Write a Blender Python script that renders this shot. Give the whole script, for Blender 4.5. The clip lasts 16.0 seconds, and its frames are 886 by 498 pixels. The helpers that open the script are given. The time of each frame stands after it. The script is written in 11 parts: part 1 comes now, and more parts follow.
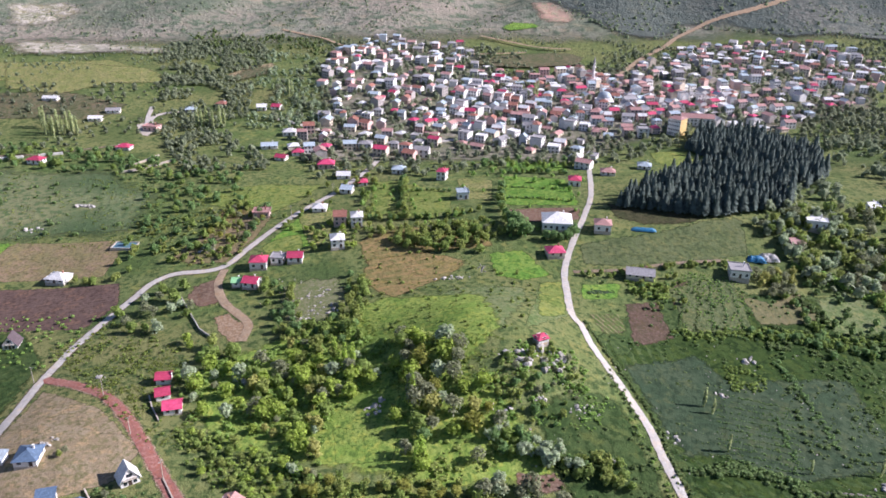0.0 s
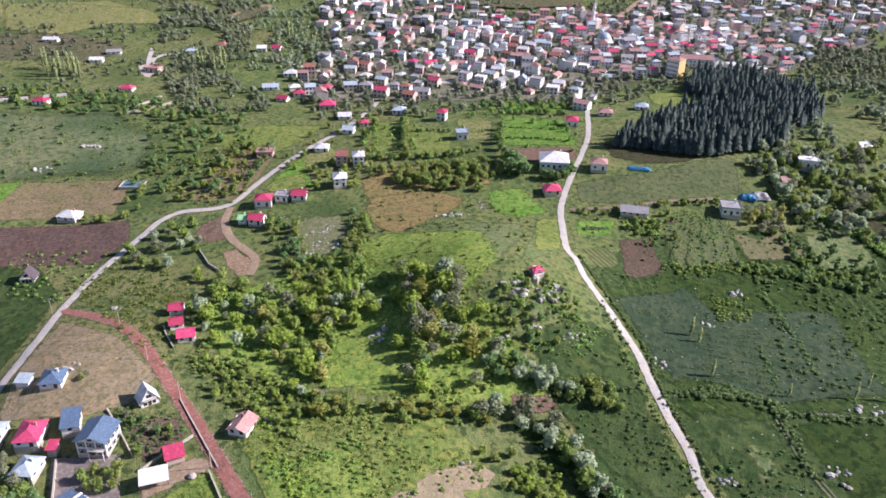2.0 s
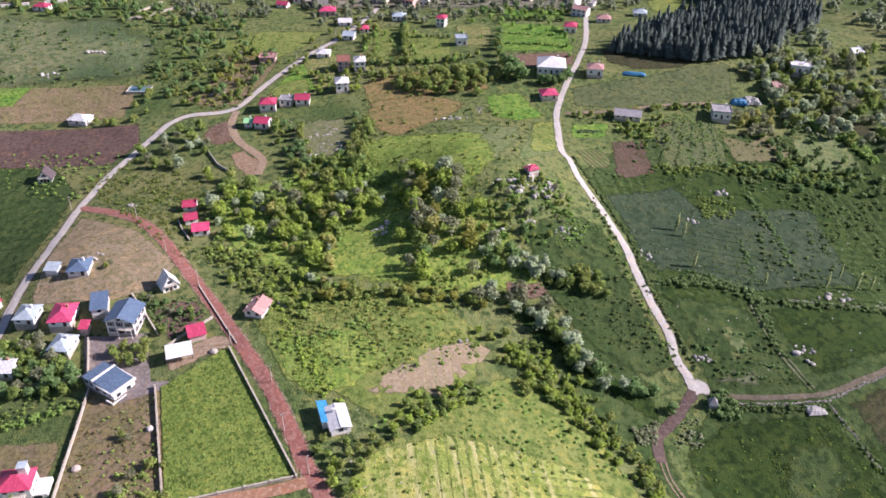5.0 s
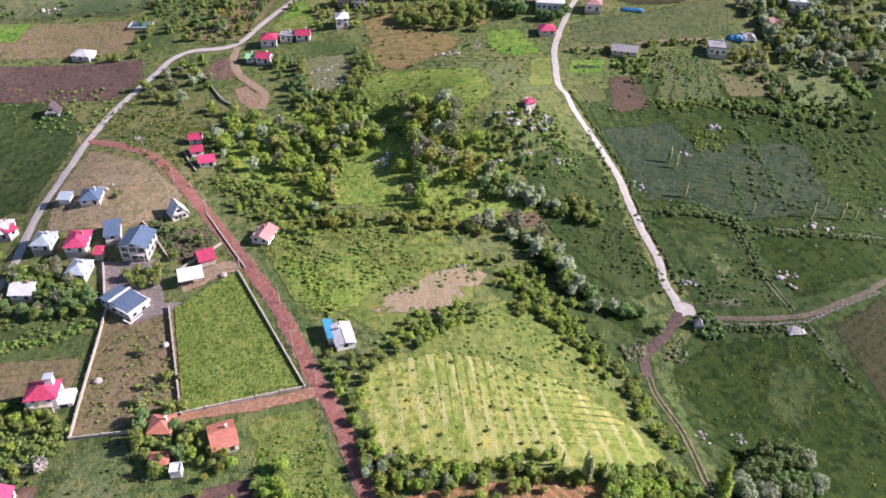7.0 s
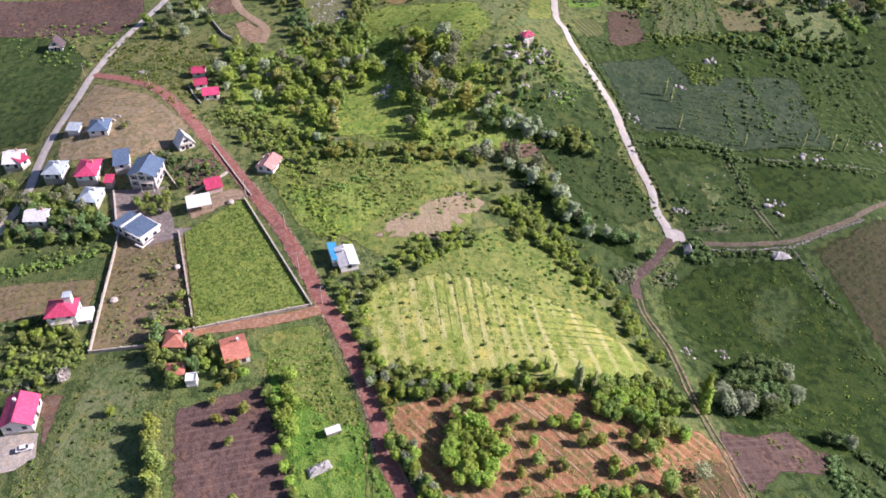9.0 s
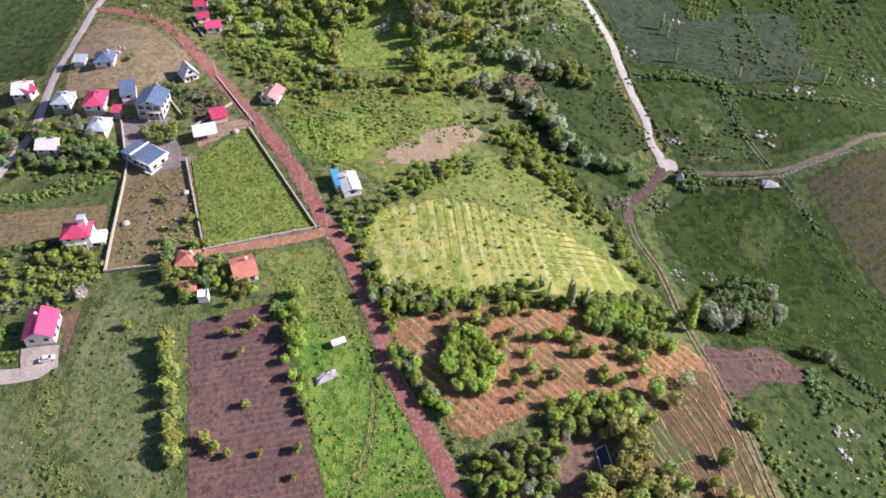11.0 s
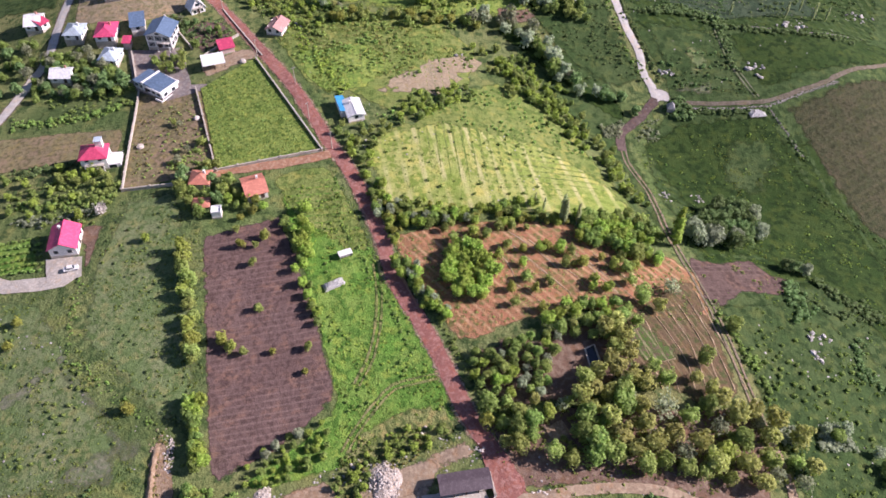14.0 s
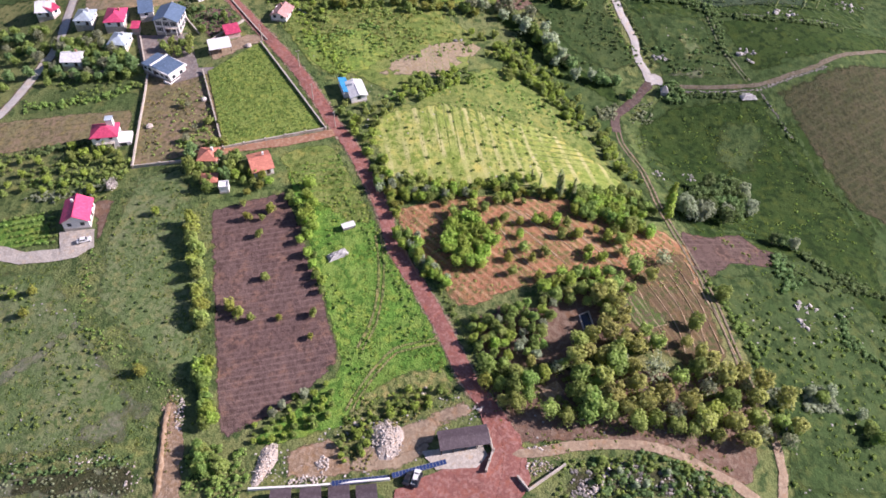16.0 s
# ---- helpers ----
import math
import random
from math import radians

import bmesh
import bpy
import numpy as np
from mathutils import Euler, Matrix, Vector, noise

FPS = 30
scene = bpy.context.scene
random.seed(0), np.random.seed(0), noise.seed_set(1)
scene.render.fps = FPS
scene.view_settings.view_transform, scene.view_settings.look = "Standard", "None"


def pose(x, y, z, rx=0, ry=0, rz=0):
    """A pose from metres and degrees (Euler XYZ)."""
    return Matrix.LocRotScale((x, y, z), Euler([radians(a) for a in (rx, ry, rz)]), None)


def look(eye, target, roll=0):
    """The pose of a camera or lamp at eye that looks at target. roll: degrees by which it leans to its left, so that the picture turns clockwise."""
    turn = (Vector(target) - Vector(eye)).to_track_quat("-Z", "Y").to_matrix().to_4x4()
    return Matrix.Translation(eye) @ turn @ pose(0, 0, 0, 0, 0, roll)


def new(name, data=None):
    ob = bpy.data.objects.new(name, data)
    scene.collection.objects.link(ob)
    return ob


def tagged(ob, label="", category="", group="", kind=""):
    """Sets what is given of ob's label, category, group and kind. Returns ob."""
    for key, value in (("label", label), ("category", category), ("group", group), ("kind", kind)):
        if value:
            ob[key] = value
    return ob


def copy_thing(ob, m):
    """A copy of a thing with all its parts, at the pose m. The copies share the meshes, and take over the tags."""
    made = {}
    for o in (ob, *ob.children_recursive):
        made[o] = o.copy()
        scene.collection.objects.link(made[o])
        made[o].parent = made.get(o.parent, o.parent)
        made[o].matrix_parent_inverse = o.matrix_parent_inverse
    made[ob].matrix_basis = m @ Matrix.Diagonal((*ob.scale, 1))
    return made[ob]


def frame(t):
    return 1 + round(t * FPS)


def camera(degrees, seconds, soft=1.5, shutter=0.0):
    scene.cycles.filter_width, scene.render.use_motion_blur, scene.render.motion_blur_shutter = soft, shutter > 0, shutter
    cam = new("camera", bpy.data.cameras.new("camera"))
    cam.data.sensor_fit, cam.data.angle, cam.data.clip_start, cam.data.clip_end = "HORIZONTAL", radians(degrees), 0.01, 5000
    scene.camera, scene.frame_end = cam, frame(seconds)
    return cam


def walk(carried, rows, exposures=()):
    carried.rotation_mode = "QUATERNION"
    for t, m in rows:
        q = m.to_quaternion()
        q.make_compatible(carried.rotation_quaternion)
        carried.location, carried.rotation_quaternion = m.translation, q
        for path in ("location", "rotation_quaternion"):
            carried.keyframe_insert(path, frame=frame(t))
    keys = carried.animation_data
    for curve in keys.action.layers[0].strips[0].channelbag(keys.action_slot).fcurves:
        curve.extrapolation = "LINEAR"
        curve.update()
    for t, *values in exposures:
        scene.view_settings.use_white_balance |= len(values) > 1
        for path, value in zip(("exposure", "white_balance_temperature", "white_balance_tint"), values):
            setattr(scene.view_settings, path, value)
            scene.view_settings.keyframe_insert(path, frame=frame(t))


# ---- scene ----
cam = camera(59.9, 16.0, soft=1.65)
METRES, EYE, TILT, LEAN, TURN = 102.0, 180.0, 0.0, 0.0, -6.1
ROWS = [
    (0.0, 0.0, 0.0, 0.0, 0.49, -24.29, -1.08),
    (0.5, 0.0004, -0.0319, 0.0045, 0.48, -25.31, -1.08),
    (1.0, 0.0004, -0.0627, 0.0083, 0.47, -26.32, -1.07),
    (1.5, 0.0008, -0.0938, 0.0113, 0.47, -27.33, -1.05),
    (2.0, 0.0008, -0.1235, 0.0142, 0.47, -28.33, -1.06),
    (2.5, 0.0012, -0.1551, 0.0164, 0.48, -29.38, -1.06),
    (3.0, 0.0016, -0.185, 0.0193, 0.47, -30.36, -1.04),
    (3.5, 0.0018, -0.2176, 0.0223, 0.46, -31.42, -1.04),
    (4.0, 0.0009, -0.2491, 0.0259, 0.45, -32.46, -1.09),
    (6.5, 0.0034, -0.4061, 0.041, 0.43, -37.51, -1.12),
    (7.0, 0.0029, -0.4371, 0.0444, 0.41, -38.51, -1.15),
    (7.5, 0.0028, -0.4662, 0.0475, 0.4, -39.49, -1.17),
    (8.0, 0.0042, -0.4969, 0.0494, 0.39, -40.47, -1.15),
    (8.5, 0.0038, -0.5273, 0.0515, 0.39, -41.43, -1.18),
    (9.0, 0.0044, -0.5589, 0.0538, 0.39, -42.43, -1.18),
    (11.5, 0.0033, -0.7153, 0.0585, 0.38, -46.93, -1.27),
    (12.0, 0.0027, -0.745, 0.0596, 0.37, -47.8, -1.27),
    (12.5, 0.0005, -0.7774, 0.0601, 0.35, -48.67, -1.32),
    (13.0, -0.0009, -0.8083, 0.0614, 0.34, -49.09, -1.36),
    (13.5, -0.0006, -0.8385, 0.0622, 0.34, -49.06, -1.37),
    (14.0, -0.0005, -0.8715, 0.0623, 0.34, -48.99, -1.38),
    (14.5, -0.0004, -0.9019, 0.0627, 0.34, -48.94, -1.39),
    (15.0, -0.0008, -0.9342, 0.0627, 0.33, -48.86, -1.41),
    (15.5, 0.0004, -0.9654, 0.0625, 0.35, -48.79, -1.4),
    (16.0, -0.0008, -0.9968, 0.0631, 0.34, -48.75, -1.43),
]
walk(cam, [(t, pose(0, 0, EYE, TILT, LEAN, TURN) @ pose(METRES * x, METRES * y, METRES * z, 90 + pitch, roll, yaw)) for t, x, y, z, yaw, pitch, roll in ROWS], exposures=[(0.0, 0.71, 5700, 25), (6.0, 0.71, 5900, 31), (16.0, 0.71, 5900, 32)])

# ---- sky and sun
SUN_ELEVATION, SUN_AZIMUTH = 33.0, -2.0
world = bpy.data.worlds.new("sky")
scene.world = world
world.use_nodes = True
wn = world.node_tree.nodes
sky = wn.new("ShaderNodeTexSky")
sky.sky_type, sky.sun_disc = "NISHITA", False
sky.sun_elevation, sky.sun_rotation = radians(SUN_ELEVATION), radians(90 - SUN_AZIMUTH)
sky.air_density, sky.dust_density, sky.ozone_density = 1.0, 0.6, 1.5
world.node_tree.links.new(sky.outputs["Color"], wn["Background"].inputs["Color"])
wn["Background"].inputs["Strength"].default_value = 0.056
sun = new("sun", bpy.data.lights.new("sun", "SUN"))
sun.data.energy, sun.data.angle, sun.data.color = 5.0, radians(0.6), (1.0, 0.91, 0.77)
sun.matrix_basis = look((math.cos(radians(SUN_AZIMUTH)) * 900, math.sin(radians(SUN_AZIMUTH)) * 900, math.tan(radians(SUN_ELEVATION)) * 900), (0, 0, 0))

# ---- lie of the land: a broad slope, knolls and hollows, and hills beyond the town
KNOLLS = ((70, 105, 25, -8.4), (40, 217, 26, 15.5), (-95, 180, 25, 7.4), (100, 75, 25, -6.1), (-20, 15, 35, -4.8), (160, 135, 25, 7.8), (40, 150, 25, -3.9), (-95, 135, 25, -2.8))


def soft_clip(v, lo, hi, k=25.0):
    v = np.asarray(v, float)
    v = np.where(v > hi - k, hi - k + k * np.tanh((v - hi + k) / k), v)
    return np.where(v < lo + k, lo + k + k * np.tanh((v - lo - k) / k), v)


def ease(v, a, b):
    s = np.clip((np.asarray(v, float) - a) / (b - a), 0, 1)
    return s * s * (3 - 2 * s)


def land(x, y):
    """Height of the ground."""
    x, y = np.asarray(x, float) / 1.2, np.asarray(y, float) / 1.2
    u, v = soft_clip(x, -150, 190) / 100, soft_clip(y, -70, 330) / 100
    z = 7.4 + 0.63 * u + 8.19 * v - 11.38 * u * u * 0.9 - 0.87 * u * v - 7.38 * v * v - 0.7 * u ** 3 + 2.8 * u * u * v + 1.02 * u * v * v + 1.66 * v ** 3
    for cx, cy, s, a in KNOLLS:
        z = z + a * np.exp(-((x - cx) ** 2 + (y - cy) ** 2) / (2 * s * s))
    far = np.maximum(y - 380, 0)
    z = z * (1 - ease(y, 300, 480)) + 9.0 * ease(y, 300, 480)
    z = z + 0.035 * far * ease(y, 380, 700)
    west, east = ease(-x, -120, 250), ease(x, 150, 600)
    z = z + (0.10 + 0.05 * west - 0.05 * east) * np.maximum(y - 800, 0)
    z = z + 0.22 * np.maximum(y - 1150, 0) * ease(y, 1150, 1700) * (0.35 + 0.65 * east)
    roll = np.sin(x * 0.011 + 1.3) * np.sin(y * 0.009 + 0.4) + 0.5 * np.sin(x * 0.027 - y * 0.019)
    z = z + roll * (1.5 * ease(y, 330, 600) + 9.0 * ease(y, 850, 1300))
    gully = 5.0 * np.sin(0.028 * x + 1.2 * np.sin(0.016 * y)) + 2.6 * np.sin(0.052 * x - 0.031 * y + 1.0)
    z = z + gully * ease(y, 740, 930)
    z = z + 0.26 * np.maximum(y - 800 + 0.12 * (x - 300), 0) * ease(x, 170, 330) * ease(y, 780, 900)
    return 1.2 * z

# ---- materials
def surface(name, c1, c2, c3, big=12.0, small=1.2, fine=0.25, rough=0.9, bump=0.4, metal=0.0, vary=0.0, local=False, stripes=None, island=0.0, leafy=0.0, spread=0.5, soft=0.0):
    """Three colours mixed by a broad and a small noise, with fine relief. stripes: (pitch m, degrees, colour, strength)."""
    m = bpy.data.materials.new(name)
    m.use_nodes = True
    nt = m.node_tree
    nodes, link = nt.nodes, nt.links.new
    bsdf, outn = nodes["Principled BSDF"], nodes["Material Output"]
    if local:
        pos = nodes.new("ShaderNodeTexCoord").outputs["Object"]
    else:
        pos = nodes.new("ShaderNodeNewGeometry").outputs["Position"]

    def noise_of(size, detail, seed):
        n = nodes.new("ShaderNodeTexNoise")
        n.noise_dimensions = "4D"
        n.inputs["W"].default_value = seed
        n.inputs["Scale"].default_value, n.inputs["Detail"].default_value = 1.0 / size, detail
        link(pos, n.inputs["Vector"])
        return n.outputs["Fac"]

    def ramp(fac, lo, hi):
        r = nodes.new("ShaderNodeMapRange")
        r.inputs["From Min"].default_value, r.inputs["From Max"].default_value = lo, hi
        link(fac, r.inputs["Value"])
        return r.outputs["Result"]

    def mix(fac, a, b, blend="MIX"):
        n = nodes.new("ShaderNodeMix")
        n.data_type, n.blend_type = "RGBA", blend
        for socket, value in ((n.inputs["Factor"], fac), (n.inputs["A"], a), (n.inputs["B"], b)):
            if isinstance(value, (tuple, float, int)):
                socket.default_value = (*value, 1) if isinstance(value, tuple) else value
            else:
                link(value, socket)
        return n.outputs["Result"]

    if not local:
        c1, c2, c3 = ((c[0], c[1], c[2] * 1.22) if c[2] < 0.6 * c[1] else c for c in (c1, c2, c3))
    seed = sum(ord(c) for c in name) * 0.37
    h = spread * 0.5
    col = mix(ramp(noise_of(big, 4, seed), 0.5 - h * 0.6, 0.5 + h * 0.6), c1, c2)
    if not local:
        col = mix(ramp(noise_of(big * 0.3, 5, seed + 3), 0.5, 0.68), col, (c2[0] * 1.3, c2[1] * 1.14, c2[2] * 0.95))
    if big >= 15 and not local:
        col = mix(ramp(noise_of(big * 5.5, 5, seed + 13), 0.46, 0.66), col, (c2[0] * 1.25, c2[1] * 1.05, c2[2] * 1.1))
        col = mix(ramp(noise_of(big * 3.1, 5, seed + 17), 0.52, 0.70), col, (c1[0] * 0.62, c1[1] * 0.68, c1[2] * 0.7))
    small_n = noise_of(small, 5, seed + 5)
    col = mix(ramp(small_n, *((0.47, 0.66) if local else (0.48, 0.61))), col, c3)
    fine_n = noise_of(fine, 3, seed + 9)
    if stripes:
        pitch, deg, scol, strength, thin = (*stripes, 0.45)[:5]
        mp = nodes.new("ShaderNodeMapping")
        mp.inputs["Rotation"].default_value = (0, 0, radians(-deg))
        link(pos, mp.inputs["Vector"])
        wv = nodes.new("ShaderNodeTexWave")
        wv.wave_type, wv.bands_direction, wv.wave_profile = "BANDS", "X", "SIN"
        wv.inputs["Scale"].default_value = 0.314 / pitch
        wv.inputs["Distortion"].default_value, wv.inputs["Detail"].default_value, wv.inputs["Detail Scale"].default_value = 0.6 if pitch < 2 or pitch > 6 else 1.6, 2, 0.6
        link(mp.outputs["Vector"], wv.inputs["Vector"])
        band = nodes.new("ShaderNodeMath")
        band.operation = "MULTIPLY"
        link(ramp(wv.outputs["Fac"], thin, min(thin + 0.4, 1.0)), band.inputs[0])
        link(ramp(noise_of(big * 0.7, 3, seed + 20), 0.35, 0.6), band.inputs[1])
        sc = nodes.new("ShaderNodeMath")
        sc.operation, sc.inputs[1].default_value = "MULTIPLY", strength
        link(band.outputs[0], sc.inputs[0])
        col = mix(sc.outputs[0], col, scol)
    value = ramp(fine_n, 0.3, 0.7)
    hsv = nodes.new("ShaderNodeHueSaturation")
    link(col, hsv.inputs["Color"])
    v = nodes.new("ShaderNodeMapRange")
    v.inputs["To Min"].default_value, v.inputs["To Max"].default_value = 0.8, 1.2
    link(value, v.inputs["Value"])
    last = v.outputs["Result"]
    for source, amount in (("object", vary), ("island", island)):
        if amount:
            if source == "object":
                rnd = nodes.new("ShaderNodeObjectInfo").outputs["Random"]
            else:
                rnd = nodes.new("ShaderNodeNewGeometry").outputs["Random Per Island"]
            r = nodes.new("ShaderNodeMapRange")
            r.inputs["To Min"].default_value, r.inputs["To Max"].default_value = 1 - amount, 1 + amount
            link(rnd, r.inputs["Value"])
            p = nodes.new("ShaderNodeMath")
            p.operation = "MULTIPLY"
            link(last, p.inputs[0])
            link(r.outputs["Result"], p.inputs[1])
            last = p.outputs[0]
            if source == "object" and leafy:
                hr = nodes.new("ShaderNodeMapRange")
                hr.inputs["To Min"].default_value, hr.inputs["To Max"].default_value = 0.488, 0.52
                link(rnd, hr.inputs["Value"])
                link(hr.outputs["Result"], hsv.inputs["Hue"])
    link(last, hsv.inputs["Value"])
    link(hsv.outputs["Color"], bsdf.inputs["Base Color"])
    bsdf.inputs["Roughness"].default_value, bsdf.inputs["Metallic"].default_value = rough, metal
    bsdf.inputs["Specular IOR Level"].default_value = 0.5 if rough <= 0.6 else 0.1 if rough > 0.85 else 0.25
    if bump:
        b = nodes.new("ShaderNodeBump")
        b.inputs["Strength"].default_value, b.inputs["Distance"].default_value = min(bump, 1.0), small * 0.3
        add = nodes.new("ShaderNodeMath")
        link(small_n, add.inputs[0])
        link(fine_n, add.inputs[1])
        link(add.outputs[0], b.inputs["Height"])
        if not local and big >= 5:
            swell = nodes.new("ShaderNodeBump")
            swell.inputs["Strength"].default_value, swell.inputs["Distance"].default_value = 0.8, 1.5
            link(noise_of(11.0, 4, seed + 41), swell.inputs["Height"])
            link(swell.outputs["Normal"], b.inputs["Normal"])
        link(b.outputs["Normal"], bsdf.inputs["Normal"])
    if soft:
        at = nodes.new("ShaderNodeAttribute")
        at.attribute_name = "edge"
        ragged = nodes.new("ShaderNodeMath")
        ragged.operation = "ADD"
        twice = nodes.new("ShaderNodeMath")
        twice.operation, twice.inputs[1].default_value = "MULTIPLY", 2.0
        link(at.outputs["Fac"], twice.inputs[0])
        link(twice.outputs[0], ragged.inputs[0])
        link(ramp(noise_of(soft, 4, seed + 31), 0.2, 0.8), ragged.inputs[1])
        clear, ms = nodes.new("ShaderNodeBsdfTransparent"), nodes.new("ShaderNodeMixShader")
        link(ramp(ragged.outputs[0], *((1.0, 2.0) if soft >= 10 else (1.05, 1.5))), ms.inputs["Fac"])
        link(clear.outputs[0], ms.inputs[1])
        link(bsdf.outputs[0], ms.inputs[2])
        link(ms.outputs[0], outn.inputs["Surface"])
    if leafy:
        tr = nodes.new("ShaderNodeBsdfTranslucent")
        link(hsv.outputs["Color"], tr.inputs["Color"])
        ms = nodes.new("ShaderNodeMixShader")
        ms.inputs["Fac"].default_value = leafy
        link(bsdf.outputs[0], ms.inputs[1])
        link(tr.outputs[0], ms.inputs[2])
        link(ms.outputs[0], outn.inputs["Surface"])
    return m


def glass(name, tint):
    m = bpy.data.materials.new(name)
    m.use_nodes = True
    b = m.node_tree.nodes["Principled BSDF"]
    b.inputs["Base Color"].default_value, b.inputs["Roughness"].default_value, b.inputs["Metallic"].default_value = (*tint, 1), 0.08, 0.0
    return m


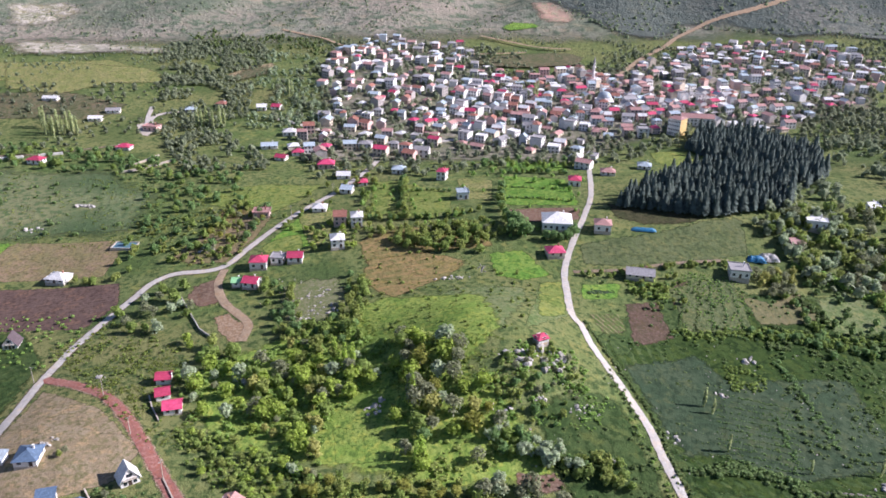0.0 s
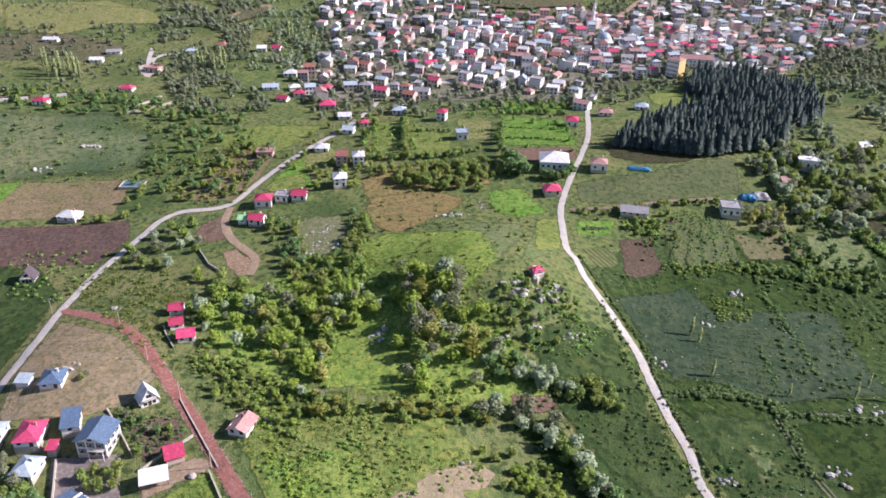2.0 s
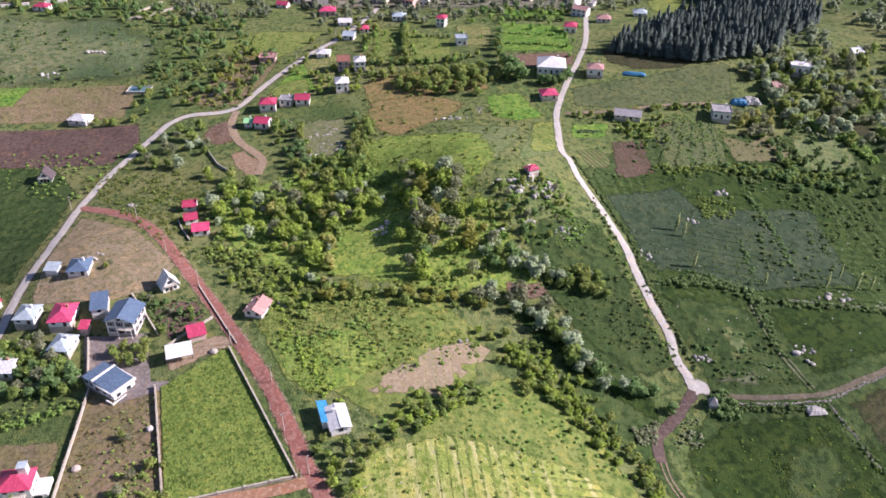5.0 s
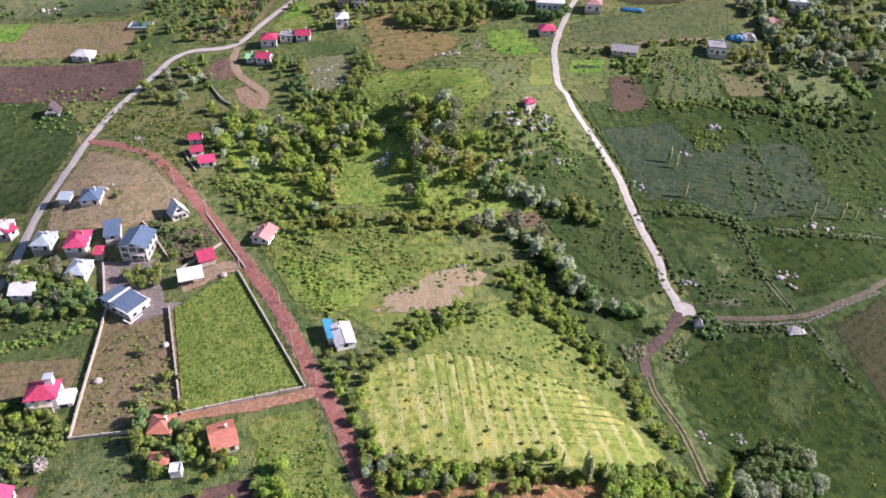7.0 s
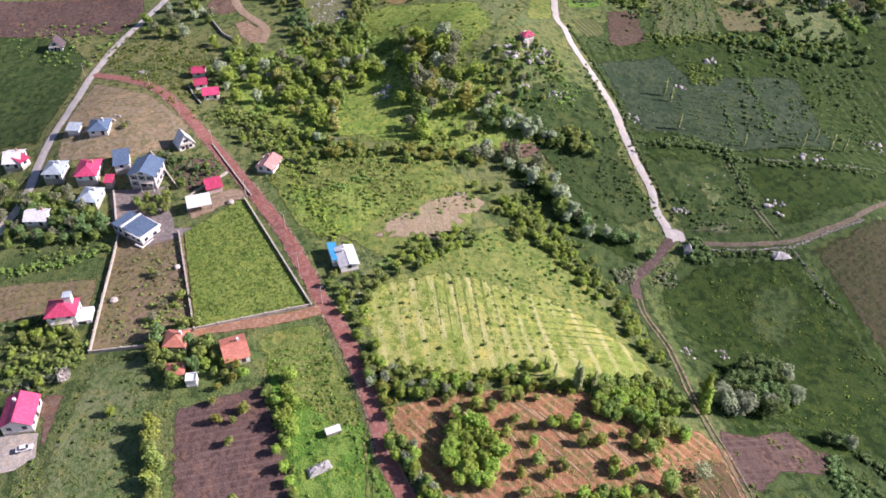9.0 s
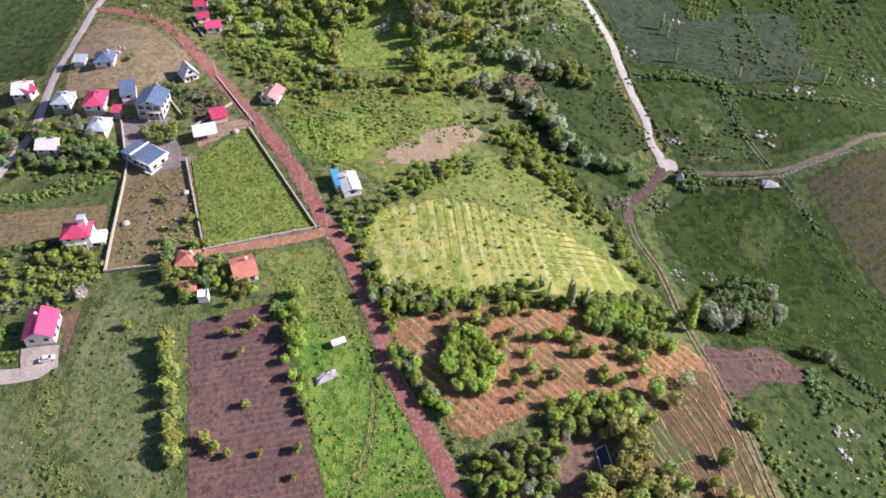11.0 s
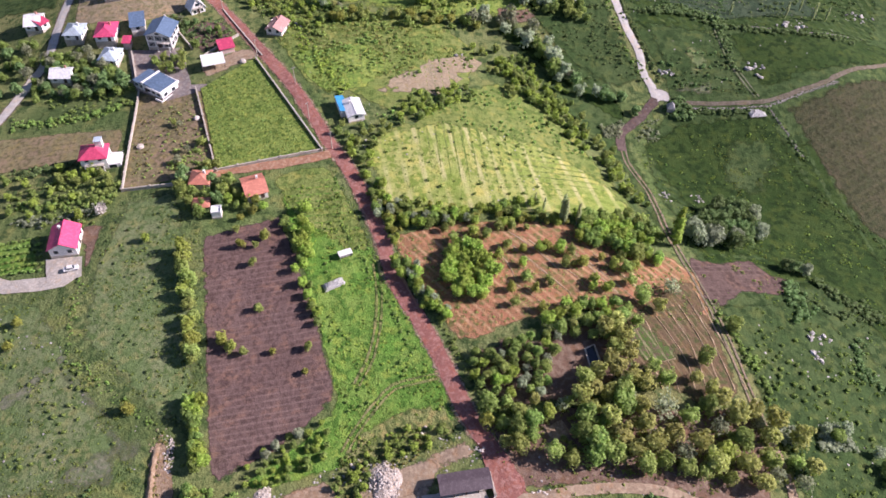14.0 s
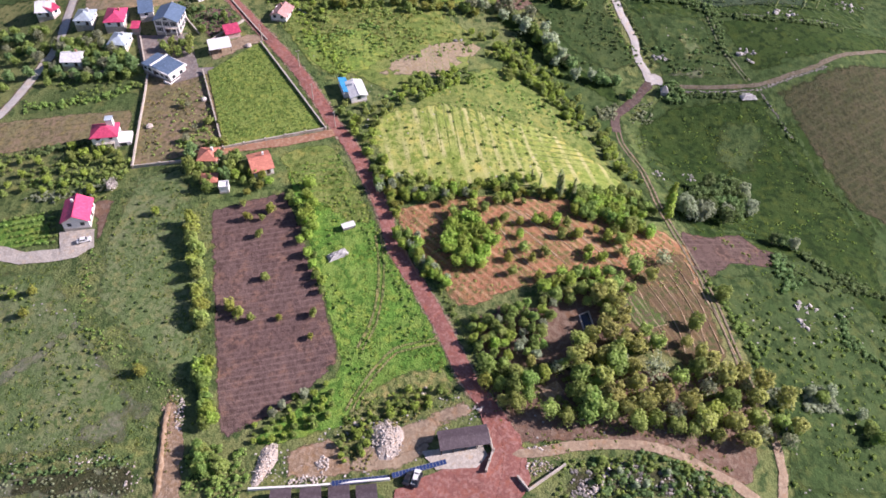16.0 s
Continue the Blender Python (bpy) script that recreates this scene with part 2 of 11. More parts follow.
M = {
    "ground": surface("meadow_ground", (0.112, 0.165, 0.042), (0.165, 0.198, 0.062), (0.06, 0.095, 0.026), 17, 2.2, 0.45, bump=0.75, spread=0.35),
    "lush": surface("lush_grass", (0.12, 0.255, 0.032), (0.19, 0.295, 0.05), (0.075, 0.165, 0.022), 9, 1.8, 0.35, bump=0.8, spread=0.35, soft=2.5),
    "crop": surface("tall_green_crop", (0.165, 0.24, 0.04), (0.215, 0.28, 0.055), (0.08, 0.13, 0.02), 5, 1.1, 0.3, bump=1.0, soft=1.0),
    "meadow": surface("grazed_meadow", (0.125, 0.18, 0.055), (0.175, 0.205, 0.08), (0.085, 0.13, 0.035), 10, 1.5, 0.35, bump=0.6, spread=0.35, soft=3),
    # Grey-green grass, darkened in colour for the cloud shade over the east.
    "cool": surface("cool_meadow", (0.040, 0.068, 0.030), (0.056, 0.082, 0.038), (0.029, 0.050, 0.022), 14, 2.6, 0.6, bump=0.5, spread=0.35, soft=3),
    "mown": surface("mown_meadow", (0.255, 0.325, 0.06), (0.35, 0.37, 0.098), (0.175, 0.245, 0.038), 14, 1.9, 0.4, bump=0.6, stripes=(6.2, 5, (0.50, 0.47, 0.22), 0.85, 0.72), spread=0.35, soft=2),
    # Cloud shade over the eastern grass is put into this dark green.
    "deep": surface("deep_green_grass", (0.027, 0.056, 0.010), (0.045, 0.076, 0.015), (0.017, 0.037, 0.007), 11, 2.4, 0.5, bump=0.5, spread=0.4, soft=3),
    "dull": surface("dull_brown_grass", (0.08, 0.072, 0.034), (0.05, 0.06, 0.022), (0.036, 0.042, 0.016), 6, 1.5, 0.35, bump=0.8, stripes=(3.2, 120, (0.10, 0.09, 0.05), 0.5, 0.6), soft=3),
    "mown_rough": surface("yellow_green_hill_grass", (0.1955, 0.23, 0.0575), (0.276, 0.2645, 0.0978), (0.092, 0.1265, 0.0322), 8, 1.6, 0.35, bump=0.9, spread=0.4, soft=4),
    "town": surface("dusty_town_ground", (0.17, 0.17, 0.115), (0.13, 0.15, 0.08), (0.24, 0.22, 0.18), 25, 6, 1.5, bump=0.5, soft=20),
    "dry": surface("dry_grass", (0.245, 0.195, 0.10), (0.285, 0.235, 0.13), (0.17, 0.155, 0.065), 9, 1.6, 0.4, bump=0.5, soft=3),
    "brown": surface("brown_fallow_grass", (0.265, 0.195, 0.105), (0.20, 0.185, 0.075), (0.135, 0.12, 0.05), 8, 1.4, 0.35, bump=0.5, spread=0.4, soft=2.5),
    "rough": surface("rough_grass", (0.12, 0.13, 0.055), (0.155, 0.135, 0.075), (0.06, 0.08, 0.025), 14, 2.2, 0.5, bump=0.8, soft=4),
    "plough": surface("ploughed_soil", (0.136, 0.088, 0.078), (0.156, 0.105, 0.092), (0.098, 0.063, 0.056), 14, 1.4, 0.35, bump=0.5, stripes=(1.9, 96, (0.235, 0.17, 0.15), 0.42, 0.62), soft=1.2),
    "soil": surface("bare_soil", (0.18, 0.115, 0.085), (0.14, 0.095, 0.07), (0.22, 0.16, 0.12), 9, 1.4, 0.3, bump=0.5, soft=2.5),
    "orange": surface("orange_orchard_soil", (0.36, 0.165, 0.078), (0.26, 0.155, 0.066), (0.15, 0.14, 0.042), 5, 1.3, 0.35, bump=0.7, stripes=(2.6, 38.5, (0.52, 0.33, 0.19), 0.7, 0.55), soft=2.5),
    "veg": surface("vegetable_plot_soil", (0.15, 0.098, 0.05), (0.115, 0.09, 0.04), (0.075, 0.085, 0.026), 6, 1.3, 0.3, bump=0.6, stripes=(2.0, 21, (0.29, 0.22, 0.13), 0.6, 0.75), soft=1.5),
    "red": surface("red_gravel", (0.285, 0.125, 0.102), (0.245, 0.108, 0.09), (0.345, 0.185, 0.155), 8, 0.9, 0.2, bump=0.3, soft=0.7),
    "pale_road": surface("pale_worn_asphalt", (0.475, 0.455, 0.42), (0.435, 0.415, 0.385), (0.51, 0.49, 0.455), 10, 1.6, 0.3, bump=0.1, soft=0.5),
    "tan_road": surface("tan_gravel", (0.33, 0.25, 0.17), (0.27, 0.20, 0.14), (0.38, 0.30, 0.21), 8, 1.0, 0.2, bump=0.3, soft=0.8),
    "purple": surface("purple_brown_earth", (0.085, 0.058, 0.056), (0.11, 0.08, 0.072), (0.145, 0.11, 0.095), 6, 0.9, 0.2, bump=0.3, soft=0.8),
    "worn": surface("worn_grey_grass", (0.15, 0.165, 0.085), (0.11, 0.145, 0.055), (0.19, 0.19, 0.125), 5, 1.2, 0.3, bump=0.4, soft=6),
    "lane": surface("orange_brown_earth_lane", (0.36, 0.20, 0.13), (0.30, 0.165, 0.105), (0.42, 0.27, 0.18), 8, 1.0, 0.2, bump=0.3, soft=0.8),
    "track": surface("worn_earth_track", (0.21, 0.17, 0.12), (0.25, 0.20, 0.15), (0.12, 0.12, 0.06), 6, 0.9, 0.2, bump=0.4, soft=0.9),
    "grey_yard": surface("grey_yard_paving", (0.23, 0.20, 0.19), (0.19, 0.165, 0.16), (0.29, 0.26, 0.24), 7, 1.0, 0.2, bump=0.2, soft=1.0),
    "concrete": surface("pale_concrete", (0.47, 0.43, 0.37), (0.40, 0.36, 0.31), (0.54, 0.50, 0.44), 5, 0.7, 0.15, bump=0.25),
    "rock": surface("pale_grey_rock", (0.42, 0.405, 0.38), (0.30, 0.29, 0.275), (0.54, 0.52, 0.49), 3, 0.6, 0.15, bump=0.8, vary=0.25),
    "grey_stone": surface("weathered_grey_stone", (0.24, 0.225, 0.21), (0.17, 0.16, 0.15), (0.36, 0.34, 0.32), 3, 0.6, 0.15, bump=0.8, vary=0.2),
    "earth_rock": surface("earthy_brown_stones", (0.30, 0.22, 0.15), (0.24, 0.18, 0.12), (0.40, 0.32, 0.24), 2, 0.4, 0.1, bump=0.8),
    "rubble": surface("white_rubble", (0.52, 0.47, 0.43), (0.42, 0.37, 0.33), (0.60, 0.55, 0.50), 2, 0.4, 0.1, bump=0.8, vary=0.25),
    "rubble_dust": surface("pale_rubble_dust", (0.46, 0.40, 0.34), (0.36, 0.30, 0.25), (0.58, 0.53, 0.48), 2, 0.35, 0.1, bump=1.0),
    "hill": surface("dry_hillside", (0.175, 0.205, 0.14), (0.225, 0.235, 0.185), (0.11, 0.14, 0.095), 60, 11, 3.0, bump=0.7, spread=0.4, soft=60),
    "hill_rock": surface("rocky_hillside", (0.38, 0.345, 0.28), (0.24, 0.255, 0.16), (0.50, 0.46, 0.39), 26, 7, 2.0, bump=0.9, soft=22),
    # Forest colour raised part of the way towards the pale of distance haze.
    "hill_wood": surface("wooded_far_hillside", (0.11, 0.135, 0.12), (0.13, 0.155, 0.13), (0.08, 0.10, 0.09), 60, 9, 3.0, bump=1.0, soft=30),
    "hill_red": surface("reddish_bare_slope", (0.46, 0.30, 0.24), (0.40, 0.31, 0.23), (0.34, 0.32, 0.21), 30, 6, 1.5, bump=0.5, soft=12),
    # Pasture green dimmed in colour, halfway from the meadow to the shaded grass.
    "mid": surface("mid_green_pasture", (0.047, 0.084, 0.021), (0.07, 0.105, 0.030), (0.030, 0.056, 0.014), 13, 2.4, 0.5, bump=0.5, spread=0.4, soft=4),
    "earth": surface("tan_brown_earth", (0.29, 0.20, 0.13), (0.23, 0.165, 0.105), (0.36, 0.27, 0.19), 6, 1.0, 0.25, bump=0.5, soft=1.6),
    "dark_plough": surface("dull_ploughed_soil", (0.115, 0.078, 0.068), (0.14, 0.098, 0.082), (0.08, 0.054, 0.046), 14, 1.6, 0.4, bump=0.45, stripes=(2.2, 97, (0.20, 0.15, 0.125), 0.4, 0.7), soft=2.5),
    "rough_green": surface("dull_olive_grass", (0.095, 0.125, 0.045), (0.125, 0.148, 0.058), (0.065, 0.09, 0.03), 12, 2.2, 0.4, bump=0.6, stripes=(4.5, 8, (0.12, 0.15, 0.055), 0.4, 0.5), spread=0.4, soft=3),
    "stubble": surface("olive_brown_stubble", (0.17, 0.15, 0.07), (0.135, 0.14, 0.055), (0.105, 0.115, 0.045), 7, 1.6, 0.4, bump=0.6, stripes=(3.4, 12, (0.20, 0.18, 0.09), 0.5, 0.55), soft=2.5),
    "plough_red": surface("dull_red_soil", (0.105, 0.072, 0.055), (0.08, 0.068, 0.042), (0.135, 0.095, 0.075), 7, 1.3, 0.3, bump=0.6, soft=2.5),
    "knoll": surface("thin_stony_grass", (0.165, 0.185, 0.075), (0.125, 0.16, 0.05), (0.235, 0.225, 0.14), 4, 1.1, 0.3, bump=0.9, spread=0.45, soft=5),
    "pale_slope": surface("pale_grazed_slope", (0.115, 0.165, 0.06), (0.16, 0.195, 0.08), (0.085, 0.13, 0.045), 22, 3.5, 0.6, bump=0.6, spread=0.4, soft=10),
    "bare_tan": surface("pale_tan_bare_earth", (0.31, 0.245, 0.165), (0.25, 0.22, 0.115), (0.37, 0.30, 0.21), 5, 1.2, 0.3, bump=0.6, spread=0.4, soft=4),
    "dull_track": surface("dull_earth_track", (0.15, 0.125, 0.095), (0.115, 0.105, 0.07), (0.19, 0.165, 0.13), 5, 1.0, 0.25, bump=0.4, soft=0.9),
    "spring": surface("light_meadow_grass", (0.155, 0.215, 0.042), (0.215, 0.25, 0.062), (0.10, 0.15, 0.028), 10, 2.0, 0.4, bump=0.6, spread=0.4, soft=4),
    "lime": surface("bright_spring_grass", (0.175, 0.275, 0.042), (0.25, 0.32, 0.062), (0.10, 0.17, 0.028), 7, 1.3, 0.35, bump=0.7, spread=0.35, soft=4),
    "veg_green": surface("green_vegetable_rows", (0.06, 0.11, 0.02), (0.085, 0.13, 0.03), (0.12, 0.09, 0.05), 4, 1.0, 0.3, bump=0.8, stripes=(2.6, 21, (0.34, 0.30, 0.18), 0.8, 0.8), soft=1.5),
    "terrace": surface("orange_olive_terrace", (0.28, 0.20, 0.078), (0.20, 0.18, 0.058), (0.125, 0.13, 0.038), 9, 1.6, 0.4, bump=0.8, stripes=(5.5, 100, (0.33, 0.22, 0.10), 0.6, 0.55), soft=6),
    "ridge": surface("pale_dry_ridge_earth", (0.36, 0.27, 0.17), (0.29, 0.21, 0.125), (0.43, 0.34, 0.22), 4, 0.7, 0.2, bump=0.6, soft=0.8),
    "water": glass("pond_water", (0.02, 0.03, 0.045)),
    "pool": glass("pool_water", (0.12, 0.22, 0.27)),
    "pane": glass("window_glass", (0.035, 0.045, 0.055)),
    "solar": glass("solar_glass", (0.035, 0.06, 0.16)),
    "white": surface("white_render", (0.82, 0.80, 0.78), (0.74, 0.72, 0.70), (0.86, 0.84, 0.82), 3, 0.8, 0.15, bump=0.1, local=True, vary=0.06),
    "cream": surface("cream_render", (0.66, 0.58, 0.47), (0.58, 0.50, 0.41), (0.72, 0.64, 0.54), 3, 0.8, 0.15, bump=0.1, local=True, vary=0.1),
    "pink_wall": surface("pink_render", (0.66, 0.45, 0.41), (0.60, 0.42, 0.38), (0.72, 0.54, 0.50), 3, 0.8, 0.15, bump=0.1, local=True, vary=0.1),
    "grey_wall": surface("bare_block_wall", (0.40, 0.37, 0.35), (0.34, 0.31, 0.30), (0.46, 0.43, 0.41), 3, 0.7, 0.15, bump=0.3, local=True, vary=0.15),
    "yellow_wall": surface("yellow_render", (0.72, 0.52, 0.22), (0.66, 0.48, 0.22), (0.76, 0.58, 0.30), 4, 0.9, 0.2, bump=0.1, local=True),
    "brick_wall": surface("brick_infill", (0.42, 0.23, 0.17), (0.36, 0.20, 0.15), (0.48, 0.29, 0.22), 2, 0.5, 0.12, bump=0.4, local=True),
    "dark_panel": surface("dark_grey_panel", (0.10, 0.10, 0.105), (0.08, 0.08, 0.085), (0.13, 0.13, 0.13), 2, 0.5, 0.15, rough=0.6, bump=0.1, local=True),
    "dark_wood": surface("dark_wood", (0.085, 0.06, 0.05), (0.07, 0.05, 0.045), (0.12, 0.09, 0.075), 1.5, 0.3, 0.08, bump=0.3, local=True),
    "metal": surface("grey_metal", (0.38, 0.38, 0.39), (0.32, 0.32, 0.33), (0.45, 0.45, 0.46), 2, 0.4, 0.1, rough=0.4, metal=0.7, bump=0.05, local=True),
    "black": surface("black_rubber", (0.03, 0.03, 0.03), (0.02, 0.02, 0.02), (0.045, 0.045, 0.045), 1, 0.3, 0.1, rough=0.7, bump=0.05, local=True),
    "car_white": surface("white_car_paint", (0.74, 0.74, 0.74), (0.70, 0.70, 0.70), (0.76, 0.76, 0.76), 2, 0.5, 0.2, rough=0.25, bump=0.0, local=True),
    "car_black": surface("black_car_paint", (0.025, 0.025, 0.03), (0.02, 0.02, 0.025), (0.03, 0.03, 0.035), 2, 0.5, 0.2, rough=0.2, bump=0.0, local=True),
    "tarp": surface("white_tarpaulin", (0.68, 0.67, 0.66), (0.58, 0.57, 0.56), (0.74, 0.73, 0.72), 1.5, 0.5, 0.15, rough=0.5, bump=0.5, local=True),
    "tarp_blue": surface("blue_tarpaulin", (0.06, 0.30, 0.55), (0.07, 0.34, 0.60), (0.12, 0.38, 0.62), 1.5, 0.5, 0.15, rough=0.4, bump=0.4, local=True),
    "bark": surface("tree_bark", (0.13, 0.10, 0.08), (0.10, 0.075, 0.06), (0.17, 0.14, 0.11), 1.0, 0.25, 0.06, bump=0.6, local=True),
    "bark_pale": surface("pale_poplar_bark", (0.42, 0.40, 0.36), (0.34, 0.32, 0.29), (0.48, 0.46, 0.42), 1.0, 0.25, 0.06, bump=0.6, local=True),
}


def roofing(name, c, dark=0.82, rough=0.55):
    """Sheet or tile roofing with ribs every 0.3 m down the slope and weathering."""
    m = surface(name, c, tuple(v * dark for v in c), tuple(min(1, v * 1.18 + 0.02) for v in c), 3.0, 0.7, 0.15, rough=rough, bump=0.15, local=True, vary=0.12, stripes=(0.45, 0, tuple(v * 0.7 for v in c), 0.5))
    return m


ROOF = {
    "crimson": roofing("crimson_roof_sheet", (0.50, 0.055, 0.125)),
    "pink": roofing("pink_roof_sheet", (0.62, 0.07, 0.17)),
    "orange": roofing("orange_roof_tiles", (0.60, 0.225, 0.155)),
    "tile": roofing("weathered_clay_tiles", (0.34, 0.15, 0.11)),
    "faded": roofing("faded_pink_tiles", (0.44, 0.25, 0.23)),
    "blue": roofing("slate_blue_roof_sheet", (0.10, 0.155, 0.24)),
    "steel": roofing("pale_blue_metal_sheet", (0.42, 0.50, 0.56), rough=0.4),
    "white": roofing("white_roof_sheet", (0.72, 0.72, 0.72)),
    "grey": roofing("grey_roof_sheet", (0.33, 0.32, 0.33)),
    "dark": roofing("dark_plum_roof_sheet", (0.10, 0.075, 0.085)),
    "green": roofing("light_green_roof_sheet", (0.30, 0.62, 0.30)),
    "teal": roofing("teal_roof_sheet", (0.10, 0.32, 0.30)),
    "skyblue": roofing("bright_blue_roof_sheet", (0.05, 0.33, 0.62)),
}


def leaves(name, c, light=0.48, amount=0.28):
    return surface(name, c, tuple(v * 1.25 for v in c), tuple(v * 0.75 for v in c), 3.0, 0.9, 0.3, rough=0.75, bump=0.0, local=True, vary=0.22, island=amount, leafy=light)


LEAF = {
    "green": leaves("mid_green_leaves", (0.28, 0.385, 0.10)),
    "bright": leaves("bright_spring_leaves", (0.385, 0.50, 0.095)),
    "olive": leaves("olive_green_leaves", (0.345, 0.415, 0.115)),
    "bronze": leaves("young_olive_leaves", (0.45, 0.46, 0.145)),
    "yellow": leaves("yellow_green_leaves", (0.37, 0.405, 0.09)),
    "silver": leaves("silver_willow_leaves", (0.38, 0.43, 0.28)),
    "dark": leaves("dark_green_leaves", (0.19, 0.275, 0.10)),
    "conifer": leaves("pine_needles", (0.10, 0.135, 0.115), 0.2),
    "blossom": leaves("white_blossom", (0.62, 0.57, 0.54)),
    "bare": leaves("budding_twigs", (0.36, 0.40, 0.24)),
    # Paler, greyer leaf: distance haze is mixed into this colour.
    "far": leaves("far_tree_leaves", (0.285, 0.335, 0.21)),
    "pale": leaves("pale_poplar_leaves", (0.42, 0.46, 0.23)),
    "tuft": leaves("grass_tufts", (0.235, 0.30, 0.065)),
    "dry_tuft": leaves("dry_grass_tufts", (0.33, 0.31, 0.11)),
}

# ---- building helpers
def part(name, bm, material, parent, label="", m=None):
    """Links a bmesh as one mesh object under a thing or a part."""
    me = bpy.data.meshes.new(name)
    bm.to_mesh(me)
    bm.free()
    return piece(name, me, material, parent, label, m)


def piece(name, me, material, parent, label="", m=None):
    if material is not None and not me.materials:
        me.materials.append(material)
    ob = new(name, me)
    ob.parent = parent
    if m is not None:
        ob.matrix_basis = m
    if label:
        ob["label"] = label
    return ob


def box(bm, x0, y0, z0, x1, y1, z1, bevel=0.0):
    r = bmesh.ops.create_cube(bm, size=1.0, matrix=Matrix.Translation(((x0 + x1) / 2, (y0 + y1) / 2, (z0 + z1) / 2)) @ Matrix.Diagonal((x1 - x0, y1 - y0, z1 - z0, 1)))
    if bevel:
        edges = {e for v in r["verts"] for e in v.link_edges}
        bmesh.ops.bevel(bm, geom=list(edges), offset=bevel, segments=1, affect="EDGES")
    return bm


def boxes(*sizes, bevel=0.0):
    bm = bmesh.new()
    for s in sizes:
        box(bm, *s, bevel=bevel)
    return bm


def slab(bm, loop, thick):
    """A plate: a loop of points and the same loop lowered by thick."""
    top = [bm.verts.new(p) for p in loop]
    low = [bm.verts.new((p[0], p[1], p[2] - thick)) for p in loop]
    bm.faces.new(top)
    bm.faces.new(low[::-1])
    for i in range(len(loop)):
        j = (i + 1) % len(loop)
        bm.faces.new((top[i], low[i], low[j], top[j]))


def quads_mesh(name, verts, quads, material, smooth=None):
    """A mesh of four-cornered faces from arrays."""
    me = bpy.data.meshes.new(name)
    verts, quads = np.asarray(verts, np.float32), np.asarray(quads, np.int32)
    me.vertices.add(len(verts))
    me.vertices.foreach_set("co", verts.ravel())
    me.loops.add(quads.size)
    me.loops.foreach_set("vertex_index", quads.ravel())
    me.polygons.add(len(quads))
    me.polygons.foreach_set("loop_start", np.arange(0, quads.size, 4, dtype=np.int32))
    me.polygons.foreach_set("loop_total", np.full(len(quads), 4, np.int32))
    if smooth is not None:
        me.polygons.foreach_set("use_smooth", np.full(len(quads), smooth, bool))
    me.update(calc_edges=True)
    me.validate()
    for one in material if isinstance(material, (list, tuple)) else (material,):
        if one is not None:
            me.materials.append(one)
    return me


def thing(name, x, y, yaw, label, category, group="", lift=0.0):
    ob = new(name)
    ob.matrix_basis = pose(x, y, float(land(x, y)) + lift, 0, 0, yaw)
    ob.empty_display_size = 0.5
    return tagged(ob, label, category, group)


# ---- the ground: one sheet to the horizon
def axis(fine_lo, fine_hi, step, lo, hi):
    a = list(np.arange(fine_lo, fine_hi + 0.1, step))
    s = step
    while a[-1] < hi:
        s *= 1.04
        a.append(a[-1] + s)
    s = step
    while a[0] > lo:
        s *= 1.04
        a.insert(0, a[0] - s)
    return np.array(a)


gx, gy = axis(-200, 270, 2.6, -4400, 4400), axis(-60, 420, 2.6, -2600, 4700)
GX, GY = np.meshgrid(gx, gy)
gv = np.stack([GX, GY, land(GX, GY)], -1).reshape(-1, 3)
gi = np.arange(len(gx) * len(gy)).reshape(len(gy), len(gx))
gq = np.stack([gi[:-1, :-1], gi[:-1, 1:], gi[1:, 1:], gi[1:, :-1]], -1).reshape(-1, 4)
ground = tagged(new("ground", quads_mesh("ground", gv, gq, M["ground"], True)), "uneven green meadow ground with bare patches", "ground", kind="structure")


def inside(px, py, poly):
    """Which of the points lie in the polygon."""
    px, py = np.asarray(px), np.asarray(py)
    res = np.zeros(px.shape, bool)
    for (x0, y0), (x1, y1) in zip(poly, poly[1:] + poly[:1]):
        cross = (y0 > py) != (y1 > py)
        res ^= cross & (px < (x1 - x0) * (py - y0) / (y1 - y0 + 1e-9) + x0)
    return res


from mathutils.geometry import delaunay_2d_cdt


FIELD_COUNT = [0]


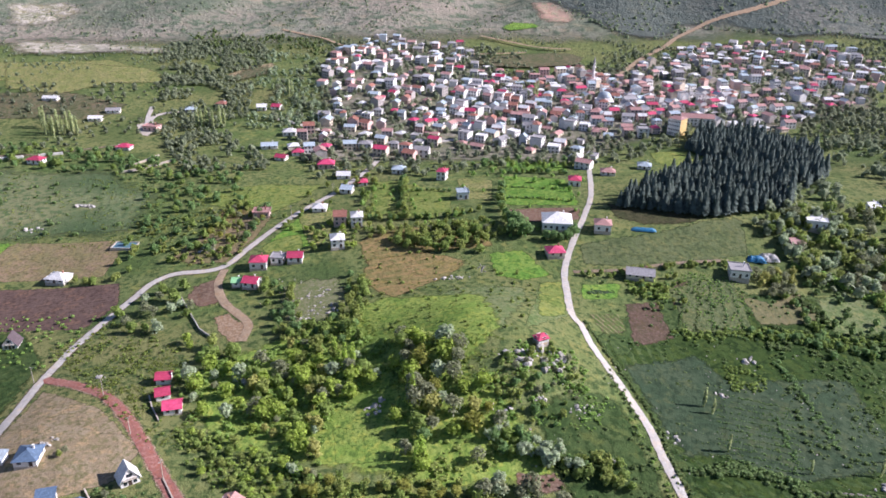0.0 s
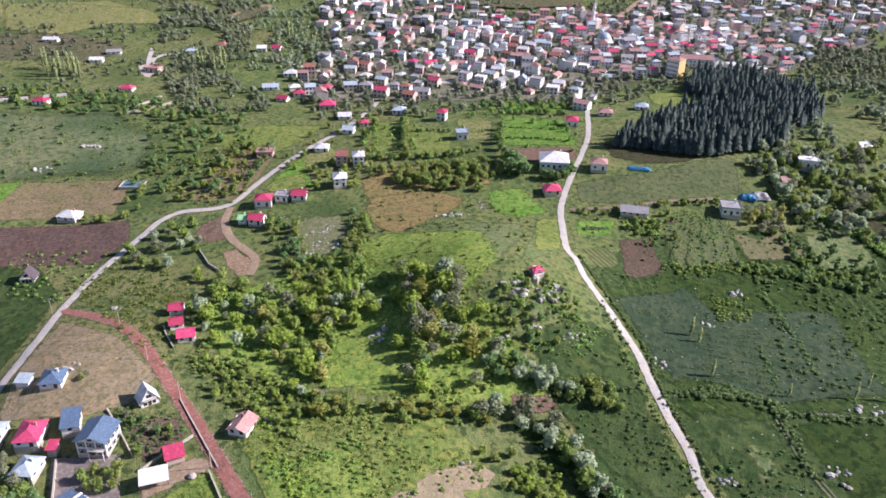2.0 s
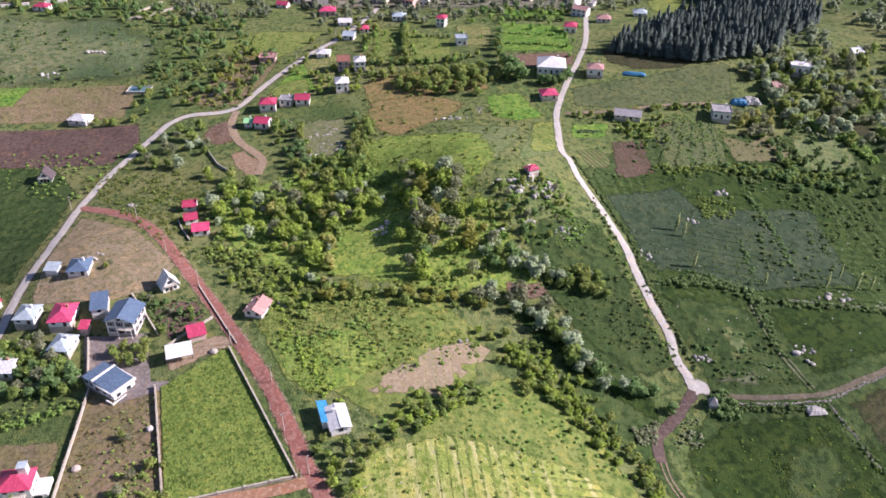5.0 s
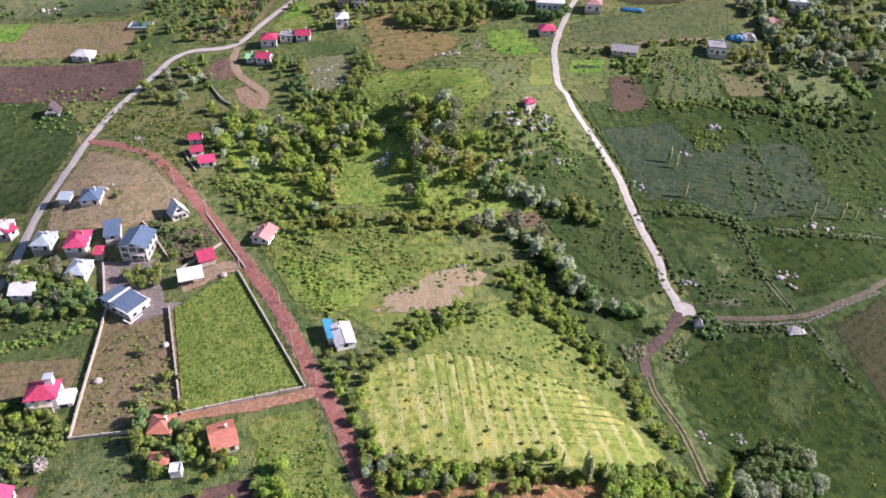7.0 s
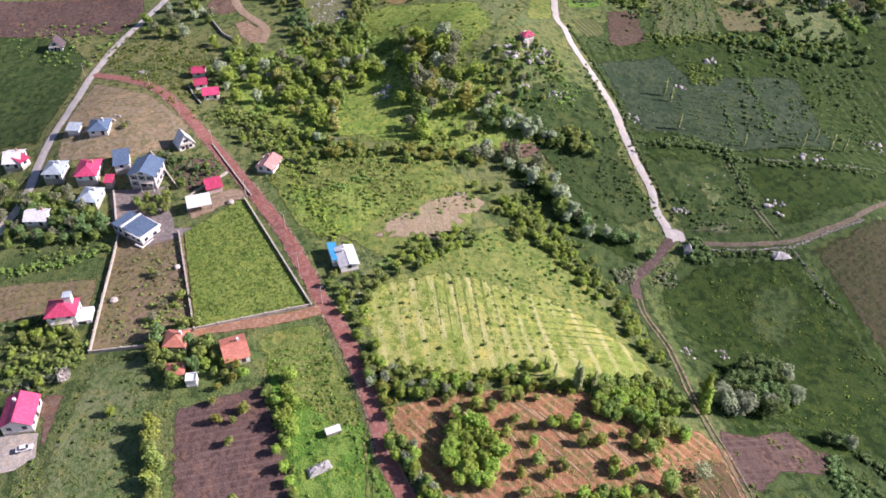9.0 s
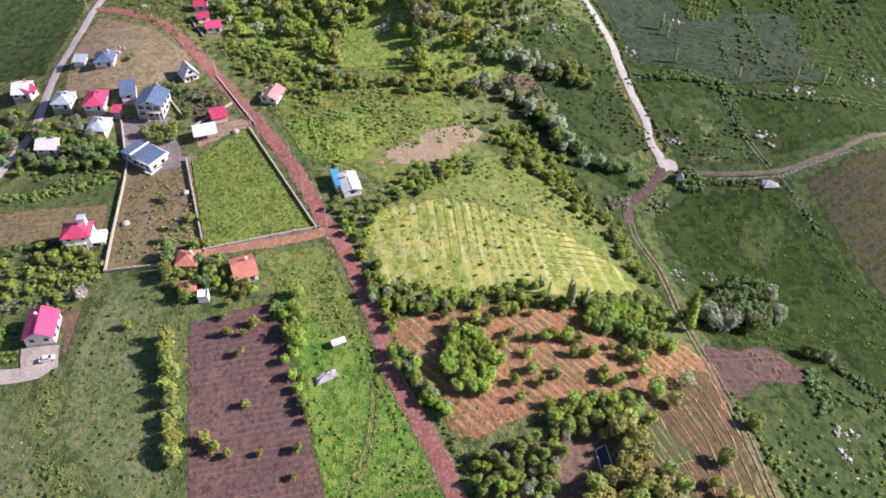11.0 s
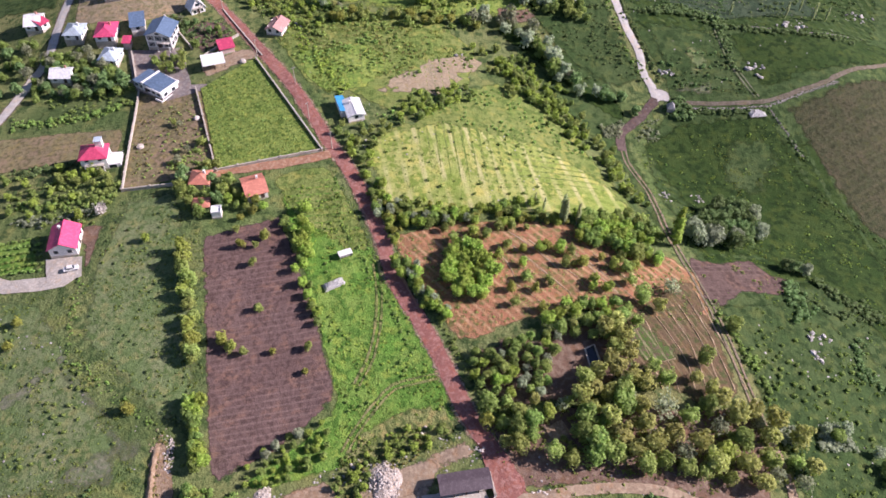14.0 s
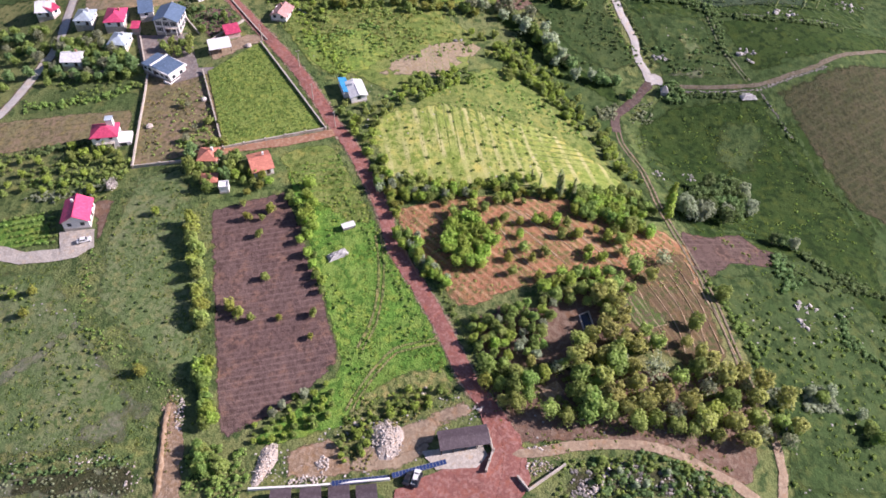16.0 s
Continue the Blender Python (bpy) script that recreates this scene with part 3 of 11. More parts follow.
def field(name, label, material, poly, lift=0.045, wobble=0.8, step=None, category="field", feather=2.6):
    """A patch of ground cover with an uneven edge, laid over the land."""
    FIELD_COUNT[0] += 1
    lift += FIELD_COUNT[0] * 0.0014
    rng = np.random.default_rng(int(abs(poly[0][0] * 7 + poly[0][1] * 13)))
    size = max(max(p[0] for p in poly) - min(p[0] for p in poly), max(p[1] for p in poly) - min(p[1] for p in poly))
    step = step or max(3.0, size / 40)
    edge = []
    for (x0, y0), (x1, y1) in zip(poly, poly[1:] + poly[:1]):
        n = max(1, int(math.hypot(x1 - x0, y1 - y0) / (step * 0.6)))
        for k in range(n):
            edge.append((x0 + (x1 - x0) * k / n + rng.normal() * wobble * 0.5, y0 + (y1 - y0) * k / n + rng.normal() * wobble * 0.5))
    ex, ey = [p[0] for p in edge], [p[1] for p in edge]
    qx, qy = np.meshgrid(np.arange(min(ex), max(ex), step), np.arange(min(ey), max(ey), step))
    keep = inside(qx, qy, edge)
    pts = edge + list(zip(qx[keep].tolist(), qy[keep].tolist()))
    vs, _, fs, _, _, _ = delaunay_2d_cdt([Vector(p) for p in pts], [], [list(range(len(edge)))], 1, 1e-4)
    xy = np.array([(v[0], v[1]) for v in vs])
    z = land(xy[:, 0], xy[:, 1]) + lift
    me = bpy.data.meshes.new(name)
    me.from_pydata(np.c_[xy, z].tolist(), [], [list(f) for f in fs])
    me.polygons.foreach_set("use_smooth", np.ones(len(me.polygons), bool))
    if len(me.polygons) and me.polygons[0].normal.z < 0:
        me.flip_normals()
    me.materials.append(material)
    if wobble < 0.5:
        dist = np.ones(len(xy))
    else:
        dist = np.full(len(xy), 1e9)
        for (x0, y0), (x1, y1) in zip(poly, poly[1:] + poly[:1]):
            d = np.array([x1 - x0, y1 - y0])
            t = np.clip(((xy - (x0, y0)) @ d) / (d @ d + 1e-9), 0, 1)
            dist = np.minimum(dist, np.hypot(*(xy - (np.array([[x0, y0]]) + t[:, None] * d)).T))
        dist = np.clip(dist / feather, 0, 1)
        dist[: len(edge)] = 0
    me.attributes.new("edge", "FLOAT", "POINT").data.foreach_set("value", dist.astype(np.float32))
    return tagged(new(name, me), label, category, kind="structure")


def mark_edges(me, columns):
    """Marks the outer points of a strip, whose cover thins out there."""
    n = len(me.vertices) // len(columns)
    me.attributes.new("edge", "FLOAT", "POINT").data.foreach_set("value", np.tile(np.array(columns, np.float32), n))
    return me


def smooth_line(pts, step=2.5):
    """Points every step metres along a smooth line through pts."""
    p = np.array(pts, float)
    p = np.vstack([2 * p[0] - p[1], p, 2 * p[-1] - p[-2]])
    res = []
    for i in range(1, len(p) - 2):
        n = max(2, int(np.linalg.norm(p[i + 1] - p[i]) / step))
        for k in range(n):
            t = k / n
            res.append(0.5 * (2 * p[i] + (p[i + 1] - p[i - 1]) * t + (2 * p[i - 1] - 5 * p[i] + 4 * p[i + 1] - p[i + 2]) * t * t + (3 * p[i] - p[i - 1] - 3 * p[i + 1] + p[i + 2]) * t ** 3))
    res.append(p[-2])
    return np.array(res)


def ribbon(line, widths, offsets, lift, rng, wobble):
    d = np.gradient(line, axis=0)
    d /= np.linalg.norm(d, axis=1)[:, None] + 1e-9
    side = np.stack([d[:, 1], -d[:, 0]], 1)
    cols = []
    for k, o in enumerate(offsets):
        jit = rng.normal(size=len(line)) * wobble if k in (0, len(offsets) - 1) else 0
        xy = line + side * (o * widths + jit)[:, None]
        cols.append(np.c_[xy, land(xy[:, 0], xy[:, 1]) + lift[k]])
    v = np.stack(cols, 1)
    n, m = v.shape[:2]
    i = np.arange(n * m).reshape(n, m)
    q = np.stack([i[:-1, :-1], i[1:, :-1], i[1:, 1:], i[:-1, 1:]], -1).reshape(-1, 4)
    return v.reshape(-1, 3), q


def road(name, label, material, width, pts, lift=0.24, category="road", wobble=0.18, verge=None):
    """A road strip with a slight crown and ragged edges, on a wider verge where one shows."""
    rng = np.random.default_rng(int(abs(pts[0][0] * 3 + pts[0][1])))
    line = smooth_line(pts)
    w = np.full(len(line), width * 1.1 + 0.3)
    if verge is not None:
        v, q = ribbon(line, w + 2.8, (-0.5, 0, 0.5), (lift - 0.06, lift - 0.04, lift - 0.06), rng, 0.35)
        tagged(new("verge", mark_edges(quads_mesh("verge", v, q, verge, True), (0, 1, 0))), "worn earth verge beside the road", "verge", kind="structure")
    v, q = ribbon(line, w, (-0.5, -0.25, 0, 0.25, 0.5), (lift - 0.05, lift, lift + 0.05, lift, lift - 0.05), rng, wobble)
    return tagged(new(name, mark_edges(quads_mesh(name, v, q, material, True), (0, 1, 1, 1, 0))), label, category, kind="structure")


def two_track(name, label, material, gauge, pts):
    """Two worn wheel ruts side by side."""
    rng = np.random.default_rng(5)
    line = smooth_line(pts)
    vs, qs, base = [], [], 0
    for s in (-1, 1):
        d = np.gradient(line, axis=0)
        d /= np.linalg.norm(d, axis=1)[:, None] + 1e-9
        l2 = line + np.stack([d[:, 1], -d[:, 0]], 1) * s * gauge / 2
        v, q = ribbon(l2, np.full(len(l2), 1.1), (-0.5, 0, 0.5), (0.2, 0.2, 0.2), rng, 0.12)
        vs.append(v)
        qs.append(q + base)
        base += len(v)
    return tagged(new(name, mark_edges(quads_mesh(name, np.vstack(vs), np.vstack(qs), material, True), (0, 1, 0))), label, "track", kind="structure")


def boundary_wall(name, label, material, pts, height=1.2, thick=0.35, posts=0.0):
    """A low wall along a line, with a coping, and piers every so many metres."""
    root = new(name)
    root.matrix_basis = pose(pts[0][0], pts[0][1], float(land(*pts[0])))
    tagged(root, label, "wall", kind="structure")
    inv = root.matrix_basis.inverted()
    for which, w, lo, hi in (("wall_body", thick, -0.6, height), ("coping", thick + 0.14, height, height + 0.12)):
        line = np.vstack([np.linspace(a, b, max(2, int(math.hypot(b[0] - a[0], b[1] - a[1]) / 3)), endpoint=False) for a, b in zip(pts, pts[1:])] + [np.array(pts[-1:])])
        d = np.gradient(line, axis=0)
        d /= np.linalg.norm(d, axis=1)[:, None] + 1e-9
        s = np.stack([d[:, 1], -d[:, 0]], 1) * w / 2
        z = land(line[:, 0], line[:, 1])
        ring = [np.c_[line - s, z + lo], np.c_[line + s, z + lo], np.c_[line + s, z + hi], np.c_[line - s, z + hi]]
        v = np.stack(ring, 1)
        n = len(line)
        i = np.arange(n * 4).reshape(n, 4)
        q = [np.stack([i[:-1, k], i[:-1, (k + 1) % 4], i[1:, (k + 1) % 4], i[1:, k]], -1) for k in range(4)]
        q = np.vstack(q + [i[:1, ::-1], i[-1:]])
        me = quads_mesh(which, v.reshape(-1, 3), q, material, False)
        me.transform(inv)
        piece(which, me, None, root)
    if posts:
        pier = None
        for a, b in zip(pts, pts[1:]):
            n = int(math.hypot(b[0] - a[0], b[1] - a[1]) / posts)
            for k in range(n + 1):
                x, y = a[0] + (b[0] - a[0]) * k / max(n, 1), a[1] + (b[1] - a[1]) * k / max(n, 1)
                place = inv @ pose(x, y, float(land(x, y)), 0, 0, math.degrees(math.atan2(b[1] - a[1], b[0] - a[0])))
                if pier is None:
                    bm = boxes((-0.25, -0.25, -0.4, 0.25, 0.25, height + 0.28), (-0.31, -0.31, height + 0.28, 0.31, 0.31, height + 0.38))
                    pier = part("pier", bm, material, root, m=place)
                else:
                    piece("pier", pier.data, None, root, m=place)
    return root

# ---- houses
SHARED = {}


def window_mesh(w, h):
    key = ("window", w, h)
    if key not in SHARED:
        t = 0.09
        bm = boxes((-w / 2 - t, -0.05, -t, w / 2 + t, 0.02, h + t))
        me = bpy.data.meshes.new("window")
        bm.to_mesh(me)
        bm.free()
        me.materials.append(M["white"])
        bm = boxes((-w / 2, -0.056, 0, w / 2, -0.02, h))
        pane = bpy.data.meshes.new("pane")
        bm.to_mesh(pane)
        bm.free()
        pane.materials.append(M["pane"])
        SHARED[key] = me, pane
    return SHARED[key]


def add_window(parent, x, y, z, turn, w=1.3, h=1.35, simple=False):
    me, pane = window_mesh(w, h)
    if simple:
        return piece("window", pane, None, parent, m=pose(x, y, z, 0, 0, turn) @ Matrix.Translation((0, -0.004, 0)))
    win = piece("window", me, None, parent, m=pose(x, y, z, 0, 0, turn))
    piece("pane", pane, None, win)
    return win


def add_door(parent, x, y, z, turn, material=None):
    bm = boxes((-0.5, -0.05, 0, 0.5, 0.02, 2.1), (-0.6, -0.07, 0, -0.5, 0.02, 2.2), (0.5, -0.07, 0, 0.6, 0.02, 2.2), (-0.5, -0.07, 2.1, 0.5, 0.02, 2.2))
    d = part("door", bm, material or M["dark_wood"], parent, "dark wooden entrance door", pose(x, y, z, 0, 0, turn))
    part("door_handle", boxes((0.34, -0.11, 1.0, 0.4, -0.05, 1.16)), M["metal"], d)
    return d


def roof_bm(kind, w, d, z, over, pitch):
    """A roof over a w by d plan whose eaves lie at z: gable (ridge along x), hip, shed, flat or tent."""
    bm = bmesh.new()
    a, b, th = w / 2 + over, d / 2 + over, 0.14
    rise = b * math.tan(radians(pitch))
    z0 = z - over * math.tan(radians(pitch)) + th
    if kind == "gable":
        for s in (-1, 1):
            loop = [(-a, s * b, z0), (a, s * b, z0), (a, 0, z0 + rise), (-a, 0, z0 + rise)]
            slab(bm, loop if s < 0 else loop[::-1], th)
        box(bm, -a, -0.14, z0 + rise - 0.05, a, 0.14, z0 + rise + 0.07)
    elif kind == "hip":
        if a >= b:
            r0, r1 = (-(a - b) - 0.02, 0, z0 + rise), ((a - b) + 0.02, 0, z0 + rise)
            faces = ([(-a, -b, z0), (a, -b, z0), r1, r0], [(a, b, z0), (-a, b, z0), r0, r1], [(a, -b, z0), (a, b, z0), r1], [(-a, b, z0), (-a, -b, z0), r0])
        else:
            rise = a * math.tan(radians(pitch))
            r0, r1 = (0, -(b - a) - 0.02, z0 + rise), (0, (b - a) + 0.02, z0 + rise)
            faces = ([(a, -b, z0), (a, b, z0), r1, r0], [(-a, b, z0), (-a, -b, z0), r0, r1], [(-a, -b, z0), (a, -b, z0), r0], [(a, b, z0), (-a, b, z0), r1])
        for f in faces:
            slab(bm, list(f), th)
        box(bm, r0[0] - 0.12, r0[1] - 0.12, r0[2] - 0.04, r1[0] + 0.12, r1[1] + 0.12, r0[2] + 0.08)
    elif kind == "shed":
        rise = 2 * b * math.tan(radians(min(pitch, 9)))
        slab(bm, [(-a, -b, z + th), (a, -b, z + th), (a, b, z + th + rise), (-a, b, z + th + rise)], th)
    else:
        box(bm, -a, -b, z, a, b, z + 0.25)
        for x0, y0, x1, y1 in ((-a, -b, a, -b + 0.2), (-a, b - 0.2, a, b), (-a, -b + 0.2, -a + 0.2, b - 0.2), (a - 0.2, -b + 0.2, a, b - 0.2)):
            box(bm, x0, y0, z + 0.25, x1, y1, z + 0.65)
    bmesh.ops.recalc_face_normals(bm, faces=bm.faces)
    return bm, rise


def wall_bm(kind, w, d, z0, z1, pitch):
    """Walls of a house with the gable ends that its roof needs."""
    bm = boxes((-w / 2, -d / 2, z0, w / 2, d / 2, z1))
    if kind == "gable":
        r = d / 2 * math.tan(radians(pitch)) - 0.04
        for x0, x1 in ((-w / 2, -w / 2 + 0.25), (w / 2 - 0.25, w / 2)):
            v = [bm.verts.new((x, y, z)) for x in (x0, x1) for y, z in ((-d / 2, z1), (d / 2, z1), (0, z1 + r))]
            bm.faces.new(v[:3]), bm.faces.new(v[3:][::-1])
            for i, j in ((0, 1), (1, 2), (2, 0)):
                bm.faces.new((v[i], v[3 + i], v[3 + j], v[j]))
    elif kind == "shed":
        r = d * math.tan(radians(min(pitch, 9)))
        v = [bm.verts.new((x, y, z)) for x in (-w / 2, w / 2) for y, z in ((-d / 2, z1), (d / 2, z1), (d / 2, z1 + r))]
        bm.faces.new(v[:3]), bm.faces.new(v[3:][::-1])
        for i, j in ((0, 1), (1, 2), (2, 0)):
            bm.faces.new((v[i], v[3 + i], v[3 + j], v[j]))
    bmesh.ops.recalc_face_normals(bm, faces=bm.faces)
    return bm


def house(x, y, w, d, yaw, storeys, kind, roof, wall, label, name="house", pitch=26, over=0.5, chimney=1, balcony=False, windows=True, category="house", group="", storey=2.35, simple=False, walls=("s", "e", "w", "n"), front_door=True):
    """A house: plinth, walls, roof, windows, door, chimney and, where it has one, a balcony."""
    rng = random.Random(int(x * 13 + y * 7))
    root = thing(name, x, y, yaw, label, category, group)
    c, s = math.cos(radians(yaw)), math.sin(radians(yaw))
    zs = [float(land(x + c * i - s * j, y + s * i + c * j)) - float(land(x, y)) for i in (-w / 2, w / 2) for j in (-d / 2, d / 2)]
    up, low = max(zs) + 0.35, min(zs) - 0.5
    top = up + storeys * storey
    part("plinth", boxes((-w / 2 - 0.08, -d / 2 - 0.08, low, w / 2 + 0.08, d / 2 + 0.08, up)), M["concrete"], root, "grey concrete plinth")
    part("wall", wall_bm(kind, w, d, up, top, pitch), M.get(wall, M["white"]), root)
    bm, rise = roof_bm(kind, w, d, top + 0.004, over, pitch)
    part("roof", bm, ROOF[roof], root)
    if windows:
        for k in range(max(1, int(storeys))):
            z = up + k * storey + 0.95
            for side, length, dx, dy, turn in (("s", w, 0, -d / 2, 0), ("n", w, 0, d / 2, 180), ("e", d, w / 2, 0, 90), ("w", d, -w / 2, 0, -90)):
                if side not in walls:
                    continue
                n = max(1, int(length / 2.9))
                for i in range(n):
                    o = (i + 0.5 - n / 2) * length / n
                    if side == "s" and k == 0 and i == n // 2 and front_door and n > 1:
                        add_door(root, o, dy - 0.003, up, 0)
                        continue
                    px, py = (o, dy) if side in "sn" else (dx, o)
                    add_window(root, px, py, z, turn, simple=simple)
    if chimney:
        cx, cy = w * 0.22, d * 0.12
        top_z = top + rise * 0.75 + 0.9
        ch = part("chimney", boxes((cx - 0.3, cy - 0.3, top, cx + 0.3, cy + 0.3, top_z), (cx - 0.38, cy - 0.38, top_z, cx + 0.38, cy + 0.38, top_z + 0.14)), M["brick_wall"] if rng.random() < 0.4 else M["white"], root, "square masonry chimney")
    if balcony:
        for k in range(1, int(storeys)):
            z = up + k * storey
            b = part("balcony", boxes((-w * 0.36, -d / 2 - 1.4, z - 0.18, w * 0.36, -d / 2, z)), M["concrete"], root, "projecting concrete balcony")
            bars = [(-w * 0.36, -d / 2 - 1.4, z + 0.9, w * 0.36, -d / 2 - 1.34, z + 0.98)]
            n = int(w * 0.72 / 0.5)
            bars += [(-w * 0.36 + i * w * 0.72 / n - 0.03, -d / 2 - 1.4, z, -w * 0.36 + i * w * 0.72 / n + 0.03, -d / 2 - 1.34, z + 0.9) for i in range(n + 1)]
            part("railing", boxes(*bars), M["white"], b)
            part("balcony_post", boxes((-w * 0.36, -d / 2 - 1.4, low, -w * 0.36 + 0.25, -d / 2 - 1.15, z - 0.18)), M["white"], root)
            part("balcony_post", boxes((w * 0.36 - 0.25, -d / 2 - 1.4, low, w * 0.36, -d / 2 - 1.15, z - 0.18)), M["white"], root)
    return root


def a_frame(x, y, w, d, yaw, roof, label, name="house", height=7.5):
    """An A-frame house: two steep roof slopes down to the ground storey, glazed gable in front."""
    root = thing(name, x, y, yaw, label, "house")
    eave = 1.6
    part("wall", boxes((-w / 2 + 0.3, -d / 2 + 0.5, -0.6, w / 2 - 0.3, d / 2 - 0.5, eave + 0.6)), M["white"], root)
    bm = bmesh.new()
    for s in (-1, 1):
        loop = [(s * (w / 2 + 0.3), -d / 2, eave), (s * (w / 2 + 0.3), d / 2, eave), (0, d / 2, height), (0, -d / 2, height)]
        slab(bm, loop if s < 0 else loop[::-1], 0.2)
    bmesh.ops.recalc_face_normals(bm, faces=bm.faces)
    part("roof", bm, ROOF[roof], root)
    for yy, s in ((-d / 2 + 0.6, -1), (d / 2 - 0.6, 1)):
        bm = bmesh.new()
        v = [bm.verts.new((px, yy + o, pz)) for o in (0, -s * 0.2) for px, pz in ((-w / 2 + 0.1, eave + 0.3), (w / 2 - 0.1, eave + 0.3), (0, height - 0.35))]
        bm.faces.new(v[:3]), bm.faces.new(v[3:])
        for i, j in ((0, 1), (1, 2), (2, 0)):
            bm.faces.new((v[i], v[3 + i], v[3 + j], v[j]))
        bmesh.ops.recalc_face_normals(bm, faces=bm.faces)
        part("gable", bm, M["white"], root)
    for o, z, ww in ((-1.5, 0.3, 1.2), (1.5, 0.3, 1.2), (0, 3.0, 1.8)):
        add_window(root, o, -d / 2 + 0.5 if z < 1 else -d / 2 + 0.6, z, 0, ww, 1.3)
    add_door(root, 0, -d / 2 + 0.5, -0.1, 0)
    b = part("balcony", boxes((-w * 0.32, -d / 2 - 0.6, 2.45, w * 0.32, -d / 2 + 0.55, 2.6)), M["concrete"], root)
    part("railing", boxes((-w * 0.32, -d / 2 - 0.6, 3.35, w * 0.32, -d / 2 - 0.54, 3.43), *[(-w * 0.32 + i * 0.5, -d / 2 - 0.6, 2.6, -w * 0.32 + i * 0.5 + 0.05, -d / 2 - 0.54, 3.35) for i in range(int(w * 0.64 / 0.5) + 1)]), M["white"], b)
    return root


def framed_house(x, y, yaw, label):
    """A two-storey house whose front and side show a white frame round dark panels; its gable faces the yard."""
    root = thing("house", x, y, yaw + 90, label, "house")
    w, d, up, top = 10.0, 9.6, 0.5, 5.9
    part("plinth", boxes((-w / 2 - 0.08, -d / 2 - 0.08, -1.2, w / 2 + 0.08, d / 2 + 0.08, up)), M["concrete"], root, "grey concrete plinth")
    part("wall", wall_bm("gable", w, d, up, top, 22), M["white"], root)
    part("roof", roof_bm("gable", w, d, top + 0.004, 0.6, 22)[0], ROOF["blue"], root)
    part("fascia", boxes((-w / 2 - 0.66, -0.2, 7.45, -w / 2 - 0.6, 0.2, 8.1)), M["white"], root)
    for k in range(2):
        z = up + 0.35 + k * 2.7
        for i in range(3):
            c = (i - 1) * 3.05
            part("panel", boxes((-w / 2 - 0.05, c - 1.2, z, -w / 2, c + 1.2, z + 1.95)), M["dark_panel"], root, "dark grey recessed wall panel")
            if i != 1 or k:
                add_window(root, -w / 2 - 0.052, c, z + 0.35, -90, 1.1, 1.2)
            part("panel", boxes((c - 1.2, -d / 2 - 0.05, z, c + 1.2, -d / 2, z + 1.95)), M["dark_panel"], root, "dark grey recessed wall panel")
            add_window(root, c, -d / 2 - 0.052, z + 0.35, 0, 1.1, 1.2)
    add_door(root, -w / 2 - 0.055, 0, up, -90)
    add_window(root, -w / 2 - 0.002, 0, top + 0.2, -90, 1.6, 0.9)
    b = part("balcony", boxes((-w / 2 - 1.5, -d / 2 + 0.4, up + 2.55, -w / 2, 0.6, up + 2.72)), M["concrete"], root, "projecting concrete balcony")
    part("railing", boxes((-w / 2 - 1.5, -d / 2 + 0.4, up + 3.5, -w / 2 - 1.43, 0.6, up + 3.58), *[(-w / 2 - 1.5, -d / 2 + 0.4 + 0.55 * i, up + 2.72, -w / 2 - 1.44, -d / 2 + 0.46 + 0.55 * i, up + 3.5) for i in range(9)]), M["white"], b)
    for j in (-d / 2 + 0.5, 0.4):
        part("balcony_post", boxes((-w / 2 - 1.5, j, -0.8, -w / 2 - 1.3, j + 0.2, up + 2.55)), M["white"], root)
    return root


def modern_house(x, y, yaw, label):
    """A long low house: a flat wing, a tilted roof in a white frame, a raised white wall between them and a terrace wall."""
    root = thing("house", x, y, yaw, label, "house")
    part("plinth", boxes((-7.4, -4.1, -1.4, 7.4, 4.1, 0.3)), M["concrete"], root, "grey concrete plinth")
    part("wall", boxes((-7.3, -4.0, 0.3, 7.3, 4.0, 3.1)), M["white"], root)
    part("flat_roof", boxes((-7.6, -4.3, 3.1, -2.6, 4.3, 3.35)), ROOF["blue"], root, "slate-blue flat roof of the wing")
    part("parapet", boxes((-2.6, -4.5, 3.1, -1.7, 4.5, 4.5), bevel=0.04), M["white"], root, "raised white wall between roofs")
    bm = bmesh.new()
    slab(bm, [(-1.7, -4.3, 4.3), (7.0, -4.3, 3.5), (7.0, 4.3, 3.5), (-1.7, 4.3, 4.3)], 0.2)
    bmesh.ops.recalc_face_normals(bm, faces=bm.faces)
    part("roof", bm, ROOF["blue"], root, "tilted slate-blue sheet roof")
    part("gable_wall", boxes((-1.7, -4.0, 3.1, 6.9, -3.8, 3.45), (-1.7, 3.8, 3.1, 6.9, 4.0, 3.45)), M["white"], root)
    part("fascia", boxes((7.0, -4.7, 3.0, 7.6, 4.7, 3.9), (-1.7, -4.7, 3.0, 7.0, -4.3, 3.75), (-1.7, 4.3, 3.0, 7.0, 4.7, 3.75), bevel=0.03), M["white"], root, "broad white roof edge")
    for o in (-6.0, -3.6, 0.2, 2.8, 5.4):
        add_window(root, o, -4.0, 1.1, 0, 1.6, 1.4)
    for o in (-2.2, 1.6):
        add_window(root, 7.3, o, 1.1, 90, 1.6, 1.4)
    add_door(root, -1.2, -4.003, 0.3, 0)
    part("terrace_wall", boxes((8.2, -5.2, -1.0, 8.6, 3.2, 1.0), (5.0, -5.6, -1.0, 8.6, -5.2, 1.0), bevel=0.03), M["white"], root, "low white terrace wall")
    part("terrace", boxes((7.4, -5.2, -1.0, 8.2, 3.2, 0.25)), M["concrete"], root)
    return root


